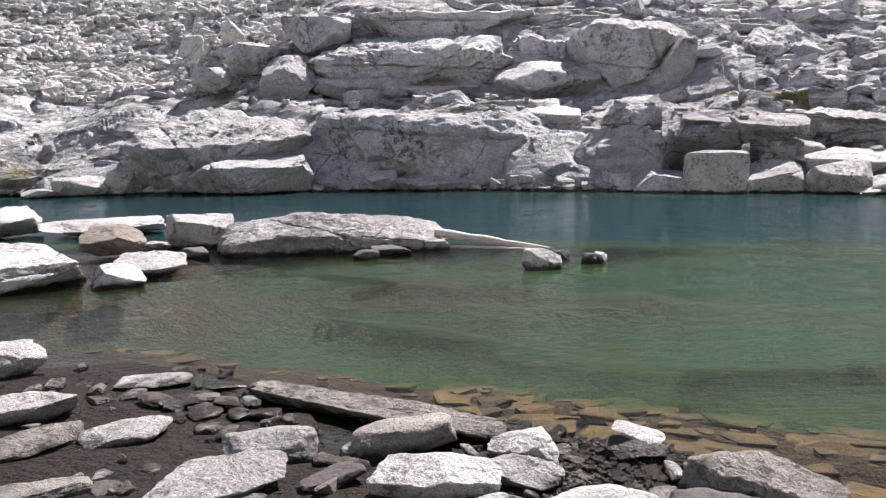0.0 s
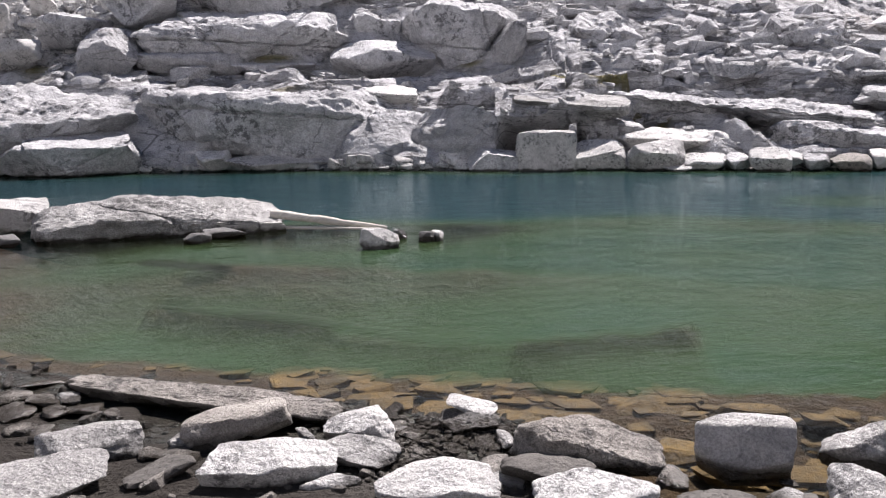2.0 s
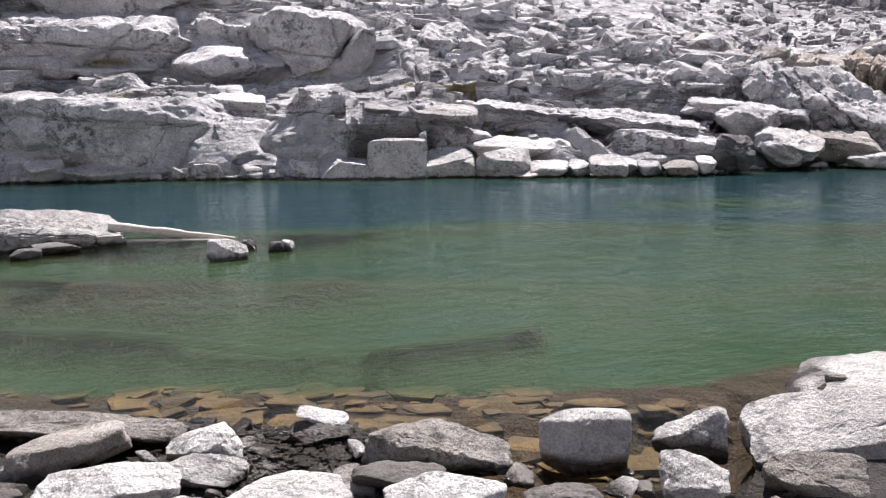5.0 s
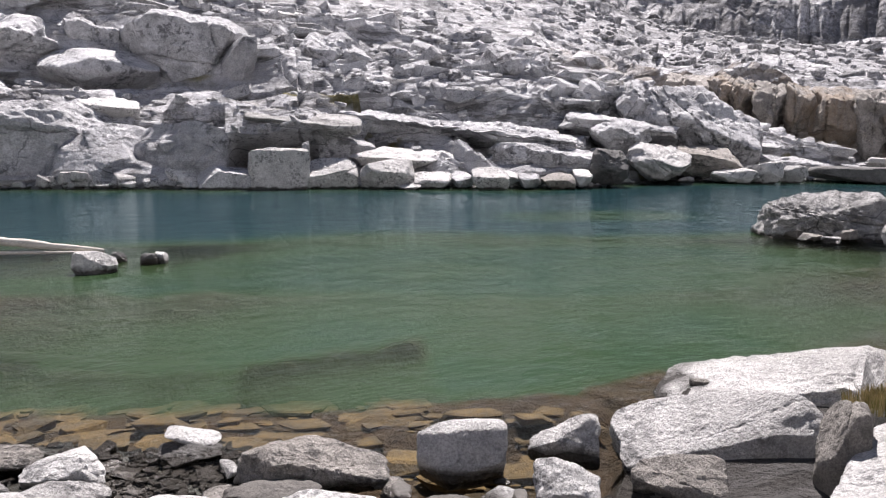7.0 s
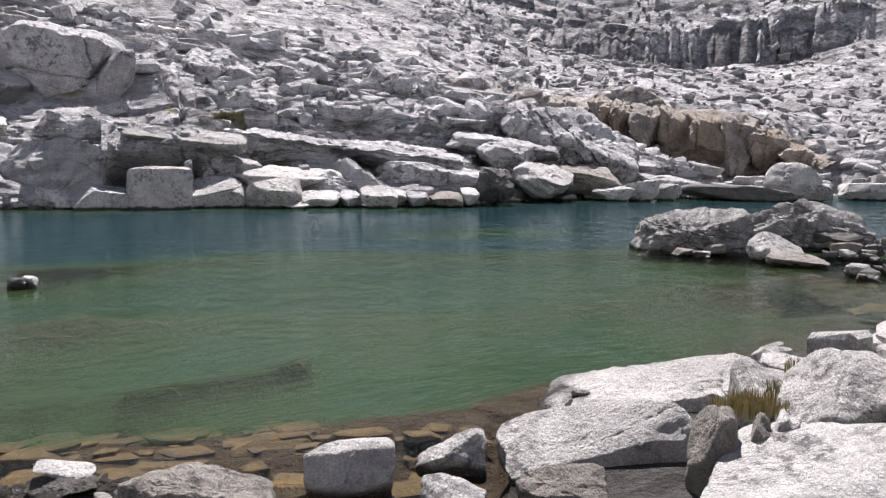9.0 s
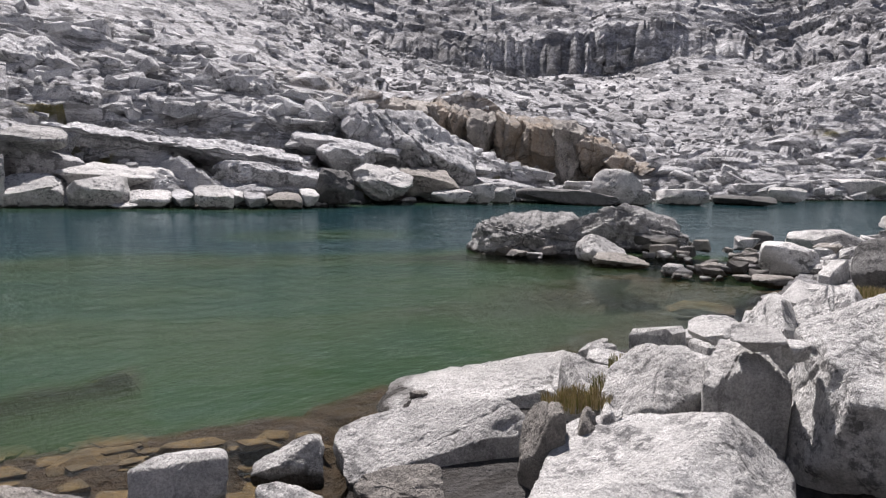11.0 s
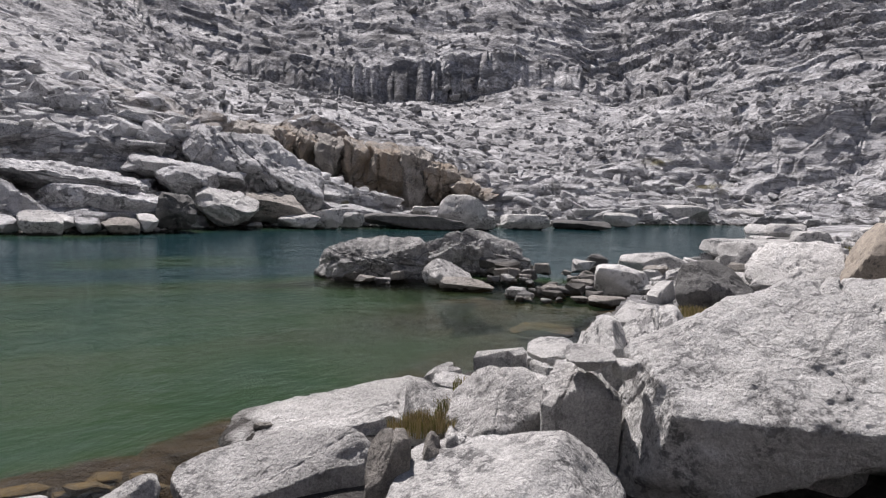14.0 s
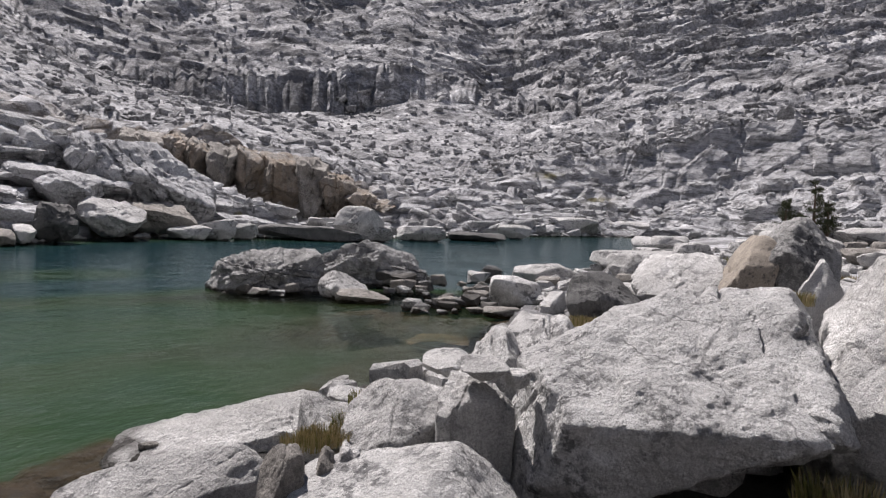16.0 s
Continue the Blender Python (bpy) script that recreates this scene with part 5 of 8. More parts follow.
boulder("boulder", (4.49, 2.44, 0.0), (0.16, 0.3, 0.63), -59.8, 978, GRANITE, "small leaning slab of pale granite", "boulder", group="right bank boulders", detail=4, box=6, cuts=1, tilt=(0, 12))
boulder("boulder", (5.6, 3.02, 0.0), (0.41, 0.6, 0.52), -60.3, 979, GRANITE_WARM, "broken pale rubble block behind the grassy slab", "boulder", group="right bank boulders", detail=4, box=4, cuts=4)
boulder("boulder", (13.04, 2.62, 0.2), (1.21, 1.2, 0.91), -78.1, 980, GRANITE_DARK, "dark lichen-covered boulder on the stony bank", "boulder", group="spit rocks", detail=5, box=3.4, cuts=2, rough=0.06, planes=((0.45, -0.3, 0.84, 0.62),))
boulder("boulder", (14.41, 1.68, 0.2), (1.52, 1.6, 1.23), -82.9, 981, GRANITE, "pale smooth slab leaning behind the great boulder", "boulder", group="spit rocks", detail=5, box=7, cuts=1, rough=0.08, planes=((-0.1, -0.6, 0.78, 0.6), (-0.6, -0.3, 0.7, 0.8),))
boulder("boulder", (13.92, 0.56, 0.2), (0.95, 1.3, 1.62), -87.4, 982, GRANITE_TAN, "tan flat-faced boulder on the stony bank", "boulder", group="spit rocks", detail=5, box=5, cuts=1, rough=0.04, planes=((-0.62, -0.2, 0.75, 0.55), (0.1, -0.95, 0.1, 0.8),))
boulder("boulder", (14.43, -0.13, 0.2), (1.36, 1.8, 1.96), -90.1, 983, GRANITE_LICHEN, "dark mottled lichen boulder with a round top", "boulder", group="spit rocks", detail=5, box=3, cuts=2, rough=0.08, planes=((0.5, -0.4, 0.75, 0.7), (-0.4, -0.3, 0.86, 0.8),))
boulder("boulder", (12.67, -0.43, 0.2), (0.64, 0.9, 1.37), -91.6, 984, GRANITE, "small pale rounded rock before the dark boulder", "boulder", group="spit rocks", detail=4, box=3, cuts=2, rough=0.05)
# dark colour here paints the deep shade between the two great boulders
boulder("boulder", (5.6, -0.45, -0.05), (0.9, 0.9, 0.4), -92, 985, GRANITE_DARK, "rock wedged in the cleft, coloured dark for its shade", "boulder", group="right bank boulders", detail=4)

# left promontory and the rocky islet beside it
boulder("boulder", (-6.82, 12.42, -0.02), (2.32, 2.4, 0.62), 28.6, 986, GRANITE_WHITE, "broad white flat-topped boulder in shallow water", "boulder", group="promontory rocks", detail=5, box=6, cuts=1, rough=0.04, sink=0.3, planes=((0.05, -0.35, 0.93, 0.78), (0.15, -0.98, 0.05, 0.82), (0.6, -0.6, -0.5, 0.9),))
boulder("boulder", (-6.36, 15.49, 0.1), (1.21, 1.2, 0.5), 22.2, 987, GRANITE_TAN, "rough tan-grey pyramidal boulder", "boulder", group="promontory rocks", detail=5, box=3.4, cuts=3, rough=0.06, planes=((-0.5, -0.4, 0.77, 0.5), (0.5, -0.3, 0.8, 0.55),))
boulder("boulder", (-4.99, 12.26, -0.02), (0.8, 0.8, 0.33), 22.0, 988, GRANITE_WHITE, "small white wedge rock at the water", "boulder", group="promontory rocks", detail=5, box=5, cuts=1, sink=0.3, planes=((0.5, -0.3, 0.8, 0.52), (0, -0.95, 0.1, 0.8),))
boulder("boulder", (-4.89, 13.35, -0.02), (1.19, 1.0, 0.36), 20.0, 989, GRANITE, "light grey rock sloping into the water", "boulder", group="promontory rocks", detail=5, box=4, cuts=2, sink=0.3, planes=((0.25, -0.45, 0.86, 0.55), (0.5, -0.7, -0.4, 0.8),))
boulder("boulder", (-5.1, 16.92, -0.02), (1.41, 1.2, 0.74), 16.7, 990, GRANITE_WHITE, "white angular boulder with a shaded side", "boulder", group="promontory rocks", detail=5, box=6, cuts=2, rough=0.04, sink=0.3, planes=((0.2, -0.4, 0.9, 0.72), (0, -1, -0.15, 0.8),))
boulder("rock_slab", (-8.26, 19.65, 0.05), (2.91, 2.0, 0.34), 22.7, 991, GRANITE, "low pale slabs behind the white boulder", "boulder", group="promontory rocks", detail=5, box=5, cuts=3, rough=0.06)
boulder("boulder", (-10.73, 19.05, 0.1), (2.37, 1.8, 0.6), 29.3, 992, GRANITE_WHITE, "large pale boulder on the promontory", "boulder", group="promontory rocks", detail=5, box=5, cuts=3, rough=0.05, planes=((0.1, -0.4, 0.9, 0.6),))
boulder("stone", (-5.76, 16.0, 0.02), (0.7, 0.51, 0.2), 19.7, 993, GRANITE, "pale stone between promontory boulders", "stone", group="promontory rocks", detail=4, box=5, cuts=3)
boulder("stone", (-4.71, 15.19, -0.02), (0.55, 0.45, 0.2), 17.2, 994, GRANITE_DARK, "dark wet stone at the promontory tip", "stone", group="promontory rocks", detail=4, box=5, cuts=3)
boulder("boulder", (-2.18, 16.0, -0.02), (4.58, 1.7, 0.74), 7.6, 995, GRANITE_LICHEN, "large whaleback granite rock with a shaded hollow side", "boulder", group="islet rocks", detail=6, box=2.2, cuts=0, rough=0.065, sink=0.5, planes=((0.42, -0.25, 0.87, 0.55), (0.1, -0.6, 0.8, 0.66), (-0.45, -0.4, 0.8, 0.72), (-0.1, -0.98, -0.1, 0.74),), joints=((0.8, 0.3, 0.4, -0.1), (0.9, -0.1, -0.3, 0.35)))
boulder("boulder", (-1.1, 15.86, -0.02), (2.41, 1.1, 0.46), 3.9, 996, GRANITE, "rounded pale granite rock on the islet", "boulder", group="islet rocks", detail=6, box=3, cuts=0, rough=0.08, sink=0.4, planes=((0.2, -0.5, 0.84, 0.55), (-0.6, -0.6, 0.5, 0.8), (0, -0.93, -0.36, 0.66),), joints=((0.2, 0.1, 0.95, 0.1),))
boulder("boulder", (-3.57, 15.5, -0.02), (0.97, 0.6, 0.52), 12.9, 997, GRANITE, "small pointed boulder in front of the islet", "boulder", group="islet rocks", detail=5, box=4, cuts=3, sink=0.3, planes=((-0.6, -0.3, 0.74, 0.5), (0.6, -0.2, 0.76, 0.6),))
boulder("stone", (-1.4, 14.45, -0.03), (0.48, 0.33, 0.2), 5.5, 998, GRANITE_DARK, "low dark wet stone at the islet edge", "stone", group="islet rocks", detail=4, box=4, cuts=3, sink=0.4)
boulder("stone", (-0.99, 15.03, -0.03), (0.79, 0.5, 0.2), 3.7, 999, GRANITE_DARK, "low dark wet stone at the islet edge", "stone", group="islet rocks", detail=4, box=4, cuts=3, sink=0.4)
boulder("stone", (-2.59, 15.68, -0.03), (0.22, 0.1, 0.2), 9.3, 1000, GRANITE, "small pale stone at the islet edge", "stone", group="islet rocks", detail=4, box=4, cuts=3, sink=0.4)
boulder("stone", (2.01, 13.85, -0.03), (0.32, 0.12, 0.2), -8.3, 1001, GRANITE_DARK, "dark stone beside the lone lake rock", "stone", group="islet rocks", detail=4, box=4, cuts=3, sink=0.4)
boulder("stone", (2.45, 13.4, -0.03), (0.32, 0.16, 0.2), -10.4, 1002, GRANITE_DARK, "dark low stone in the lake", "stone", group="islet rocks", detail=4, box=4, cuts=3, sink=0.4)
boulder("stone", (2.63, 13.5, -0.03), (0.23, 0.34, 0.2), -11.1, 1003, GRANITE, "pale small stone in the lake", "stone", group="islet rocks", detail=4, box=4, cuts=3, sink=0.4)
boulder("boulder", (1.57, 12.92, -0.03), (0.65, 0.3, 0.36), -7.0, 1004, GRANITE, "small two-toned rock standing alone in the lake", "boulder", group="islet rocks", detail=5, box=5, cuts=1, sink=0.4, planes=((0.4, -0.4, 0.82, 0.6), (-0.6, -0.7, 0.2, 0.7),))

# far shore: boulders at the water line
boulder("shore_boulder", (-15.73, 35.26, 0.00), (2.24, 1.57, 0.86), 24, 116, GRANITE, "pale broken boulder at the far shore", "boulder", group="far shore boulders", detail=4, box=6, cuts=3)
boulder("shore_boulder", (-19.88, 37.74, 0.00), (2.83, 1.98, 1.16), 28, 117, GRANITE, "pale boulder on the far shore", "boulder", group="far shore boulders", detail=4, box=6, cuts=3)
boulder("shore_boulder", (-16.98, 34.49, 0.00), (1.66, 1.16, 0.38), 26, 118, GRANITE, "low pale stones at the far shore", "boulder", group="far shore boulders", detail=4, box=6, cuts=3)
boulder("shore_boulder", (-14.12, 35.62, 0.00), (1.35, 0.94, 1.11), 22, 119, GRANITE, "grey boulder at the foot of the wall", "boulder", group="far shore boulders", detail=4, box=6, cuts=3)
boulder("shore_boulder", (28.27, 24.06, 0.00), (2.02, 1.21, 0.51), -50, 128, GRANITE, "grey low boulder on the shore", "boulder", group="far shore boulders", detail=4, box=6, cuts=3)
boulder("shore_boulder", (28.26, 24.01, 0.00), (1.86, 1.30, 0.65), -49, 129, GRANITE, "grey rounded rock at the shore", "boulder", group="far shore boulders", detail=4, box=6, cuts=3)
boulder("shore_boulder", (29.25, 23.31, 0.00), (1.50, 1.05, 0.95), -51, 130, GRANITE, "pale angular rock at the shore", "boulder", group="far shore boulders", detail=4, box=6, cuts=3)
boulder("shore_boulder", (30.62, 22.90, 0.00), (1.14, 0.80, 0.77), -53, 131, GRANITE, "grey block at the shore", "boulder", group="far shore boulders", detail=4, box=4)
boulder("shore_boulder", (33.76, 21.53, 0.00), (5.18, 1.81, 0.69), -57, 132, GRANITE_DARK, "long low wall-like dark ledge at the water", "boulder", group="far shore boulders", detail=4, box=7, cuts=3)
boulder("shore_boulder", (40.24, 24.05, 0.00), (2.98, 1.79, 0.96), -59, 133, GRANITE_WHITE, "pale rounded rock above the dark ledge", "boulder", group="far shore boulders", detail=4, box=6, cuts=3)
boulder("shore_boulder", (36.20, 19.41, 0.00), (2.18, 1.31, 0.80), -62, 134, GRANITE, "pale broken rock at the shore", "boulder", group="far shore boulders", detail=4, box=6, cuts=3)
boulder("shore_boulder", (59.47, 31.73, 0.00), (3.36, 2.02, 1.67), -62, 135, GRANITE_WHITE, "white rounded boulder near the cliff foot", "boulder", group="far shore boulders", detail=4, box=4, cuts=3)
boulder("shore_boulder", (35.78, 19.88, 0.00), (2.51, 1.50, 1.74), -61, 136, GRANITE, "pale blocky rock at the far shore", "boulder", group="far shore boulders", detail=4, box=4)
boulder("shore_boulder", (39.40, 18.14, 0.00), (2.68, 1.34, 0.81), -65, 137, GRANITE, "low broken pale rock at the shore", "boulder", group="far shore boulders", detail=4, box=6, cuts=3)
boulder("shore_boulder", (43.22, 16.47, 0.00), (3.32, 1.66, 0.48), -69, 138, GRANITE_DARK, "low dark row of rocks at the water", "boulder", group="far shore boulders", detail=4, box=6, cuts=3)
boulder("shore_boulder", (48.91, 16.09, 0.00), (2.12, 1.27, 0.90), -72, 139, GRANITE, "pale low boulder at the far shore", "boulder", group="far shore boulders", detail=4, box=6, cuts=3)
boulder("shore_boulder", (60.91, 15.79, 0.00), (4.66, 2.80, 1.38), -75, 140, GRANITE, "pale flat boulder at the far shore", "boulder", group="far shore boulders", detail=4, box=6, cuts=3)
boulder("shore_boulder", (71.14, 13.70, 0.00), (4.83, 2.90, 1.14), -79, 141, GRANITE, "pale flat boulder at the far shore", "boulder", group="far shore boulders", detail=4, box=6, cuts=3)

# right islet, rubble spit and the bank behind it
boulder("boulder", (15.2, 10.64, -0.03), (2.67, 1.7, 0.92), -54.5, 1005, GRANITE_LICHEN, "pale cracked granite islet rock with a dark shaded flank", "boulder", group="spit rocks", detail=6, box=4, cuts=0, rough=0.12, sink=0.3, planes=((-0.9, -0.3, 0.25, 0.85), (-0.15, -0.45, 0.87, 0.62), (0.1, -0.97, 0.05, 0.8), (-0.6, -0.1, 0.78, 0.82), (0.5, -0.8, 0.3, 0.8),), joints=((0.9, 0.2, 0.3, 0.1), (0.3, 0.1, 0.9, 0.2), (0.7, 0.2, -0.6, -0.4), (0.95, 0, 0.2, 0.5)))
boulder("boulder", (17.69, 9.48, -0.03), (3.02, 0.8, 1.1), -61.4, 1006, GRANITE_LICHEN, "large cracked granite islet rock with dark lichen top", "boulder", group="spit rocks", detail=6, box=3.4, cuts=0, rough=0.12, sink=0.3, planes=((0.5, -0.35, 0.78, 0.62), (-0.55, -0.4, 0.72, 0.72), (0, -0.98, 0.05, 0.78), (0.3, -0.8, 0.5, 0.8),), joints=((0.9, 0.3, 0.2, -0.2), (0.8, -0.2, 0.5, 0.35)))
boulder("boulder", (15.1, 8.61, -0.03), (1.07, 0.8, 0.6), -59.9, 1007, GRANITE, "pale pointed boulder before the islet rock", "boulder", group="spit rocks", detail=5, box=4, cuts=1, sink=0.3, planes=((0.62, -0.3, 0.72, 0.35), (-0.7, -0.3, 0.62, 0.7),))
boulder("boulder", (15.44, 10.49, -0.03), (0.71, 0.5, 0.3), -55.4, 1008, GRANITE_WHITE, "pale wedge rock at the islet foot", "boulder", group="spit rocks", detail=5, box=5, cuts=1, planes=((0.5, -0.3, 0.8, 0.5),))
boulder("flat_rock", (14.78, 7.95, -0.03), (1.12, 0.6, 0.28), -61.3, 1009, GRANITE_WARM, "flat tan-grey rock in the water", "boulder", group="spit rocks", detail=5, box=5, cuts=1, planes=((0.3, -0.4, 0.86, 0.55), (0, -0.85, -0.5, 0.65),))
boulder("boulder", (17.84, 8.73, 0.0), (1.01, 0.8, 0.5), -63.6, 1010, GRANITE_DARK, "dark rounded boulder behind the rubble", "boulder", group="spit rocks", detail=5, box=3.4, cuts=2, planes=((0.2, -0.5, 0.84, 0.7),))
boulder("boulder", (16.09, 5.09, 0.00), (1.13, 0.79, 0.68), -72, 148, GRANITE_WHITE, "pale boulder at the end of the spit", "boulder", group="spit rocks", box=5, cuts=3, detail=4)
boulder("flat_rock", (14.70, 4.88, -0.02), (0.78, 0.47, 0.21), -71, 149, GRANITE_WARM, "flat tan rock at the edge of the inlet", "boulder", group="spit rocks", box=5, cuts=3, detail=4)
boulder("boulder", (20.24, 5.61, 0.05), (1.85, 1.11, 0.63), -74, 150, GRANITE, "pale grey boulder on the spit", "boulder", group="spit rocks", box=5, cuts=3, detail=4)
boulder("flat_rock", (15.92, 4.29, 0.05), (0.77, 0.54, 0.30), -74, 151, GRANITE, "pale flat rock on the spit", "boulder", group="spit rocks", box=5, cuts=3, detail=4)
boulder("rock_slab", (25.38, 3.81, 0.10), (3.83, 1.53, 0.81), -81, 152, GRANITE, "long pale granite slab on the stony bank", "boulder", group="spit rocks", box=5, cuts=3, detail=4)
boulder("boulder", (38.99, 5.88, 0.10), (2.22, 1.56, 0.84), -81, 153, GRANITE_WHITE, "white pointed boulder at the lake narrows", "boulder", group="spit rocks", box=5, cuts=3, detail=4)
boulder("boulder", (24.52, 2.52, 0.30), (1.24, 0.75, 0.97), -84, 156, GRANITE, "grey boulder on the stony bank", "boulder", group="spit rocks", box=5, cuts=3, detail=4)
boulder("rock_slab", (53.12, -4.72, 0.60), (5.10, 2.55, 1.10), -95, 160, GRANITE, "pale flat slab in the meadow behind the bank", "boulder", group="spit rocks", box=5, cuts=3, detail=4)
boulder("rock_slab", (32.13, -2.66, 0.60), (2.14, 1.07, 0.57), -95, 161, GRANITE_WARM, "tan-grey slab in dry grass", "boulder", group="spit rocks", box=5, cuts=3, detail=4)
boulder("stone", (18.65, 9.68, 0.06), (0.38, 0.28, 0.14), -114, 162, GRANITE_MUD, "angular tan-grey stone in the rubble spit", "stone", group="spit stones", detail=3)
boulder("stone", (16.53, 7.90, 0.00), (0.40, 0.30, 0.21), -97, 163, GRANITE, "white stone in the rubble spit", "stone", group="spit stones", detail=3)
boulder("stone", (17.68, 9.55, 0.06), (0.50, 0.38, 0.17), -95, 164, GRANITE_DARK, "dark stone in the rubble spit", "stone", group="spit stones", detail=3)
boulder("stone", (16.91, 8.08, 0.00), (0.64, 0.48, 0.34), -101, 165, GRANITE_WARM, "angular pale stone in the rubble spit", "stone", group="spit stones", detail=3)
boulder("stone", (16.98, 8.24, 0.06), (0.37, 0.28, 0.20), -18, 166, GRANITE_WARM, "angular pale stone in the rubble spit", "stone", group="spit stones", detail=3)
boulder("stone", (16.96, 8.32, 0.06), (0.27, 0.20, 0.12), -102, 167, GRANITE_MUD, "angular tan-grey stone in the rubble spit", "stone", group="spit stones", detail=3)
boulder("stone", (19.46, 9.11, 0.06), (0.50, 0.38, 0.28), -59, 168, GRANITE, "white stone in the rubble spit", "stone", group="spit stones", detail=3)
boulder("stone", (16.31, 8.15, 0.00), (0.35, 0.27, 0.20), -21, 169, GRANITE_DARK, "dark stone in the rubble spit", "stone", group="spit stones", detail=3)
boulder("stone", (17.65, 8.80, 0.06), (0.48, 0.36, 0.21), -104, 170, GRANITE_WARM, "angular pale stone in the rubble spit", "stone", group="spit stones", detail=3)
boulder("stone", (14.37, 6.73, 0.00), (0.31, 0.23, 0.10), -49, 171, GRANITE_WARM, "angular pale stone in the rubble spit", "stone", group="spit stones", detail=3)
boulder("stone", (16.49, 6.82, 0.00), (0.34, 0.25, 0.14), -7, 172, GRANITE_MUD, "angular tan-grey stone in the rubble spit", "stone", group="spit stones", detail=3)
boulder("stone", (16.84, 7.57, 0.00), (0.31, 0.24, 0.15), -92, 173, GRANITE, "white stone in the rubble spit", "stone", group="spit stones", detail=3)
boulder("stone", (15.07, 6.51, 0.00), (0.34, 0.25, 0.16), -18, 174, GRANITE_DARK, "dark stone in the rubble spit", "stone", group="spit stones", detail=3)
boulder("stone", (19.02, 8.52, 0.06), (0.31, 0.23, 0.16), -52, 175, GRANITE_WARM, "angular pale stone in the rubble spit", "stone", group="spit stones", detail=3)
boulder("stone", (16.88, 7.64, 0.06), (0.33, 0.25, 0.15), -120, 176, GRANITE_WARM, "angular pale stone in the rubble spit", "stone", group="spit stones", detail=3)
boulder("stone", (15.18, 5.33, 0.00), (0.46, 0.34, 0.23), -15, 177, GRANITE_MUD, "angular tan-grey stone in the rubble spit", "stone", group="spit stones", detail=3)
boulder("stone", (18.48, 6.52, 0.06), (0.25, 0.19, 0.13), -81, 178, GRANITE, "white stone in the rubble spit", "stone", group="spit stones", detail=3)
boulder("stone", (16.56, 6.12, 0.00), (0.60, 0.45, 0.24), -106, 179, GRANITE_DARK, "dark stone in the rubble spit", "stone", group="spit stones", detail=3)
boulder("stone", (18.72, 8.00, 0.06), (0.46, 0.35, 0.27), -87, 180, GRANITE_WARM, "angular pale stone in the rubble spit", "stone", group="spit stones", detail=3)
boulder("stone", (19.04, 8.68, 0.06), (0.26, 0.20, 0.14), -82, 181, GRANITE_WARM, "angular pale stone in the rubble spit", "stone", group="spit stones", detail=3)
boulder("stone", (20.19, 7.11, 0.06), (0.41, 0.30, 0.18), -105, 182, GRANITE_MUD, "angular tan-grey stone in the rubble spit", "stone", group="spit stones", detail=3)
boulder("stone", (18.96, 8.64, 0.06), (0.29, 0.22, 0.14), -107, 183, GRANITE, "white stone in the rubble spit", "stone", group="spit stones", detail=3)
boulder("stone", (16.40, 7.26, 0.00), (0.24, 0.18, 0.14), -111, 184, GRANITE_DARK, "dark stone in the rubble spit", "stone", group="spit stones", detail=3)
boulder("stone", (15.07, 6.33, 0.00), (0.40, 0.30, 0.23), -69, 185, GRANITE_WARM, "angular pale stone in the rubble spit", "stone", group="spit stones", detail=3)
boulder("stone", (16.60, 7.83, 0.00), (0.33, 0.25, 0.14), -94, 186, GRANITE_WARM, "angular pale stone in the rubble spit", "stone", group="spit stones", detail=3)
boulder("stone", (14.93, 6.10, 0.00), (0.53, 0.40, 0.17), -97, 187, GRANITE_MUD, "angular tan-grey stone in the rubble spit", "stone", group="spit stones", detail=3)
boulder("stone", (17.86, 7.97, 0.06), (0.35, 0.26, 0.20), -108, 188, GRANITE, "white stone in the rubble spit", "stone", group="spit stones", detail=3)
boulder("stone", (14.46, 5.77, 0.00), (0.21, 0.16, 0.12), -79, 189, GRANITE_DARK, "dark stone in the rubble spit", "stone", group="spit stones", detail=3)
boulder("stone", (16.31, 6.08, 0.00), (0.58, 0.43, 0.30), -70, 190, GRANITE_WARM, "angular pale stone in the rubble spit", "stone", group="spit stones", detail=3)
boulder("stone", (18.95, 6.91, 0.06), (0.29, 0.22, 0.16), -19, 191, GRANITE_WARM, "angular pale stone in the rubble spit", "stone", group="spit stones", detail=3)
boulder("stone", (16.24, 6.03, 0.00), (0.35, 0.26, 0.17), -31, 192, GRANITE_MUD, "angular tan-grey stone in the rubble spit", "stone", group="spit stones", detail=3)
boulder("stone", (16.11, 6.21, 0.00), (0.42, 0.32, 0.16), -18, 193, GRANITE, "white stone in the rubble spit", "stone", group="spit stones", detail=3)
boulder("stone", (20.48, 7.24, 0.06), (0.74, 0.56, 0.44), -50, 194, GRANITE_DARK, "dark stone in the rubble spit", "stone", group="spit stones", detail=3)
boulder("stone", (14.04, 6.41, 0.00), (0.21, 0.16, 0.12), -45, 195, GRANITE_WARM, "angular pale stone in the rubble spit", "stone", group="spit stones", detail=3)
boulder("stone", (18.88, 7.45, 0.06), (0.28, 0.21, 0.13), -38, 196, GRANITE_WARM, "angular pale stone in the rubble spit", "stone", group="spit stones", detail=3)
boulder("stone", (17.47, 8.33, 0.06), (0.66, 0.49, 0.38), -122, 197, GRANITE_MUD, "angular tan-grey stone in the rubble spit", "stone", group="spit stones", detail=3)
boulder("stone", (19.76, 7.38, 0.06), (0.69, 0.51, 0.37), -24, 198, GRANITE, "white stone in the rubble spit", "stone", group="spit stones", detail=3)
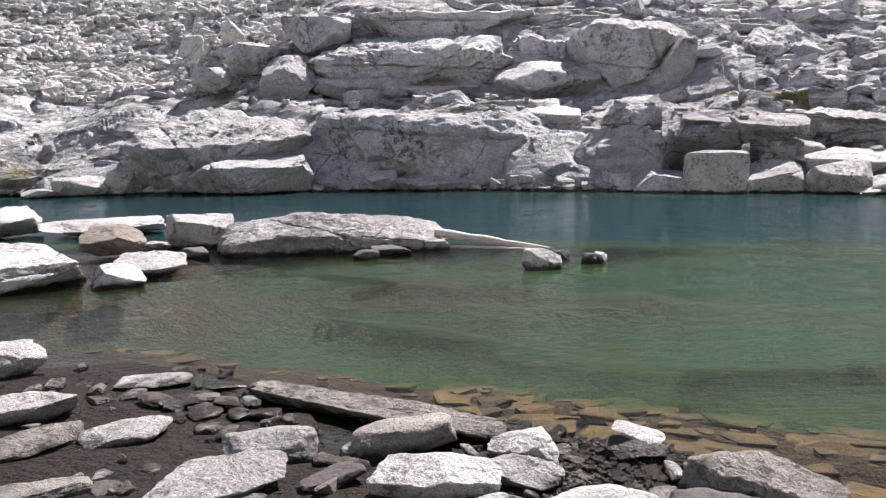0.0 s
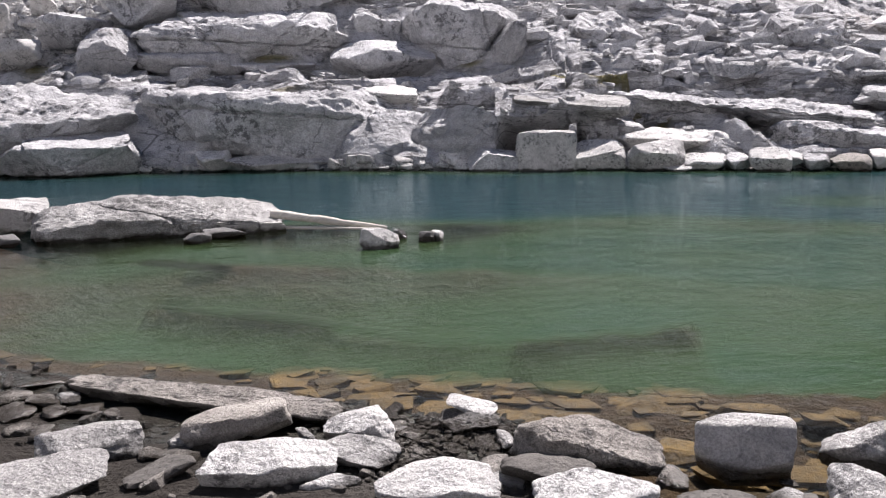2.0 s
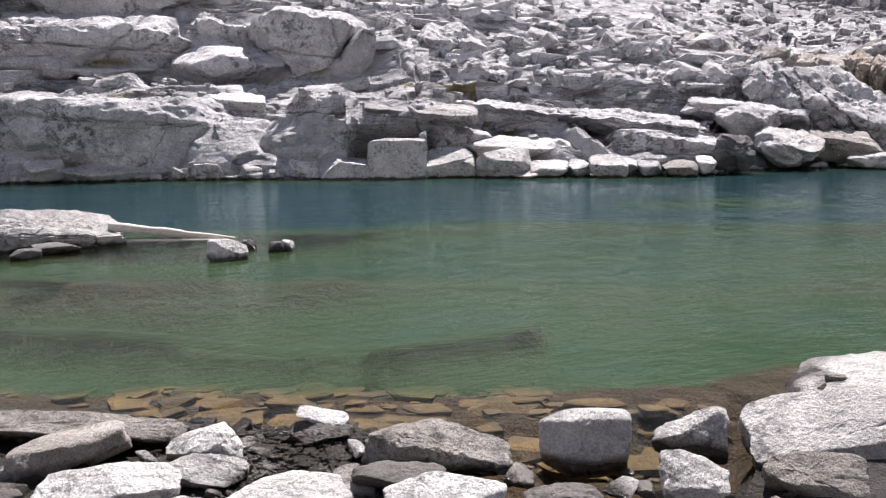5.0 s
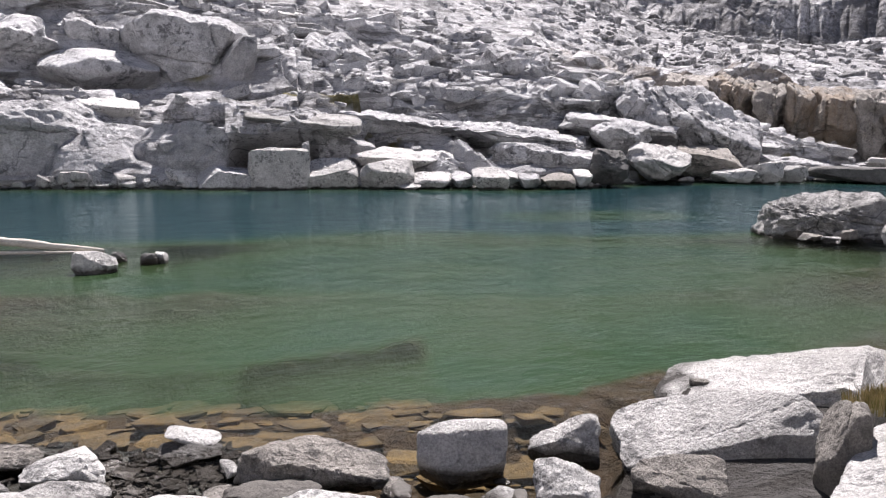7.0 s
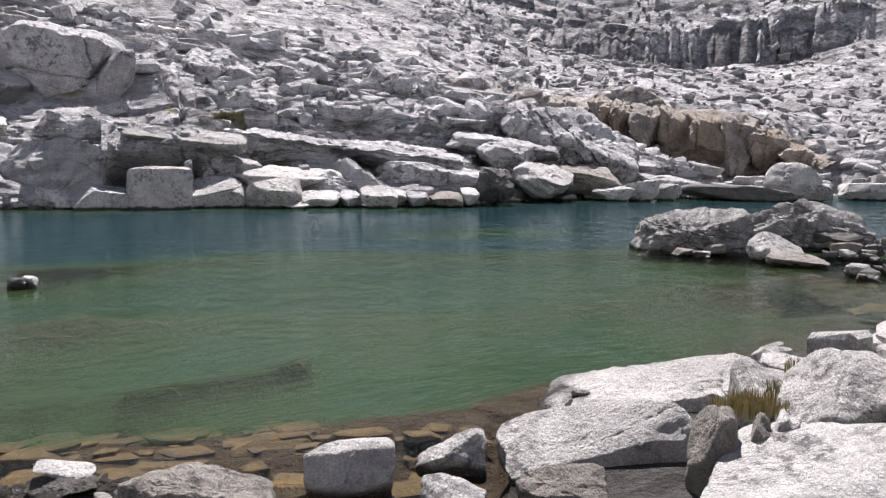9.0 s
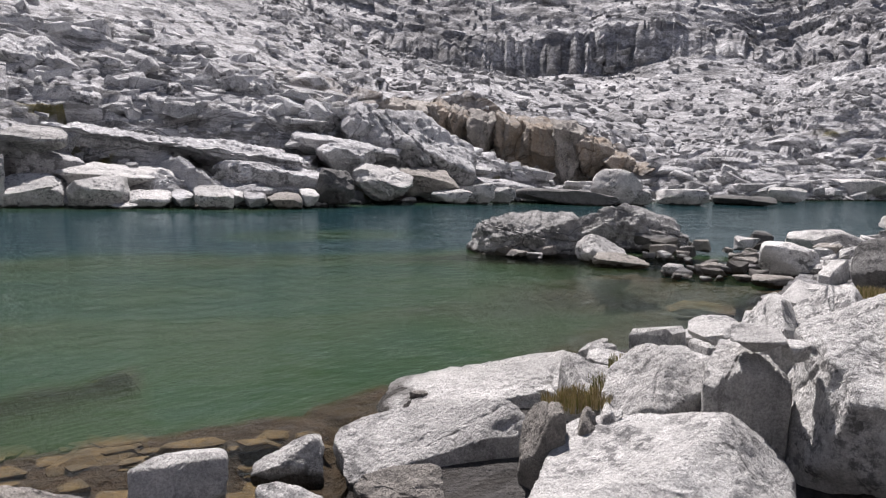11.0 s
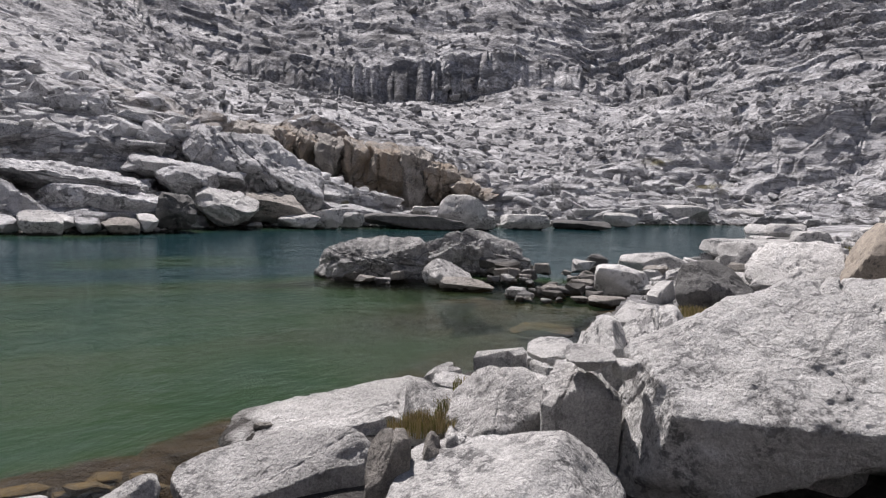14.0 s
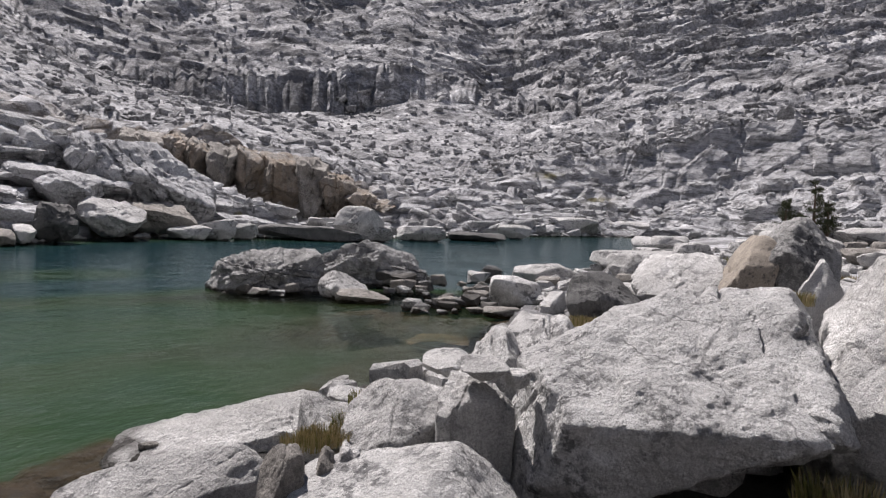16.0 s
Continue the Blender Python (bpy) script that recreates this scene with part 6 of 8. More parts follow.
boulder("stone", (14.28, 6.38, 0.00), (0.39, 0.30, 0.19), -86, 199, GRANITE_DARK, "dark stone in the rubble spit", "stone", group="spit stones", detail=3)
boulder("stone", (15.20, 6.26, 0.00), (0.54, 0.41, 0.25), -124, 200, GRANITE_WARM, "angular pale stone in the rubble spit", "stone", group="spit stones", detail=3)
boulder("stone", (16.12, 6.62, 0.00), (0.23, 0.17, 0.13), -54, 201, GRANITE_WARM, "angular pale stone in the rubble spit", "stone", group="spit stones", detail=3)
boulder("stone", (18.11, 6.83, 0.00), (0.30, 0.23, 0.14), -128, 202, GRANITE_MUD, "angular tan-grey stone in the rubble spit", "stone", group="spit stones", detail=3)
boulder("stone", (14.41, 6.66, 0.00), (0.51, 0.38, 0.23), -79, 203, GRANITE, "white stone in the rubble spit", "stone", group="spit stones", detail=3)
boulder("stone", (17.18, 7.65, 0.06), (0.58, 0.43, 0.26), -10, 204, GRANITE_DARK, "dark stone in the rubble spit", "stone", group="spit stones", detail=3)
boulder("stone", (18.02, 6.95, 0.00), (0.28, 0.21, 0.16), -67, 205, GRANITE_WARM, "angular pale stone in the rubble spit", "stone", group="spit stones", detail=3)
boulder("stone", (14.82, 5.49, 0.00), (0.35, 0.26, 0.12), -23, 206, GRANITE_WARM, "angular pale stone in the rubble spit", "stone", group="spit stones", detail=3)
boulder("stone", (17.25, 6.35, 0.00), (0.31, 0.23, 0.13), -34, 207, GRANITE_MUD, "angular tan-grey stone in the rubble spit", "stone", group="spit stones", detail=3)
boulder("stone", (14.26, 5.95, 0.00), (0.25, 0.19, 0.09), -67, 208, GRANITE, "white stone in the rubble spit", "stone", group="spit stones", detail=3)
boulder("stone", (16.20, 5.86, 0.00), (0.35, 0.26, 0.18), -129, 209, GRANITE_DARK, "dark stone in the rubble spit", "stone", group="spit stones", detail=3)
boulder("stone", (15.81, 6.23, 0.00), (0.33, 0.25, 0.17), -70, 210, GRANITE_WARM, "angular pale stone in the rubble spit", "stone", group="spit stones", detail=3)
boulder("stone", (17.54, 6.45, 0.00), (0.26, 0.20, 0.11), -37, 211, GRANITE_WARM, "angular pale stone in the rubble spit", "stone", group="spit stones", detail=3)
boulder("stone", (15.71, 5.95, 0.00), (0.59, 0.44, 0.28), -91, 212, GRANITE_MUD, "angular tan-grey stone in the rubble spit", "stone", group="spit stones", detail=3)
boulder("stone", (16.61, 6.01, 0.00), (0.59, 0.44, 0.23), -26, 213, GRANITE, "white stone in the rubble spit", "stone", group="spit stones", detail=3)
boulder("stone", (15.54, 6.18, 0.00), (0.51, 0.38, 0.18), -35, 214, GRANITE_DARK, "dark stone in the rubble spit", "stone", group="spit stones", detail=3)
boulder("stone", (15.03, 6.34, 0.00), (0.34, 0.25, 0.11), -109, 215, GRANITE_WARM, "angular pale stone in the rubble spit", "stone", group="spit stones", detail=3)
boulder("stone", (18.05, 6.57, 0.00), (0.59, 0.45, 0.25), -60, 216, GRANITE_WARM, "angular pale stone in the rubble spit", "stone", group="spit stones", detail=3)
boulder("stone", (17.93, 5.52, 0.00), (0.38, 0.28, 0.16), -20, 217, GRANITE_MUD, "angular tan-grey stone in the rubble spit", "stone", group="spit stones", detail=3)
boulder("stone", (18.04, 5.10, 0.00), (0.30, 0.23, 0.12), -131, 218, GRANITE, "white stone in the rubble spit", "stone", group="spit stones", detail=3)
boulder("stone", (16.94, 3.88, 0.00), (0.22, 0.16, 0.11), -40, 219, GRANITE_DARK, "dark stone in the rubble spit", "stone", group="spit stones", detail=3)
boulder("stone", (22.05, 5.69, 0.06), (0.76, 0.57, 0.35), -66, 220, GRANITE_WARM, "angular pale stone in the rubble spit", "stone", group="spit stones", detail=3)
boulder("stone", (18.41, 3.97, 0.00), (0.62, 0.46, 0.22), -59, 221, GRANITE_WARM, "angular pale stone in the rubble spit", "stone", group="spit stones", detail=3)
boulder("stone", (17.95, 4.52, 0.00), (0.51, 0.38, 0.27), -99, 222, GRANITE_MUD, "angular tan-grey stone in the rubble spit", "stone", group="spit stones", detail=3)
boulder("stone", (19.86, 5.06, 0.06), (0.68, 0.51, 0.38), -51, 223, GRANITE, "white stone in the rubble spit", "stone", group="spit stones", detail=3)
boulder("stone", (20.77, 5.91, 0.06), (0.41, 0.31, 0.20), -14, 224, GRANITE_DARK, "dark stone in the rubble spit", "stone", group="spit stones", detail=3)
boulder("stone", (19.56, 5.40, 0.06), (0.66, 0.49, 0.36), -100, 225, GRANITE_WARM, "angular pale stone in the rubble spit", "stone", group="spit stones", detail=3)
boulder("stone", (22.64, 6.82, 0.06), (0.51, 0.38, 0.24), -50, 226, GRANITE_WARM, "angular pale stone in the rubble spit", "stone", group="spit stones", detail=3)
boulder("stone", (20.78, 4.56, 0.06), (0.55, 0.41, 0.27), -119, 227, GRANITE_MUD, "angular tan-grey stone in the rubble spit", "stone", group="spit stones", detail=3)
boulder("stone", (17.02, 3.62, 0.00), (0.23, 0.18, 0.13), -65, 228, GRANITE, "white stone in the rubble spit", "stone", group="spit stones", detail=3)
boulder("stone", (16.35, 10.72, 0.06), (0.38, 0.29, 0.15), -5, 229, GRANITE_DARK, "dark stone in the rubble spit", "stone", group="spit stones", detail=3)
boulder("stone", (14.84, 9.80, 0.06), (0.59, 0.44, 0.22), -80, 230, GRANITE_WARM, "angular pale stone in the rubble spit", "stone", group="spit stones", detail=3)
boulder("stone", (16.59, 10.36, 0.06), (0.67, 0.51, 0.34), -52, 231, GRANITE_WARM, "angular pale stone in the rubble spit", "stone", group="spit stones", detail=3)
boulder("stone", (16.18, 10.35, 0.06), (0.67, 0.50, 0.24), -105, 232, GRANITE_MUD, "angular tan-grey stone in the rubble spit", "stone", group="spit stones", detail=3)
boulder("stone", (15.71, 10.42, 0.06), (0.25, 0.19, 0.08), 3, 233, GRANITE, "white stone in the rubble spit", "stone", group="spit stones", detail=3)
boulder("stone", (15.28, 9.60, 0.00), (0.35, 0.26, 0.18), -39, 234, GRANITE_DARK, "dark stone in the rubble spit", "stone", group="spit stones", detail=3)
boulder("stone", (15.39, 9.65, 0.00), (0.63, 0.47, 0.29), -34, 235, GRANITE_WARM, "angular pale stone in the rubble spit", "stone", group="spit stones", detail=3)
boulder("stone", (14.30, 10.14, 0.00), (0.51, 0.38, 0.18), -13, 236, GRANITE_WARM, "angular pale stone in the rubble spit", "stone", group="spit stones", detail=3)
boulder("stone", (14.31, 10.55, 0.00), (0.42, 0.31, 0.23), -82, 237, GRANITE_MUD, "angular tan-grey stone in the rubble spit", "stone", group="spit stones", detail=3)
boulder("stone", (14.45, 9.82, 0.00), (0.38, 0.28, 0.15), -69, 238, GRANITE, "white stone in the rubble spit", "stone", group="spit stones", detail=3)
boulder("stone", (22.11, 4.03, 0.06), (0.48, 0.36, 0.16), -24, 239, GRANITE_DARK, "dark stone in the rubble spit", "stone", group="spit stones", detail=3)
boulder("stone", (21.18, 3.88, 0.06), (0.33, 0.25, 0.18), -111, 240, GRANITE_WARM, "angular pale stone in the rubble spit", "stone", group="spit stones", detail=3)
boulder("stone", (19.79, 3.74, 0.00), (0.49, 0.36, 0.18), -40, 241, GRANITE_WARM, "angular pale stone in the rubble spit", "stone", group="spit stones", detail=3)
boulder("stone", (18.82, 3.34, 0.00), (0.65, 0.48, 0.37), -94, 242, GRANITE_MUD, "angular tan-grey stone in the rubble spit", "stone", group="spit stones", detail=3)
boulder("stone", (17.94, 3.49, 0.00), (0.56, 0.42, 0.19), -64, 243, GRANITE, "white stone in the rubble spit", "stone", group="spit stones", detail=3)
boulder("stone", (20.76, 4.01, 0.00), (0.68, 0.51, 0.38), -67, 244, GRANITE_DARK, "dark stone in the rubble spit", "stone", group="spit stones", detail=3)

# outcrops, ledges and blocks of the far slope
WALL = root_of("granite_wall", (-3.0, 36.5, 0.0), "long granite wall with a shaded face rising from the lake", "rock wall", "rock outcrops")
boulder("wall_face", (0.45, 36.92, -0.31), (12.22, 6.0, 3.84), -0.8, 801, GRANITE_LEDGE, "broad granite wall with a shaded smooth face and sunlit top", "", "", detail=6, cuts=1, rough=0.07, box=3.4, planes=((0, -0.1, 1, 0.66), (0.02, -1, -0.16, 0.8), (0.62, -0.45, 0.66, 0.98), (-0.75, -0.35, 0.55, 1.02), (0.2, -0.75, 0.62, 0.93),), joints=((0.2, 0.1, 0.9, 0.15), (0.9, 0, 0.25, -0.62)), parent=WALL)
boulder("wall_shoulder", (-10.49, 37.68, 0.02), (8.36, 7.0, 3.6), 15.4, 802, GRANITE_LEDGE, "sloping lichen-speckled granite wall with a dark shaded foot", "", "", detail=6, cuts=2, rough=0.09, box=3, planes=((-0.1, -0.55, 0.83, 0.62), (0, -1, -0.3, 0.74), (-0.6, -0.4, 0.68, 0.86),), joints=((0.9, 0, 0.35, -0.3), (0.85, 0, -0.4, 0.3)), parent=WALL)
boulder("fallen_block", (-8.09, 34.78, -0.01), (5.39, 3.4, 1.76), 13.0, 803, GRANITE_LEDGE, "low granite block with a bright top and shaded front", "", "", detail=5, cuts=2, rough=0.05, box=5, planes=((0.05, -0.42, 0.9, 0.7), (0, -1, -0.15, 0.8), (-0.7, -0.5, 0.5, 0.95),), joints=((0.7, 0, -0.6, 0.3), (0.9, 0, 0.3, -0.45)), parent=WALL)
boulder("wall_nose", (5.15, 34.65, -0.08), (2.88, 3.2, 2.53), -8.4, 804, GRANITE_LEDGE, "bulging granite shoulder at the end of the wall", "", "", detail=5, cuts=2, rough=0.06, box=3, planes=((0.3, -0.7, 0.65, 0.72), (0.5, -0.8, 0.2, 0.8),), parent=WALL)
boulder("outcrop", (5.07, 37.18, 2.43), (2.59, 3.0, 1.14), -7.7, 805, GRANITE_WHITE, "bright broken slab on the bench", "outcrop", "rock outcrops", detail=5, cuts=4, box=5, planes=((0.1, -0.4, 0.9, 0.55),))
boulder("outcrop", (-1.39, 44.9, 4.55), (10.73, 7.0, 3.3), 1.7, 806, GRANITE_LEDGE, "massive jointed granite outcrop with lichen-dark top", "outcrop", "rock outcrops", detail=6, cuts=1, rough=0.09, box=4, planes=((-0.06, -0.5, 0.86, 0.72), (0, -1, -0.08, 0.8), (0.8, -0.4, 0.5, 0.98), (-0.7, -0.3, 0.6, 0.95),), joints=((0.95, 0, 0.1, 0.42), (0.9, 0, -0.3, 0.25), (0.1, 0, 0.95, -0.1), (0.9, 0, 0.3, -0.4)))
boulder("outcrop", (0.41, 48.02, 7.4), (9.99, 7.0, 2.12), -0.5, 807, GRANITE_LEDGE, "flat-topped granite tier behind the jointed outcrop", "outcrop", "rock outcrops", detail=5, cuts=2, rough=0.05, box=5, planes=((0, -0.35, 0.93, 0.7), (0, -1, -0.1, 0.8),), joints=((0.1, 0, 0.95, 0.1),))
boulder("outcrop", (-6.58, 45.14, 6.9), (3.73, 4.0, 2.01), 8.3, 808, GRANITE_LEDGE, "square-cut granite block beside the talus", "outcrop", "rock outcrops", detail=5, cuts=2, rough=0.05, box=5, planes=((0, -0.2, 0.97, 0.8), (0, -1, 0, 0.8),))
boulder("outcrop", (-4.07, 42.72, 4.33), (5.14, 3.0, 1.4), 5.4, 809, GRANITE_LEDGE, "low granite ledge below the jointed outcrop", "outcrop", "rock outcrops", detail=5, cuts=3, rough=0.06, box=4, planes=((0, -0.5, 0.86, 0.6), (0, -1, -0.1, 0.8),))
boulder("outcrop", (-0.0, 42.22, 4.23), (4.28, 2.4, 0.72), 0.0, 810, GRANITE_LEDGE, "thin granite ledge with a flat sunlit top", "outcrop", "rock outcrops", detail=4, cuts=4, box=5, planes=((0, -0.3, 0.95, 0.5),))
boulder("outcrop", (5.4, 41.73, 3.9), (5.38, 4.5, 2.07), -7.3, 811, GRANITE_LEDGE, "rounded whaleback granite hump below the cliff", "outcrop", "rock outcrops", detail=5, cuts=1, rough=0.035, box=2.6, planes=((0.45, -0.5, 0.74, 0.72), (-0.55, -0.5, 0.67, 0.8), (0, -1, -0.05, 0.8),))
boulder("outcrop", (9.72, 43.66, 4.44), (6.43, 7.0, 3.77), -12.5, 812, GRANITE_LEDGE, "smooth-faced granite cliff with a sloping top edge", "outcrop", "rock outcrops", detail=6, cuts=1, rough=0.06, box=4.5, planes=((0.22, -0.3, 0.92, 0.72), (0.04, -1, -0.1, 0.78), (0.75, -0.5, 0.45, 1.0),), joints=((0.15, 0, 0.95, -0.35), (0.95, 0, 0.2, 0.5)))
boulder("outcrop", (5.61, 45.68, 4.55), (3.0, 6.0, 3.39), -7.0, 813, GRANITE_LEDGE, "shaded granite buttress between the outcrops", "outcrop", "rock outcrops", detail=5, cuts=1, rough=0.08, box=7, planes=((0.1, -0.4, 0.9, 0.85), (0, -1, -0.1, 0.8),))
boulder("outcrop", (11.53, 40.22, 4.44), (1.91, 2.4, 2.3), -15.9, 814, GRANITE_LEDGE, "pointed leaning granite block against the cliff", "outcrop", "rock outcrops", detail=5, cuts=3, rough=0.06, box=4, planes=((-0.7, -0.2, 0.68, 0.6),))
boulder("outcrop", (13.96, 41.51, 4.68), (2.56, 3.5, 1.92), -18.5, 815, GRANITE_LEDGE, "knobbly granite mass with deep shade between its lumps", "outcrop", "rock outcrops", detail=5, cuts=3, rough=0.10, box=3, planes=((0.1, -0.6, 0.8, 0.7),))
boulder("outcrop", (16.75, 41.66, 4.8), (3.29, 4.5, 2.64), -21.8, 816, GRANITE_LEDGE, "knobbly granite mass with a rounded lichen top", "outcrop", "rock outcrops", detail=5, cuts=3, rough=0.10, box=3, planes=((0.1, -0.6, 0.8, 0.7), (0.6, -0.6, 0.5, 0.85),))
boulder("outcrop", (16.19, 49.98, 8.2), (4.07, 4.0, 1.21), -17.9, 817, GRANITE_WHITE, "bright angular block on the ridge above the cliff", "outcrop", "rock outcrops", detail=4, cuts=3, box=4)
boulder("outcrop", (9.9, 36.11, 2.2), (3.95, 3.6, 1.25), -15.2, 818, GRANITE_LICHEN, "dark lichen-covered ledge above the recess", "outcrop", "rock outcrops", detail=5, cuts=3, rough=0.07, box=5, planes=((0, -0.4, 0.92, 0.72), (0, -1, -0.05, 0.8),))
boulder("outcrop", (7.73, 32.84, 0.75), (2.99, 2.2, 1.5), -13.1, 819, GRANITE_LEDGE, "shaded square pillar beside the recess", "outcrop", "rock outcrops", detail=5, cuts=1, rough=0.04, box=7, planes=((-0.3, -0.4, 0.86, 0.86), (0, -1, -0.08, 0.85),), joints=((0.6, 0, -0.75, -0.3),))
boulder("outcrop", (11.68, 31.55, 1.89), (4.6, 3.2, 1.12), -20.2, 820, GRANITE_LICHEN, "speckled roof slab overhanging the recess, dipping to one side", "outcrop", "rock outcrops", detail=5, cuts=1, rough=0.06, box=5, planes=((0.22, -0.5, 0.84, 0.55), (0.35, -0.3, 0.89, 0.62),))
boulder("outcrop", (13.45, 31.07, 0.83), (2.53, 2.0, 1.12), -23.3, 821, GRANITE_LEDGE, "flat shaded wall panel beside the recess", "outcrop", "rock outcrops", detail=5, cuts=0, rough=0.03, box=8, planes=((0.35, -0.2, 0.9, 0.75), (0, -1, -0.1, 0.85),))
boulder("outcrop", (15.08, 29.53, 0.46), (4.26, 3.0, 1.02), -26.9, 822, GRANITE_WHITE, "bright rounded granite ledge tapering to one side", "outcrop", "rock outcrops", detail=5, cuts=1, rough=0.05, box=3, planes=((0.28, -0.45, 0.85, 0.6), (0, -0.9, -0.4, 0.75),))
BEDS = root_of("bedded_outcrop", (19.0, 30.0, 0.3), "pale granite outcrop of long dipping beds above the shore blocks", "outcrop", "rock outcrops")
boulder("bed", (17.44, 32.87, 1.82), (6.98, 5.5, 1.07), -27.8, 823, GRANITE_LEDGE, "long dipping granite bed with a bare bright top and dark front", "", "", detail=6, cuts=3, rough=0.10, tilt=(0, 6), box=4, planes=((0.12, -0.42, 0.9, 0.62), (0, -1, -0.2, 0.8),), joints=((0.12, -0.2, 0.95, 0.25), (0.14, 0.2, 0.95, 0.0)), parent=BEDS)
boulder("bed", (20.89, 29.77, 1.32), (7.24, 5.0, 1.09), -34.9, 824, GRANITE_LEDGE, "long dipping granite bed with a bare bright top and dark front", "", "", detail=6, cuts=3, rough=0.10, tilt=(0, 6), box=4, planes=((0.13, -0.42, 0.9, 0.62), (0, -1, -0.2, 0.8),), joints=((0.12, -0.2, 0.95, 0.25), (0.14, 0.2, 0.95, 0.0)), parent=BEDS)
boulder("bed", (20.61, 26.75, 0.31), (5.49, 2.6, 1.23), -37.5, 825, GRANITE_LEDGE, "shaded bedded granite face above the shore blocks", "", "", detail=5, cuts=4, rough=0.10, tilt=(0, 6), box=4, planes=((0.1, -0.25, 0.96, 0.8), (0.05, -1, -0.1, 0.82),), joints=((0.1, 0, 0.99, 0.2), (0.1, 0, 0.99, -0.3), (0.95, 0, 0.1, 0.2)), parent=BEDS)
boulder("outcrop", (21.85, 24.83, 0.17), (1.56, 2.0, 1.31), -41.2, 826, GRANITE_DARK, "dark split granite block at the end of the bedded face", "outcrop", "rock outcrops", detail=5, cuts=4, rough=0.11, tilt=(0, 4), box=3.6)
boulder("outcrop", (25.27, 25.61, 0.31), (2.69, 3.0, 1.34), -44.5, 827, GRANITE_WHITE, "bright tilted granite slab above mossy stones", "outcrop", "rock outcrops", detail=5, cuts=4, rough=0.10, tilt=(0, 6), box=3.6, planes=((0.3, -0.5, 0.8, 0.52), (0, -1, -0.3, 0.75),))
boulder("outcrop", (26.13, 29.06, 1.97), (5.48, 4.0, 0.93), -41.8, 828, GRANITE_LEDGE, "bright granite bed on the slope", "outcrop", "rock outcrops", detail=5, cuts=4, rough=0.10, tilt=(0, 6), box=4, planes=((0.18, -0.4, 0.9, 0.6), (0, -1, -0.2, 0.8),))
boulder("outcrop", (25.05, 27.81, 1.2), (2.7, 3.5, 1.43), -41.9, 829, GRANITE_LEDGE, "pale granite block with a shaded face on the slope", "outcrop", "rock outcrops", detail=5, cuts=4, rough=0.10, tilt=(0, 6), box=3.6, planes=((0.25, -0.4, 0.88, 0.7), (0, -1, -0.1, 0.8),))
boulder("outcrop", (24.94, 38.73, 4.43), (3.9, 4.0, 1.1), -32.7, 830, GRANITE_LICHEN, "dark-faced layered granite ledge", "outcrop", "rock outcrops", detail=5, cuts=4, rough=0.11, tilt=(0, 4), box=4, planes=((0, -0.3, 0.95, 0.75), (0, -1, -0.1, 0.8),))
boulder("outcrop", (28.02, 35.3, 3.15), (5.32, 5.0, 2.16), -38.3, 831, GRANITE_LICHEN, "dark-faced layered granite ledge with deep joints", "outcrop", "rock outcrops", detail=6, cuts=4, rough=0.12, tilt=(0, 4), box=4, planes=((0.05, -0.35, 0.93, 0.75), (0, -1, -0.1, 0.8),), joints=((0.05, 0, 0.99, 0.2), (0.05, 0, 0.99, -0.3), (0.95, 0, 0.1, 0.3)))
boulder("outcrop", (20.43, 37.9, 3.25), (5.52, 4.0, 1.24), -28.2, 832, GRANITE_LEDGE, "granite ledge with a lichen-dark front", "outcrop", "rock outcrops", detail=5, cuts=4, rough=0.08, box=3.6, planes=((0.05, -0.4, 0.9, 0.7), (0, -1, -0.1, 0.8),), joints=((0.05, 0, 0.99, 0.1),))
boulder("outcrop", (21.52, 32.97, 2.3), (2.26, 2.6, 0.83), -33.0, 833, GRANITE_LEDGE, "granite ledge with a rounded shaded nose", "outcrop", "rock outcrops", detail=5, cuts=4, rough=0.10, tilt=(0, 6), box=3)
boulder("outcrop", (29.06, 30.78, 2.2), (2.89, 4.5, 2.52), -43.2, 834, GRANITE_LEDGE, "steep rounded granite face split by fine joints", "outcrop", "rock outcrops", detail=5, cuts=4, rough=0.10, tilt=(0, 6), box=4, planes=((0.35, -0.6, 0.72, 0.75), (-0.3, -0.9, 0.1, 0.85),), joints=((0.7, 0, 0.7, 0.2), (0.8, 0, 0.5, -0.3)))
boulder("outcrop", (31.41, 29.58, 0.27), (6.8, 8.0, 4.24), -46.4, 835, GRANITE_LEDGE, "broad smooth granite slab sweeping down to the shore", "outcrop", "rock outcrops", detail=6, cuts=3, rough=0.09, box=2.6, planes=((0.52, -0.6, 0.62, 0.56), (0.2, -0.8, 0.55, 0.72), (-0.3, -0.9, 0.1, 0.85),), joints=((0.75, 0, 0.6, 0.1), (0.85, 0, 0.4, -0.25)))
boulder("outcrop", (28.38, 26.23, 0.32), (3.82, 3.0, 1.26), -47.0, 836, GRANITE_WARM, "low rusty-footed granite ledge at the shore", "outcrop", "rock outcrops", detail=5, cuts=4, rough=0.10, tilt=(0, 6), box=4, planes=((0.2, -0.4, 0.88, 0.65), (0, -1, -0.3, 0.75),))
CLIFF = root_of("cliff", (50.0, 37.0, 1.0), "rust-streaked granite cliff of upright jointed buttresses", "cliff")
boulder("buttress", (44.68, 42.75, 3.4), (3.26, 7.0, 3.08), -46.1, 837, GRANITE_WARM, "rust-streaked cliff buttress with upright joints", "", "", detail=5, cuts=3, rough=0.11, box=4.6, planes=((0.06, -0.35, 0.9, 0.8), (-0.32, -1, 0.04, 0.8),), joints=((0.95, 0, 0.20, 0.12),), parent=CLIFF)
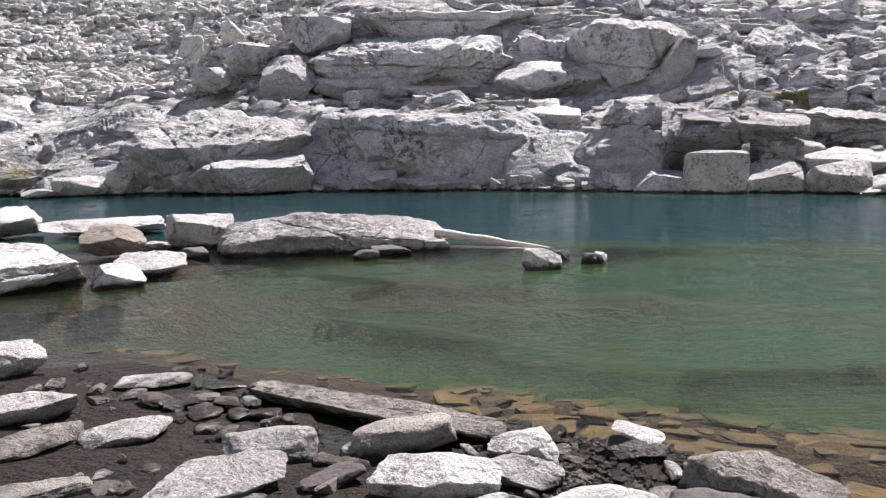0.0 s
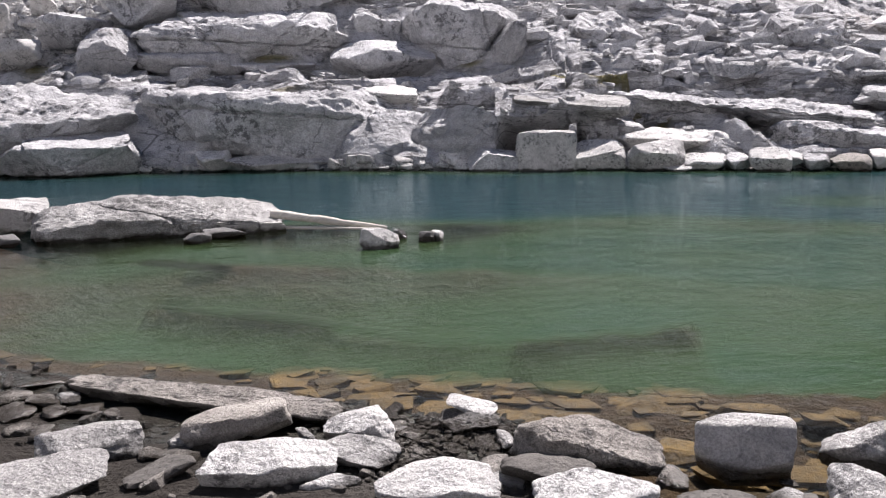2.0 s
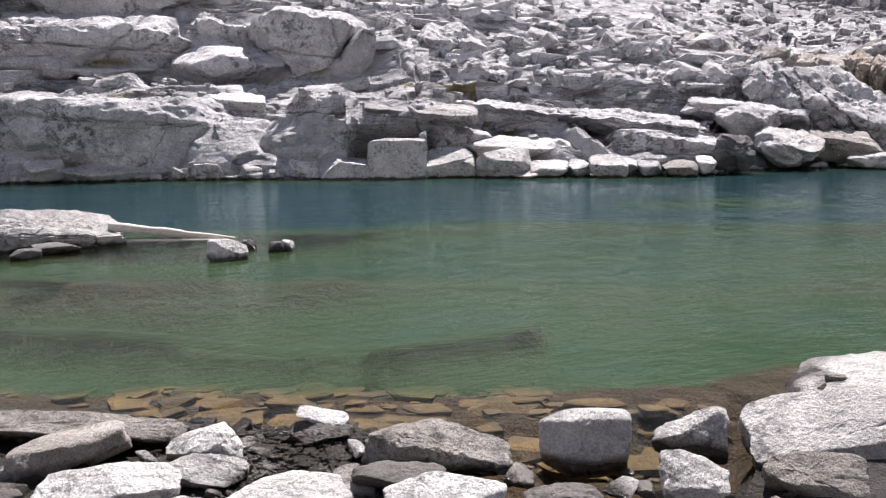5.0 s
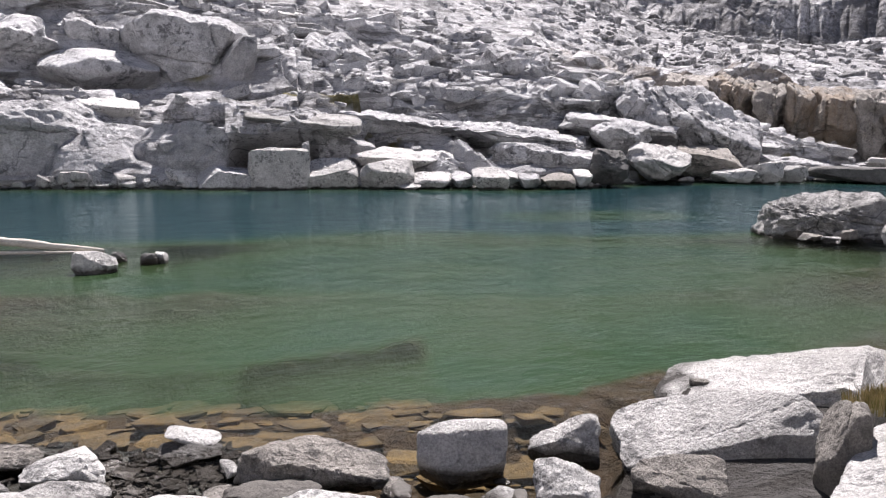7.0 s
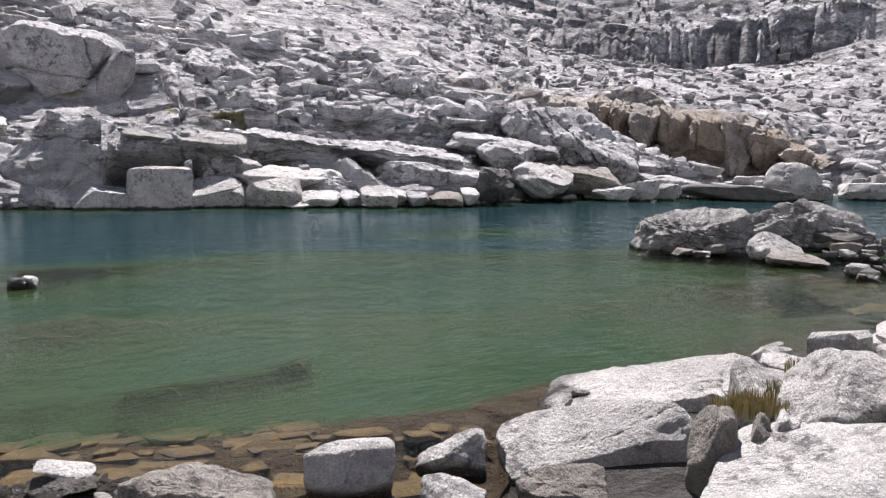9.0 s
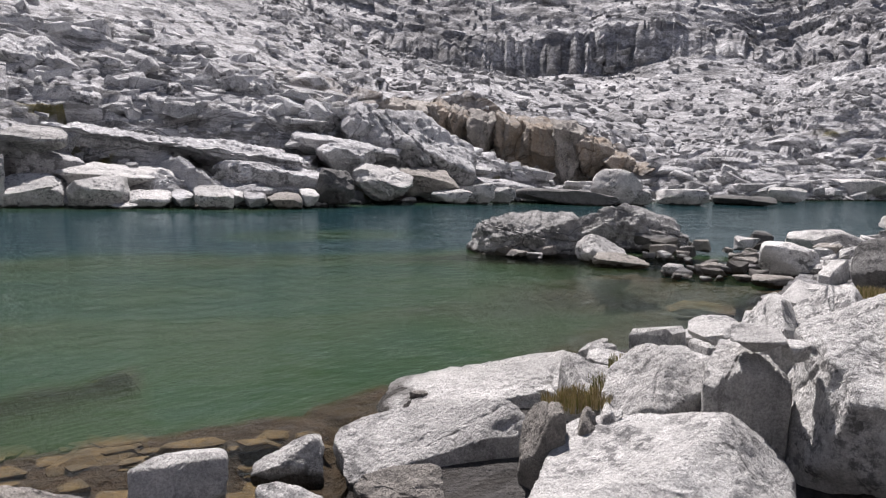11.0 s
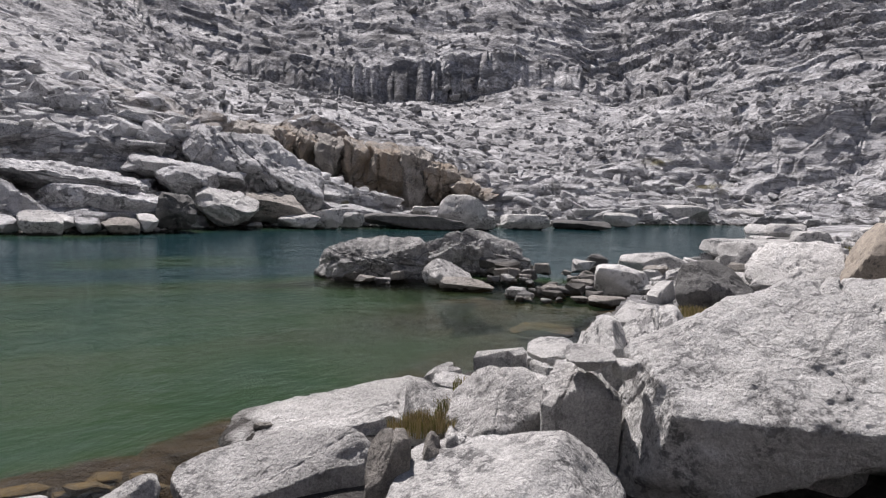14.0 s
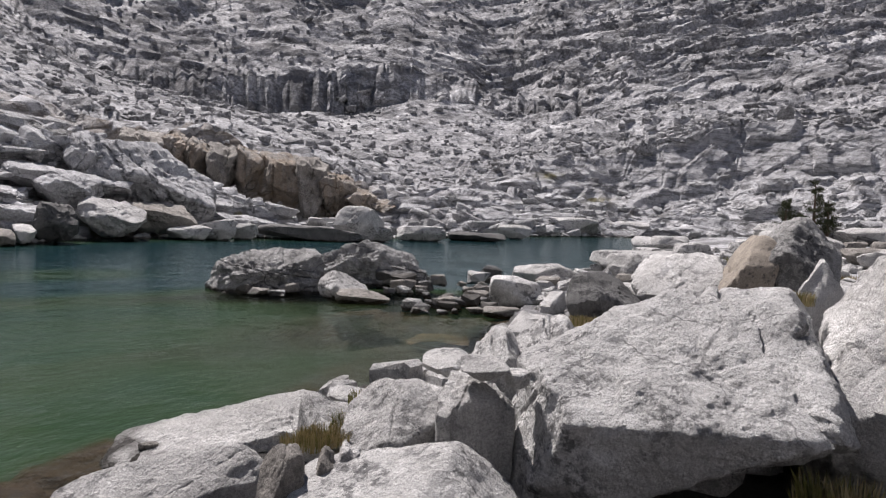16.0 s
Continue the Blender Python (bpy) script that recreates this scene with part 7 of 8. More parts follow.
boulder("buttress", (47.01, 42.14, 3.09), (2.55, 7.0, 3.46), -47.9, 838, GRANITE_RUST, "rust-streaked cliff buttress with upright joints", "", "", detail=5, cuts=3, rough=0.13, box=4.5, planes=((0.17, -0.35, 0.9, 0.8), (0.12, -1, 0.04, 0.8),), joints=((0.95, 0, -0.18, 0.04),), parent=CLIFF)
boulder("buttress", (47.81, 40.53, 2.75), (2.55, 7.0, 3.33), -49.5, 839, GRANITE_RUST, "tan-grey cliff buttress with dark joints", "", "", detail=5, cuts=3, rough=0.10, box=5.7, planes=((0.27, -0.35, 0.9, 0.8), (-0.34, -1, 0.04, 0.8),), joints=((0.95, 0, 0.08, -0.40),), parent=CLIFF)
boulder("buttress", (48.45, 38.58, 2.33), (2.81, 7.0, 3.62), -51.3, 840, GRANITE_WARM, "tan-grey cliff buttress with dark joints", "", "", detail=5, cuts=3, rough=0.13, box=4.4, planes=((0.09, -0.35, 0.9, 0.8), (0.14, -1, 0.04, 0.8),), joints=((0.95, 0, -0.02, 0.24),), parent=CLIFF)
boulder("buttress", (49.87, 37.38, 1.93), (2.45, 7.0, 3.82), -53.0, 841, GRANITE_RUST, "rust-streaked cliff buttress with upright joints", "", "", detail=5, cuts=3, rough=0.10, box=3.6, planes=((0.28, -0.35, 0.9, 0.8), (-0.29, -1, 0.04, 0.8),), joints=((0.95, 0, 0.14, -0.11),), parent=CLIFF)
boulder("buttress", (51.25, 35.66, 1.45), (3.42, 7.0, 3.94), -55.0, 842, GRANITE_RUST, "rust-streaked cliff buttress with upright joints", "", "", detail=5, cuts=3, rough=0.10, box=5.4, planes=((0.22, -0.35, 0.9, 0.8), (0.13, -1, 0.04, 0.8),), joints=((0.95, 0, -0.01, -0.22),), parent=CLIFF)
boulder("buttress", (52.68, 33.83, 0.95), (2.95, 7.0, 4.23), -57.1, 843, GRANITE_WARM, "rust-streaked cliff buttress with upright joints", "", "", detail=5, cuts=3, rough=0.13, box=4.1, planes=((0.15, -0.35, 0.9, 0.8), (0.21, -1, 0.04, 0.8),), joints=((0.95, 0, -0.05, 0.17),), parent=CLIFF)
boulder("buttress", (53.93, 32.16, 0.99), (2.83, 7.0, 2.99), -59.0, 844, GRANITE_RUST, "rust-streaked cliff buttress with upright joints", "", "", detail=5, cuts=3, rough=0.13, box=4.0, planes=((0.23, -0.35, 0.9, 0.8), (0.24, -1, 0.04, 0.8),), joints=((0.95, 0, -0.04, 0.04),), parent=CLIFF)
boulder("buttress", (54.32, 30.15, 1.05), (2.57, 7.0, 1.86), -60.8, 845, GRANITE_RUST, "tan-grey cliff buttress with dark joints", "", "", detail=5, cuts=3, rough=0.11, box=5.1, planes=((0.28, -0.35, 0.9, 0.8), (0.3, -1, 0.04, 0.8),), joints=((0.95, 0, -0.07, 0.39),), parent=CLIFF)
boulder("buttress", (55.08, 28.75, 1.08), (2.17, 7.0, 1.02), -62.3, 846, GRANITE_RUST, "tan-grey cliff buttress with dark joints", "", "", detail=5, cuts=3, rough=0.09, box=5.7, planes=((0.26, -0.35, 0.9, 0.8), (-0.25, -1, 0.04, 0.8),), joints=((0.95, 0, 0.01, -0.19),), parent=CLIFF)
boulder("slope_boulder", (-7.65, 41.62, 4.2), (2.82, 2.6, 2.31), 10.4, 847, GRANITE_LEDGE, "large split grey boulder on the bench", "boulder", "slope boulders", detail=5, cuts=3, rough=0.05, box=3.4, planes=((-0.55, -0.3, 0.78, 0.72), (0.6, -0.5, 0.6, 0.75),), joints=((0.75, 0, 0.65, 0.25),))
boulder("slope_boulder", (-9.52, 44.0, 5.78), (3.46, 3.0, 1.62), 12.2, 848, GRANITE_LEDGE, "flat-sided grey slab block below the talus", "boulder", "slope boulders", detail=5, cuts=2, rough=0.04, box=5, planes=((0.25, -0.3, 0.92, 0.75), (0, -1, -0.2, 0.8),))
boulder("slope_boulder", (-11.74, 42.42, 4.88), (1.97, 2.0, 1.14), 15.5, 849, GRANITE_WHITE, "pale broken block at the foot of the talus", "boulder", "slope boulders", detail=4, cuts=3, box=7)
boulder("slope_boulder", (-11.7, 47.39, 7.77), (1.32, 1.6, 1.28), 13.9, 850, GRANITE_WHITE, "bright white block on the talus", "boulder", "slope boulders", detail=4, cuts=3, box=7, planes=((0.7, -0.2, 0.7, 0.6),))
boulder("slope_boulder", (-13.36, 44.86, 6.61), (1.33, 1.6, 1.31), 16.6, 851, GRANITE_WHITE, "bright white boulder on the talus", "boulder", "slope boulders", detail=4, cuts=3, box=7)
boulder("shore_boulder", (-2.57, 34.51, 0.06), (1.39, 2.0, 0.81), 4.4, 852, GRANITE_WHITE, "low pale granite rock at the far shore", "boulder", "far shore boulders", detail=5, cuts=3, box=4, planes=((0, -0.5, 0.86, 0.7),))
boulder("shore_boulder", (0.12, 34.31, 0.0), (4.61, 1.8, 0.66), -0.1, 853, GRANITE_WHITE, "long thin pale ledge at the water line", "boulder", "far shore boulders", detail=5, cuts=2, rough=0.05, box=4, planes=((0.15, -0.5, 0.85, 0.5),))
boulder("shore_boulder", (6.87, 31.7, 0.1), (1.24, 1.2, 0.67), -12.1, 854, GRANITE_WHITE, "small pale block at the far shore", "boulder", "far shore boulders", detail=4, cuts=2, box=5)
boulder("shore_boulder", (8.47, 30.28, -0.03), (2.77, 1.6, 0.92), -15.5, 855, GRANITE_LEDGE, "triangular granite block fallen at the far shore", "boulder", "far shore boulders", detail=5, cuts=0, rough=0.03, box=6, planes=((0.36, -0.15, 0.92, 0.35), (-0.85, -0.2, 0.48, 0.72), (0, -1, 0.05, 0.8),))
boulder("shore_boulder", (9.82, 29.13, 0.03), (2.27, 0.6, 1.5), -18.5, 856, GRANITE, "upright square granite slab before a dark recess", "boulder", "far shore boulders", detail=5, cuts=-4, rough=0.015, box=12, planes=((0.02, -0.1, 1, 0.96),))
boulder("shore_boulder", (10.88, 29.19, -0.02), (0.32, 0.4, 1.78), -20.3, 857, GRANITE_LEDGE, "thin upright stone splinter beside the slab", "boulder", "far shore boulders", detail=4, cuts=0, box=6)
boulder("shore_boulder", (11.65, 29.1, -0.08), (2.45, 1.8, 1.2), -21.7, 858, GRANITE_WHITE, "pale slabby boulder at the far shore", "boulder", "far shore boulders", detail=5, cuts=2, rough=0.05, box=5, planes=((-0.35, -0.5, 0.8, 0.55), (0, -1, -0.2, 0.8),), joints=((-0.4, 0, 0.9, 0.0),))
boulder("shore_boulder", (13.6, 27.7, -0.07), (2.11, 1.6, 1.18), -26.0, 859, GRANITE, "light boulder with a dark underside", "boulder", "far shore boulders", detail=5, cuts=4, rough=0.06, box=3.4, planes=((0.2, -0.5, 0.84, 0.7), (0.2, -0.9, -0.5, 0.6),))
boulder("shore_boulder", (15.11, 26.97, -0.06), (1.49, 1.3, 0.68), -29.1, 860, GRANITE_WHITE, "pale flat-topped block at the water line", "boulder", "far shore boulders", detail=4, cuts=4, rough=0.05, box=5, planes=((0.1, -0.45, 0.88, 0.66),))
boulder("shore_boulder", (16.12, 26.5, -0.03), (0.86, 1.3, 0.68), -31.2, 861, GRANITE_LEDGE, "small square block at the water line", "boulder", "far shore boulders", detail=4, cuts=4, rough=0.05, box=5, planes=((-0.1, -0.45, 0.88, 0.66),))
boulder("shore_boulder", (16.86, 25.68, -0.05), (1.44, 1.3, 0.87), -33.1, 862, GRANITE_WHITE, "pale angular rock at the water line", "boulder", "far shore boulders", detail=4, cuts=4, rough=0.05, box=5, planes=((0.1, -0.45, 0.88, 0.66),))
boulder("shore_boulder", (17.84, 26.23, 0.13), (1.27, 1.3, 0.52), -34.1, 863, GRANITE_WHITE, "low broken slab among the shore rocks", "boulder", "far shore boulders", detail=4, cuts=4, rough=0.05, box=5, planes=((-0.1, -0.45, 0.88, 0.66),))
boulder("shore_boulder", (18.31, 25.17, 0.05), (0.91, 1.3, 0.55), -35.9, 864, GRANITE_LEDGE, "rounded grey rock at the water line", "boulder", "far shore boulders", detail=4, cuts=4, rough=0.05, box=5, planes=((0.1, -0.45, 0.88, 0.66),))
boulder("shore_boulder", (19.28, 24.68, 0.0), (1.33, 1.3, 0.59), -37.8, 865, GRANITE_WARM, "dark rounded rock at the water line", "boulder", "far shore boulders", detail=4, cuts=4, rough=0.05, box=5, planes=((-0.1, -0.45, 0.88, 0.66),))
boulder("shore_boulder", (20.38, 24.58, 0.09), (0.79, 1.3, 0.63), -39.5, 866, GRANITE_WHITE, "small pointed stone on the shore", "boulder", "far shore boulders", detail=4, cuts=4, rough=0.05, box=5, planes=((0.1, -0.45, 0.88, 0.66),))
boulder("shore_boulder", (14.08, 27.06, -0.11), (1.03, 1.3, 0.34), -27.3, 867, GRANITE_WHITE, "low flat stone at the water line", "boulder", "far shore boulders", detail=4, cuts=4, rough=0.05, box=5, planes=((-0.1, -0.45, 0.88, 0.66),))

# ---- loose stone fields ----
def on_slope(count, segments, az_low, az_high, seed, r_most=900.0):
    """Random places on the slope sheet."""
    rng = np.random.default_rng(seed)
    rows = np.flatnonzero(np.isin(SEG, segments))
    cols = np.flatnonzero((AZS > az_low) & (AZS < az_high))
    p = SLOPE[rng.choice(rows, count * 3), rng.choice(cols, count * 3)]
    p = p[np.hypot(p[:, 0], p[:, 1]) < r_most]
    return p[:count]


def sizes_of(count, low, high, seed, power=2.5):
    return low + (high - low) * np.random.default_rng(seed).random(count) ** power


P = on_slope(6500, (4, 5, 6, 7), -34, -9, 1)
scatter("talus", "grey talus of broken granite boulders on the slope", P, sizes_of(len(P), 0.14, 0.75, 2, 3.5), GRANITE_WHITE, 3, "talus", 0.65)
P = on_slope(420, (2, 3), -34, 30, 4)
scatter("rubble", "pale granite rubble lying on the benches", P, sizes_of(len(P), 0.1, 0.6, 5, 3), GRANITE_FAR, 6, "rubble", 0.55)
P = on_slope(420, (2, 3, 4, 5, 6), 20, 56, 7)
scatter("rubble", "grey broken granite blocks on the ledges", P, sizes_of(len(P), 0.12, 0.8, 8, 3), GRANITE_FAR, 9, "rubble", 0.5)
P = on_slope(110, (3, 5, 6), -9, 46, 50)
scatter("ledge_slabs", "bedded pale granite slabs stepping up the slope", P, sizes_of(len(P), 0.35, 1.7, 51, 1.8), GRANITE_FAR, 52, "slabs", 0.42, (1.6, 1.0), 0.35, 0.07, 0.14, 0.6)
P = on_slope(70, (1, 2, 3, 4, 5, 6), 36, 66, 53)
scatter("ledge_slabs", "pale granite slabs lying on the lower slope", P, sizes_of(len(P), 0.4, 1.8, 54, 2.5), GRANITE_FAR, 55, "slabs", 0.42, (1.6, 0.9), 0.4, 0.10, 0.15, 0.6)
P = on_slope(250, (4, 5, 6), -34, -8, 56)
scatter("ledge_slabs", "grey granite slabs at the edge of the talus", P, sizes_of(len(P), 0.3, 1.2, 57, 3), GRANITE_FAR, 58, "slabs", 0.4, (1.3, 0.9), 0.6, 0.0, 0.2, 0.4)
P = on_slope(1500, (5, 6, 7, 8, 9, 10), 12, 56, 63, 140.0)
scatter("ridge_blocks", "grey weathered blocks strewn over the ridge", P, sizes_of(len(P), 0.25, 1.4, 64, 3), GRANITE_LEDGE, 65, "blocks", 0.7, (1.2, 0.9), 0.8, 0.05, 0.28, 0.62)
P = on_slope(260, (10, 11, 12, 13), 38, 99, 59)
scatter("mountain_slabs", "grey bedded rock blocks on the far mountainside", P, sizes_of(len(P), 0.5, 2.6, 60, 2.5), GRANITE_PEAK, 61, "slabs", 0.5, (1.3, 0.9), 0.6, 0.06, 0.3, 0.6)
P = on_slope(700, (0,), -34, 99, 10)
scatter("shore_stones", "small pale stones along the far water line", P, sizes_of(len(P), 0.12, 0.7, 11), GRANITE, 12, "stones", 0.55)
P = on_slope(1100, (1, 2, 3, 4, 5, 6, 7, 8), 56, 99, 13)
scatter("valley_stones", "pale boulders and stones on the valley floor", P, sizes_of(len(P), 0.2, 1.3, 14, 3), GRANITE_FAR, 15, "stones", 0.5)
P = on_slope(7000, (10, 11, 13), 36, 99, 16)
scatter("scree", "grey scree and boulders on the far mountainside", P, sizes_of(len(P), 0.25, 1.3, 17, 3), GRANITE_PEAK, 18, "scree", 0.6)


def seat(x, y):
    """Height of the bank or lake bed at a place."""
    az, r = np.degrees(np.arctan2(x, y)), np.hypot(x, y)
    return basin(np.atleast_1d(x), np.atleast_1d(y), np.atleast_1d(az), np.atleast_1d(r))


def bank_field(count, az_low, az_high, r_low, r_high, seed, inside=True):
    rng = np.random.default_rng(seed)
    az = rng.uniform(az_low, az_high, count)
    r = r_low + (r_high - r_low) * rng.random(count)
    x, y = r * np.sin(np.radians(az)), r * np.cos(np.radians(az))
    return np.stack([x, y, seat(x, y)], 1)


P = bank_field(600, -34, 50, 4.2, 8.2, 20)
P = P[(P[:, 2] > -0.12)]
scatter("pebbles", "small grey and brown pebbles on the muddy bank", P, sizes_of(len(P), 0.025, 0.17, 21, 3), GRANITE_WARM, 22, "pebbles", 0.55)
P = np.stack([np.random.default_rng(23).normal(0.98, 0.42, 900), np.random.default_rng(24).normal(4.95, 0.32, 900), np.zeros(900)], 1)
P[:, 2] = seat(P[:, 0], P[:, 1])
scatter("gravel", "pale coarse gravel between the bank rocks", P, sizes_of(900, 0.015, 0.08, 25, 2), GRANITE_WARM, 26, "gravel", 0.6)
P = bank_field(900, 60, 99, 6.0, 40, 27)
P = P[P[:, 2] > -0.05]
scatter("bank_stones", "pale loose stones between the bank boulders", P, sizes_of(len(P), 0.06, 0.7, 28, 2.5), GRANITE, 29, "stones", 0.6)

# boulders of the stony bank behind the great boulder
field = np.random.default_rng(30)
for n in range(70):
    az = field.uniform(79, 99)
    r = field.uniform(13, 58)
    az = max(az, 78 + 30 / r) if r < 60 else az
    w = field.uniform(0.5, 1.9) * (0.8 + r / 70)
    x, y = r * math.sin(radians(az)), r * math.cos(radians(az))
    boulder("boulder", (x, y, float(seat(x, y)[0])), (w, w * field.uniform(0.6, 0.9), w * field.uniform(0.28, 0.5)), -az + field.uniform(-40, 40), 400 + n,
            (GRANITE, GRANITE_WHITE, GRANITE_WARM, GRANITE_DARK)[(0, 1, 0, 2, 0, 3)[n % 6]],
            ("pale granite boulder on the stony bank", "white granite boulder on the stony bank", "pale granite boulder on the stony bank",
             "tan-grey granite boulder on the stony bank", "pale granite boulder on the stony bank", "dark lichen boulder on the stony bank")[n % 6],
            "boulder", "stony bank boulders", detail=4, box=5, cuts=5)

# ---- under the water ----
lake_rng = np.random.default_rng(31)


def sunken(count, az_low, az_high, low, high, small, large, mat, label, group):
    for n in range(count):
        az = lake_rng.uniform(az_low, az_high)
        r = float(near_shore(az)) + lake_rng.uniform(low, high)
        w = small + (large - small) * lake_rng.random() ** 2
        if 24 < az < 46 and r < 5.3:                  # the dark pool between the bank rocks
            continue
        x, y = r * math.sin(radians(az)), r * math.cos(radians(az))
        z = float(seat(x, y)[0])
        h = min(w * lake_rng.uniform(0.08, 0.24), max(0.03, -z - 0.02))
        boulder("sunken_stone", (x, y, z), (w, w * lake_rng.uniform(0.5, 0.8), h), -az + lake_rng.uniform(-25, 25), 600 + n + int(az_low), mat, label,
                "stone", group, detail=3)


sunken(280, 0, 42, 0.5, 3.0, 0.09, 0.5, GRANITE_LAKE, "flat orange-brown stone under clear shallow water", "sunken stones")
sunken(26, -24, -2, 0.9, 3.0, 0.15, 0.5, GRANITE_LAKE, "flat brown stone under clear shallow water", "sunken stones")
sunken(34, 58, 72, 0.4, 3.4, 0.25, 0.9, GRANITE_DEEP, "dark flat stone under the inlet water", "inlet stones")
boulder("sunken_slab", (2.95, 5.75, -0.42), (0.75, 0.45, 0.24), -22, 701, GRANITE_LAKE, "large flat tan slab under clear shallow water", "stone", "sunken stones", detail=4, box=4)
boulder("sunken_slab", (12.6, 5.3, -0.30), (1.1, 0.7, 0.2), -66, 702, GRANITE_LAKE, "tan slab under the inlet water", "stone", "inlet stones", detail=4, box=3)


def on_bed(points, lift=0.03):
    return [(x, y, float(seat(x, y)[0]) + lift) for x, y in points]


def limb(name, points, radii, mat, label, category, group="", sides=10, seed=0):
    """A tapered, knotty wooden stem along a line of points."""
    pts = np.array(points, float)
    t = np.linspace(0, len(pts) - 1, 14 * (len(pts) - 1) + 1)
    line = np.stack([np.interp(t, range(len(pts)), pts[:, k]) for k in range(3)], 1)
    rad = np.interp(t, range(len(radii)), radii)
    tang = np.gradient(line, axis=0)
    tang /= np.linalg.norm(tang, axis=1, keepdims=True)
    side = np.cross(tang, (0, 0, 1.0))
    side /= np.linalg.norm(side, axis=1, keepdims=True) + 1e-9
    up = np.cross(side, tang)
    a = np.linspace(0, 2 * np.pi, sides, endpoint=False)
    ring = side[:, None] * np.cos(a)[None, :, None] + up[:, None] * np.sin(a)[None, :, None]
    xyz = line[:, None] + ring * rad[:, None, None]
    bump = fractal(xyz.reshape(-1, 3) * 5, 3, seed).reshape(xyz.shape[:2])
    xyz = line[:, None] + ring * (rad[:, None] * (1 + 0.18 * bump))[:, :, None]
    ob = grid_object(name, xyz, mat, True, True)
    return tagged(ob, label, category, group)


def wood(name, light, dark):
    m, n, l = material(name)
    pos = n.new("ShaderNodeNewGeometry").outputs["Position"]
    grain = span(n, l, noise_node(n, l, pos, 14, 6, 0.7, (0.3, 2.0, 2.0)), 0.35, 0.65)
    l.new(blend(n, l, grain, dark, light), n["Principled BSDF"].inputs["Base Color"])
    n["Principled BSDF"].inputs["Roughness"].default_value = 0.8
    relief(n, l, pos, n["Principled BSDF"], ((25, 1.0),), 0.5, 0.01)
    return m


DRIFT = wood("bleached_wood", (0.60, 0.57, 0.52), (0.36, 0.33, 0.29))
SUNK = wood("sunken_wood", (0.012, 0.014, 0.009), (0.006, 0.007, 0.005))
BARK = wood("pine_bark", (0.16, 0.12, 0.09), (0.07, 0.05, 0.04))
limb("driftwood_log", [(-0.15, 15.8, 0.30), (0.9, 15.45, 0.17), (1.98, 15.1, 0.03)], (0.085, 0.07, 0.035), DRIFT, "long bleached driftwood log resting on the islet rocks", "log", seed=1)
limb("driftwood_branch", [(0.1, 15.6, 0.05), (1.0, 15.3, 0.04), (1.85, 15.03, 0.02)], (0.03, 0.03, 0.018), DRIFT, "thin pale driftwood branch lying in the shallows", "branch", seed=2)
limb("sunken_log", on_bed([(-1.8, 12.55), (-0.5, 11.75), (0.55, 10.92), (2.0, 10.35), (3.5, 9.95)], 0.06), (0.02, 0.08, 0.07, 0.07, 0.015), SUNK, "long dark log lying on the lake bed", "log", "sunken logs", seed=3)
limb("sunken_log", on_bed([(2.92, 9.28), (4.1, 9.3), (5.2, 9.37)], 0.03), (0.012, 0.11, 0.012), SUNK, "short dark log beside the long sunken one", "log", "sunken logs", seed=4)
limb("sunken_log", on_bed([(8.10, 8.56), (8.65, 8.24), (9.13, 7.84)]), (0.05, 0.12, 0.07), SUNK, "dark sunken branch near the bank slab", "log", "sunken logs", seed=5)


# ---- plants ----
def leaf_material(name, light, dark):
    m, n, l = material(name)
    pos = n.new("ShaderNodeNewGeometry").outputs["Position"]
    l.new(blend(n, l, span(n, l, noise_node(n, l, pos, 9, 4), 0.35, 0.65), dark, light), n["Principled BSDF"].inputs["Base Color"])
    n["Principled BSDF"].inputs["Roughness"].default_value = 0.7
    return m


GRASS = leaf_material("green_grass", (0.24, 0.22, 0.07), (0.11, 0.12, 0.04))
STRAW = leaf_material("dry_grass", (0.42, 0.35, 0.2), (0.24, 0.19, 0.1))
NEEDLE = leaf_material("pine_needles", (0.07, 0.075, 0.035), (0.03, 0.04, 0.02))


def blades(count, spread, height, seed, width=0.006, lean=0.5):
    rng = np.random.default_rng(seed)
    vs, fs = [], []
    for n in range(count):
        a, q = rng.uniform(0, 6.28), spread * math.sqrt(rng.random())
        x, y = q * math.cos(a), q * math.sin(a)
        h = height * rng.uniform(0.45, 1.0)
        b = rng.uniform(0, 6.28)
        dx, dy = math.cos(b), math.sin(b)
        out = lean * h * rng.uniform(0.2, 1.0)
        ox, oy = (math.cos(a) * 0.7 + dx * 0.5) * out, (math.sin(a) * 0.7 + dy * 0.5) * out
        w = width * rng.uniform(0.6, 1.3)
        k = len(vs)
        vs += [(x - dy * w, y + dx * w, -0.03), (x + dy * w, y - dx * w, -0.03),
               (x + ox * 0.4 - dy * w * 0.8, y + oy * 0.4 + dx * w * 0.8, h * 0.6), (x + ox * 0.4 + dy * w * 0.8, y + oy * 0.4 - dx * w * 0.8, h * 0.6), (x + ox, y + oy, h)]
        fs += [(k, k + 1, k + 3, k + 2), (k + 2, k + 3, k + 4)]
    return vs, fs


def tuft(at, count, spread, height, seed, mat, label, width=0.006):
    """A grass tuft, mostly of one colour with blades of the other between."""
    me = bpy.data.meshes.new("grass_tuft")
    vs, fs = blades(count, spread, height, seed, width)
    me.from_pydata(vs, [], fs)
    me.materials.append(mat)
    me.materials.append(GRASS if mat is STRAW else STRAW)
    me.polygons.foreach_set("material_index", (np.arange(len(fs)) // 2 % 4 == 0).astype(np.int32))
    ob = new("grass_tuft", me)
    ob.location = at
    return tagged(ob, label, "grass", "grass tufts", "stuff")


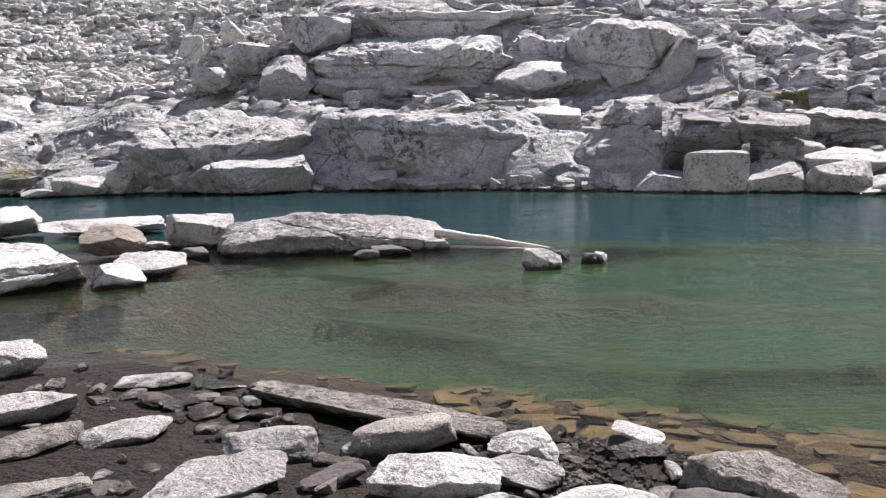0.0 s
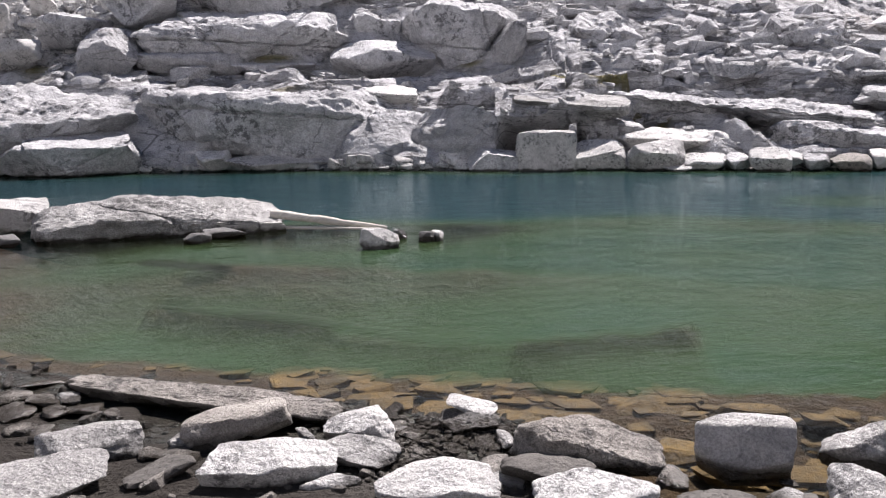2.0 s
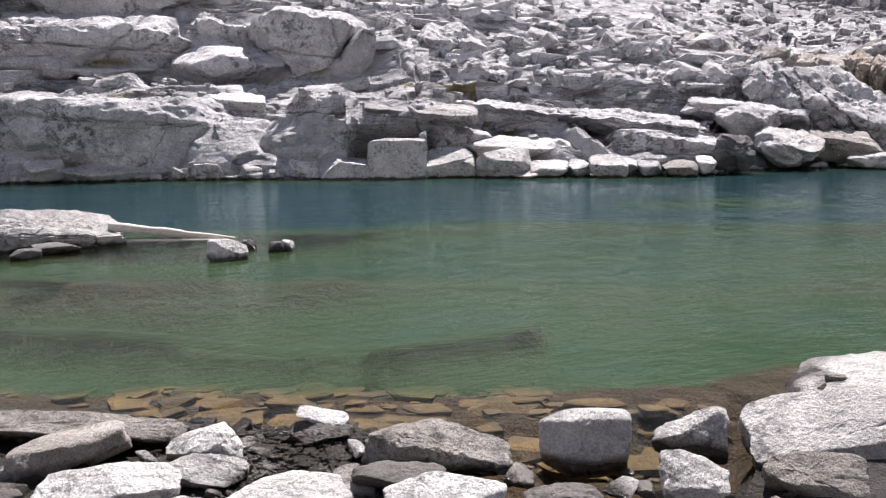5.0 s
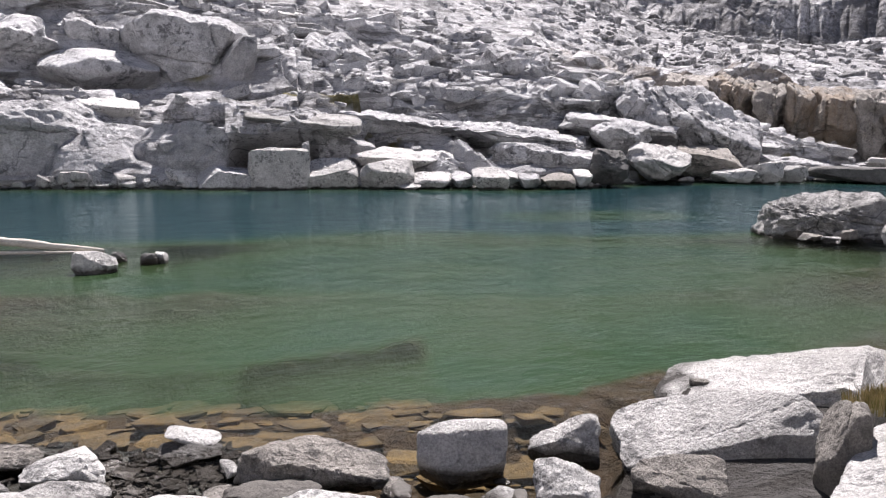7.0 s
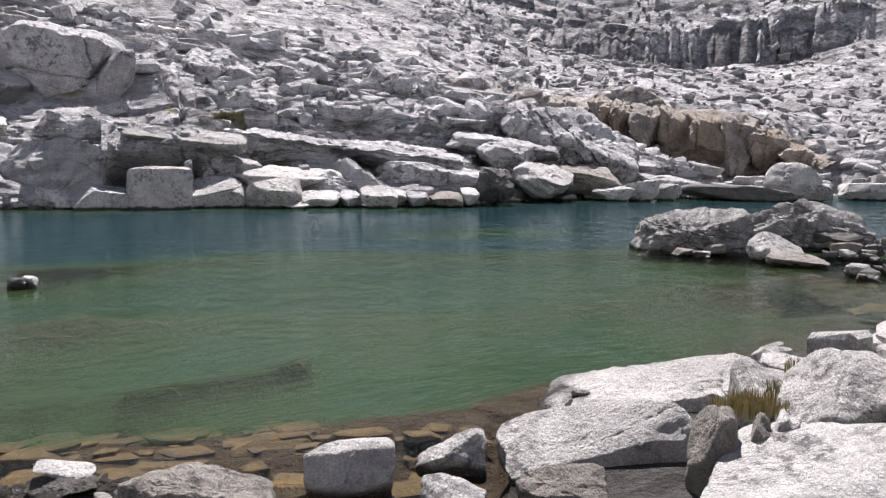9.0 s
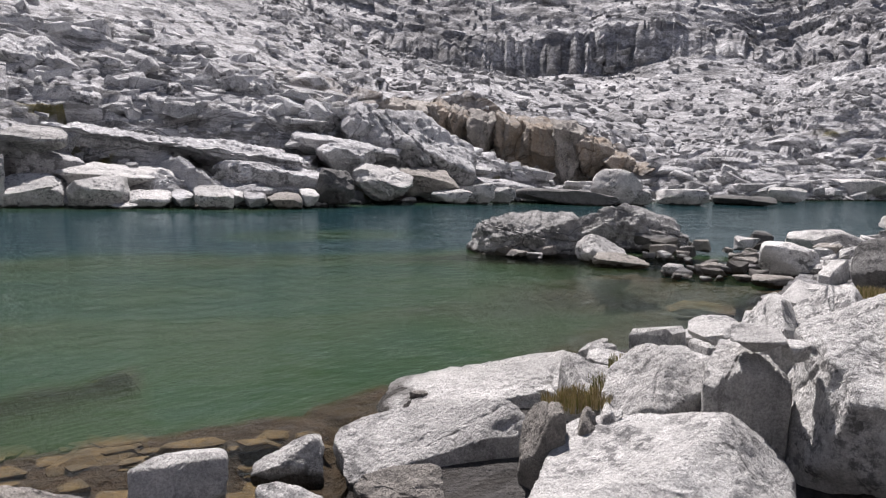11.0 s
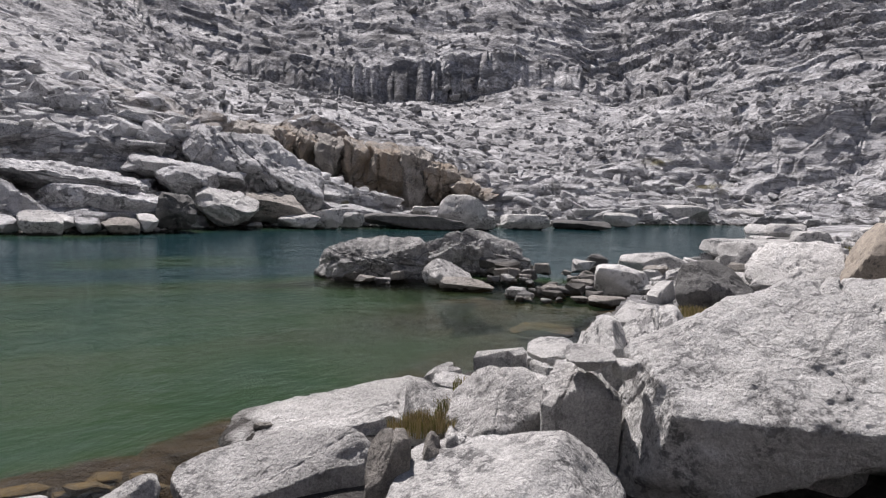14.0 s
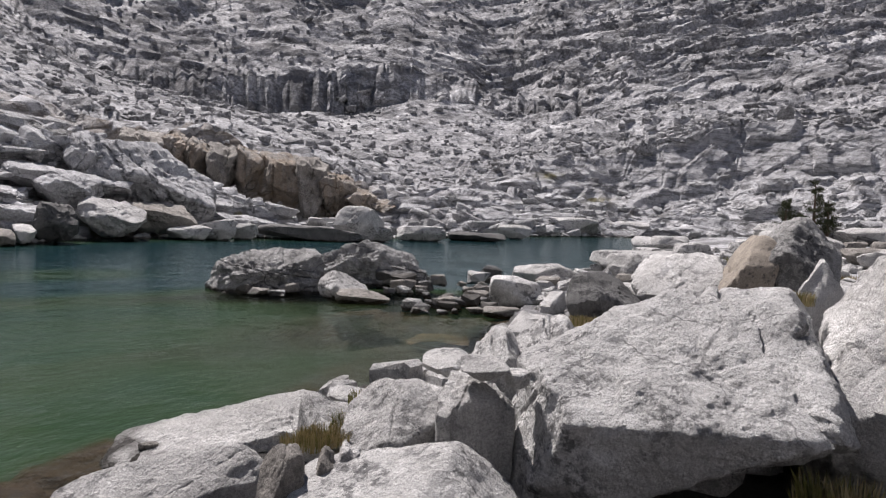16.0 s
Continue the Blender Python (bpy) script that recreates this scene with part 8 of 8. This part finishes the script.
tuft((5.45, 2.88, 0.45), 420, 0.16, 0.085, 1, GRASS, "green shrubby grass behind the long slab", 0.003)
tuft((5.90, 2.88, 0.52), 500, 0.24, 0.09, 2, GRASS, "low green grass on the ledge beside the rounded boulder", 0.003)
tuft((5.11, 2.87, 0.43), 800, 0.2, 0.075, 3, STRAW, "dry straw-coloured grass between the slabs", 0.003)
tuft((4.94, 2.95, 0.41), 400, 0.16, 0.08, 4, STRAW, "short dry grass in a joint of the slab", 0.003)
tuft((8.30, 1.83, 0.96), 400, 0.14, 0.09, 5, STRAW, "dry golden grass tuft on top of the ledge", 0.003)
tuft((7.43, -0.14, 1.44), 300, 0.12, 0.10, 6, STRAW, "dry golden grass in the cleft of the boulders", 0.003)
tuft((5.62, -0.32, 0.33), 300, 0.16, 0.27, 7, GRASS, "tall yellow-green grass in the shade below the boulder", 0.005)
tuft((5.51, -0.51, 0.37), 260, 0.15, 0.26, 8, STRAW, "yellow grass clump in the shaded hollow", 0.005)
tuft((7.15, 0.97, 0.79), 160, 0.16, 0.1, 9, STRAW, "short dry grass on the broken ledge", 0.003)
for n in range(16):
    az, r = field.uniform(84, 98), field.uniform(18, 46)
    x, y = r * math.sin(radians(az)), r * math.cos(radians(az))
    tuft((x, y, float(seat(x, y)[0])), 160, 0.7, 0.22, 20 + n, STRAW if n % 2 else GRASS, ("patch of dry meadow grass", "patch of short green meadow grass")[(n + 1) % 2] + " on the stony bank", 0.015)


def pine(at, height, seed, label):
    rng = np.random.default_rng(seed)
    root = new("pine_tree")
    root.location = at
    tagged(root, label, "tree", "small pines")
    trunk = limb("trunk", [(0, 0, -0.2), (0.03, 0.02, height * 0.5), (0.0, 0.05, height * 0.97)], (0.09, 0.06, 0.015), BARK, "", "", seed=seed)
    trunk.parent = root
    vs, fs = [], []
    for n in range(46):
        z = height * rng.uniform(0.06, 0.97)
        a = rng.uniform(0, 6.28)
        length = (height * 0.30 * (1 - z / height) + 0.16) * rng.uniform(0.6, 1.25)
        tip = np.array([math.cos(a) * length, math.sin(a) * length, z + length * rng.uniform(-0.05, 0.45)])
        if n % 4 == 0:
            br = limb("branch", [(0, 0, z), (tip[0] * 0.5, tip[1] * 0.5, (z + tip[2]) / 2), tuple(tip)], (0.025, 0.016, 0.006), BARK, "", "", "", 5, seed + n)
            br.parent = root
        base = np.array([0, 0, z])
        for k in range(58):
            c = base + (tip - base) * rng.uniform(0.3, 1.05) + rng.normal(0, 0.05, 3)
            d = rng.normal(size=3)
            d[2] = abs(d[2]) + 0.3
            d = d / np.linalg.norm(d) * rng.uniform(0.07, 0.16)
            w = np.cross(d, rng.normal(size=3))
            w = w / (np.linalg.norm(w) + 1e-9) * 0.018
            i = len(vs)
            vs += [tuple(c - w), tuple(c + w), tuple(c + d)]
            fs.append((i, i + 1, i + 2))
    me = bpy.data.meshes.new("crown")
    me.from_pydata(vs, [], fs)
    me.materials.append(NEEDLE)
    crown = new("crown", me)
    crown.parent = root
    return root


pine((45.0, 0.35, 1.1), 1.9, 41, "small ragged dark green pine behind the bank boulders")
pine((45.2, -0.95, 1.1), 3.0, 42, "slender dark green pine with an uneven crown")
pine((45.4, -1.6, 1.1), 1.8, 43, "low bushy dark pine beside the slender one")
pine((44.6, -0.25, 1.0), 1.3, 44, "low dwarf pine shrub among stones")
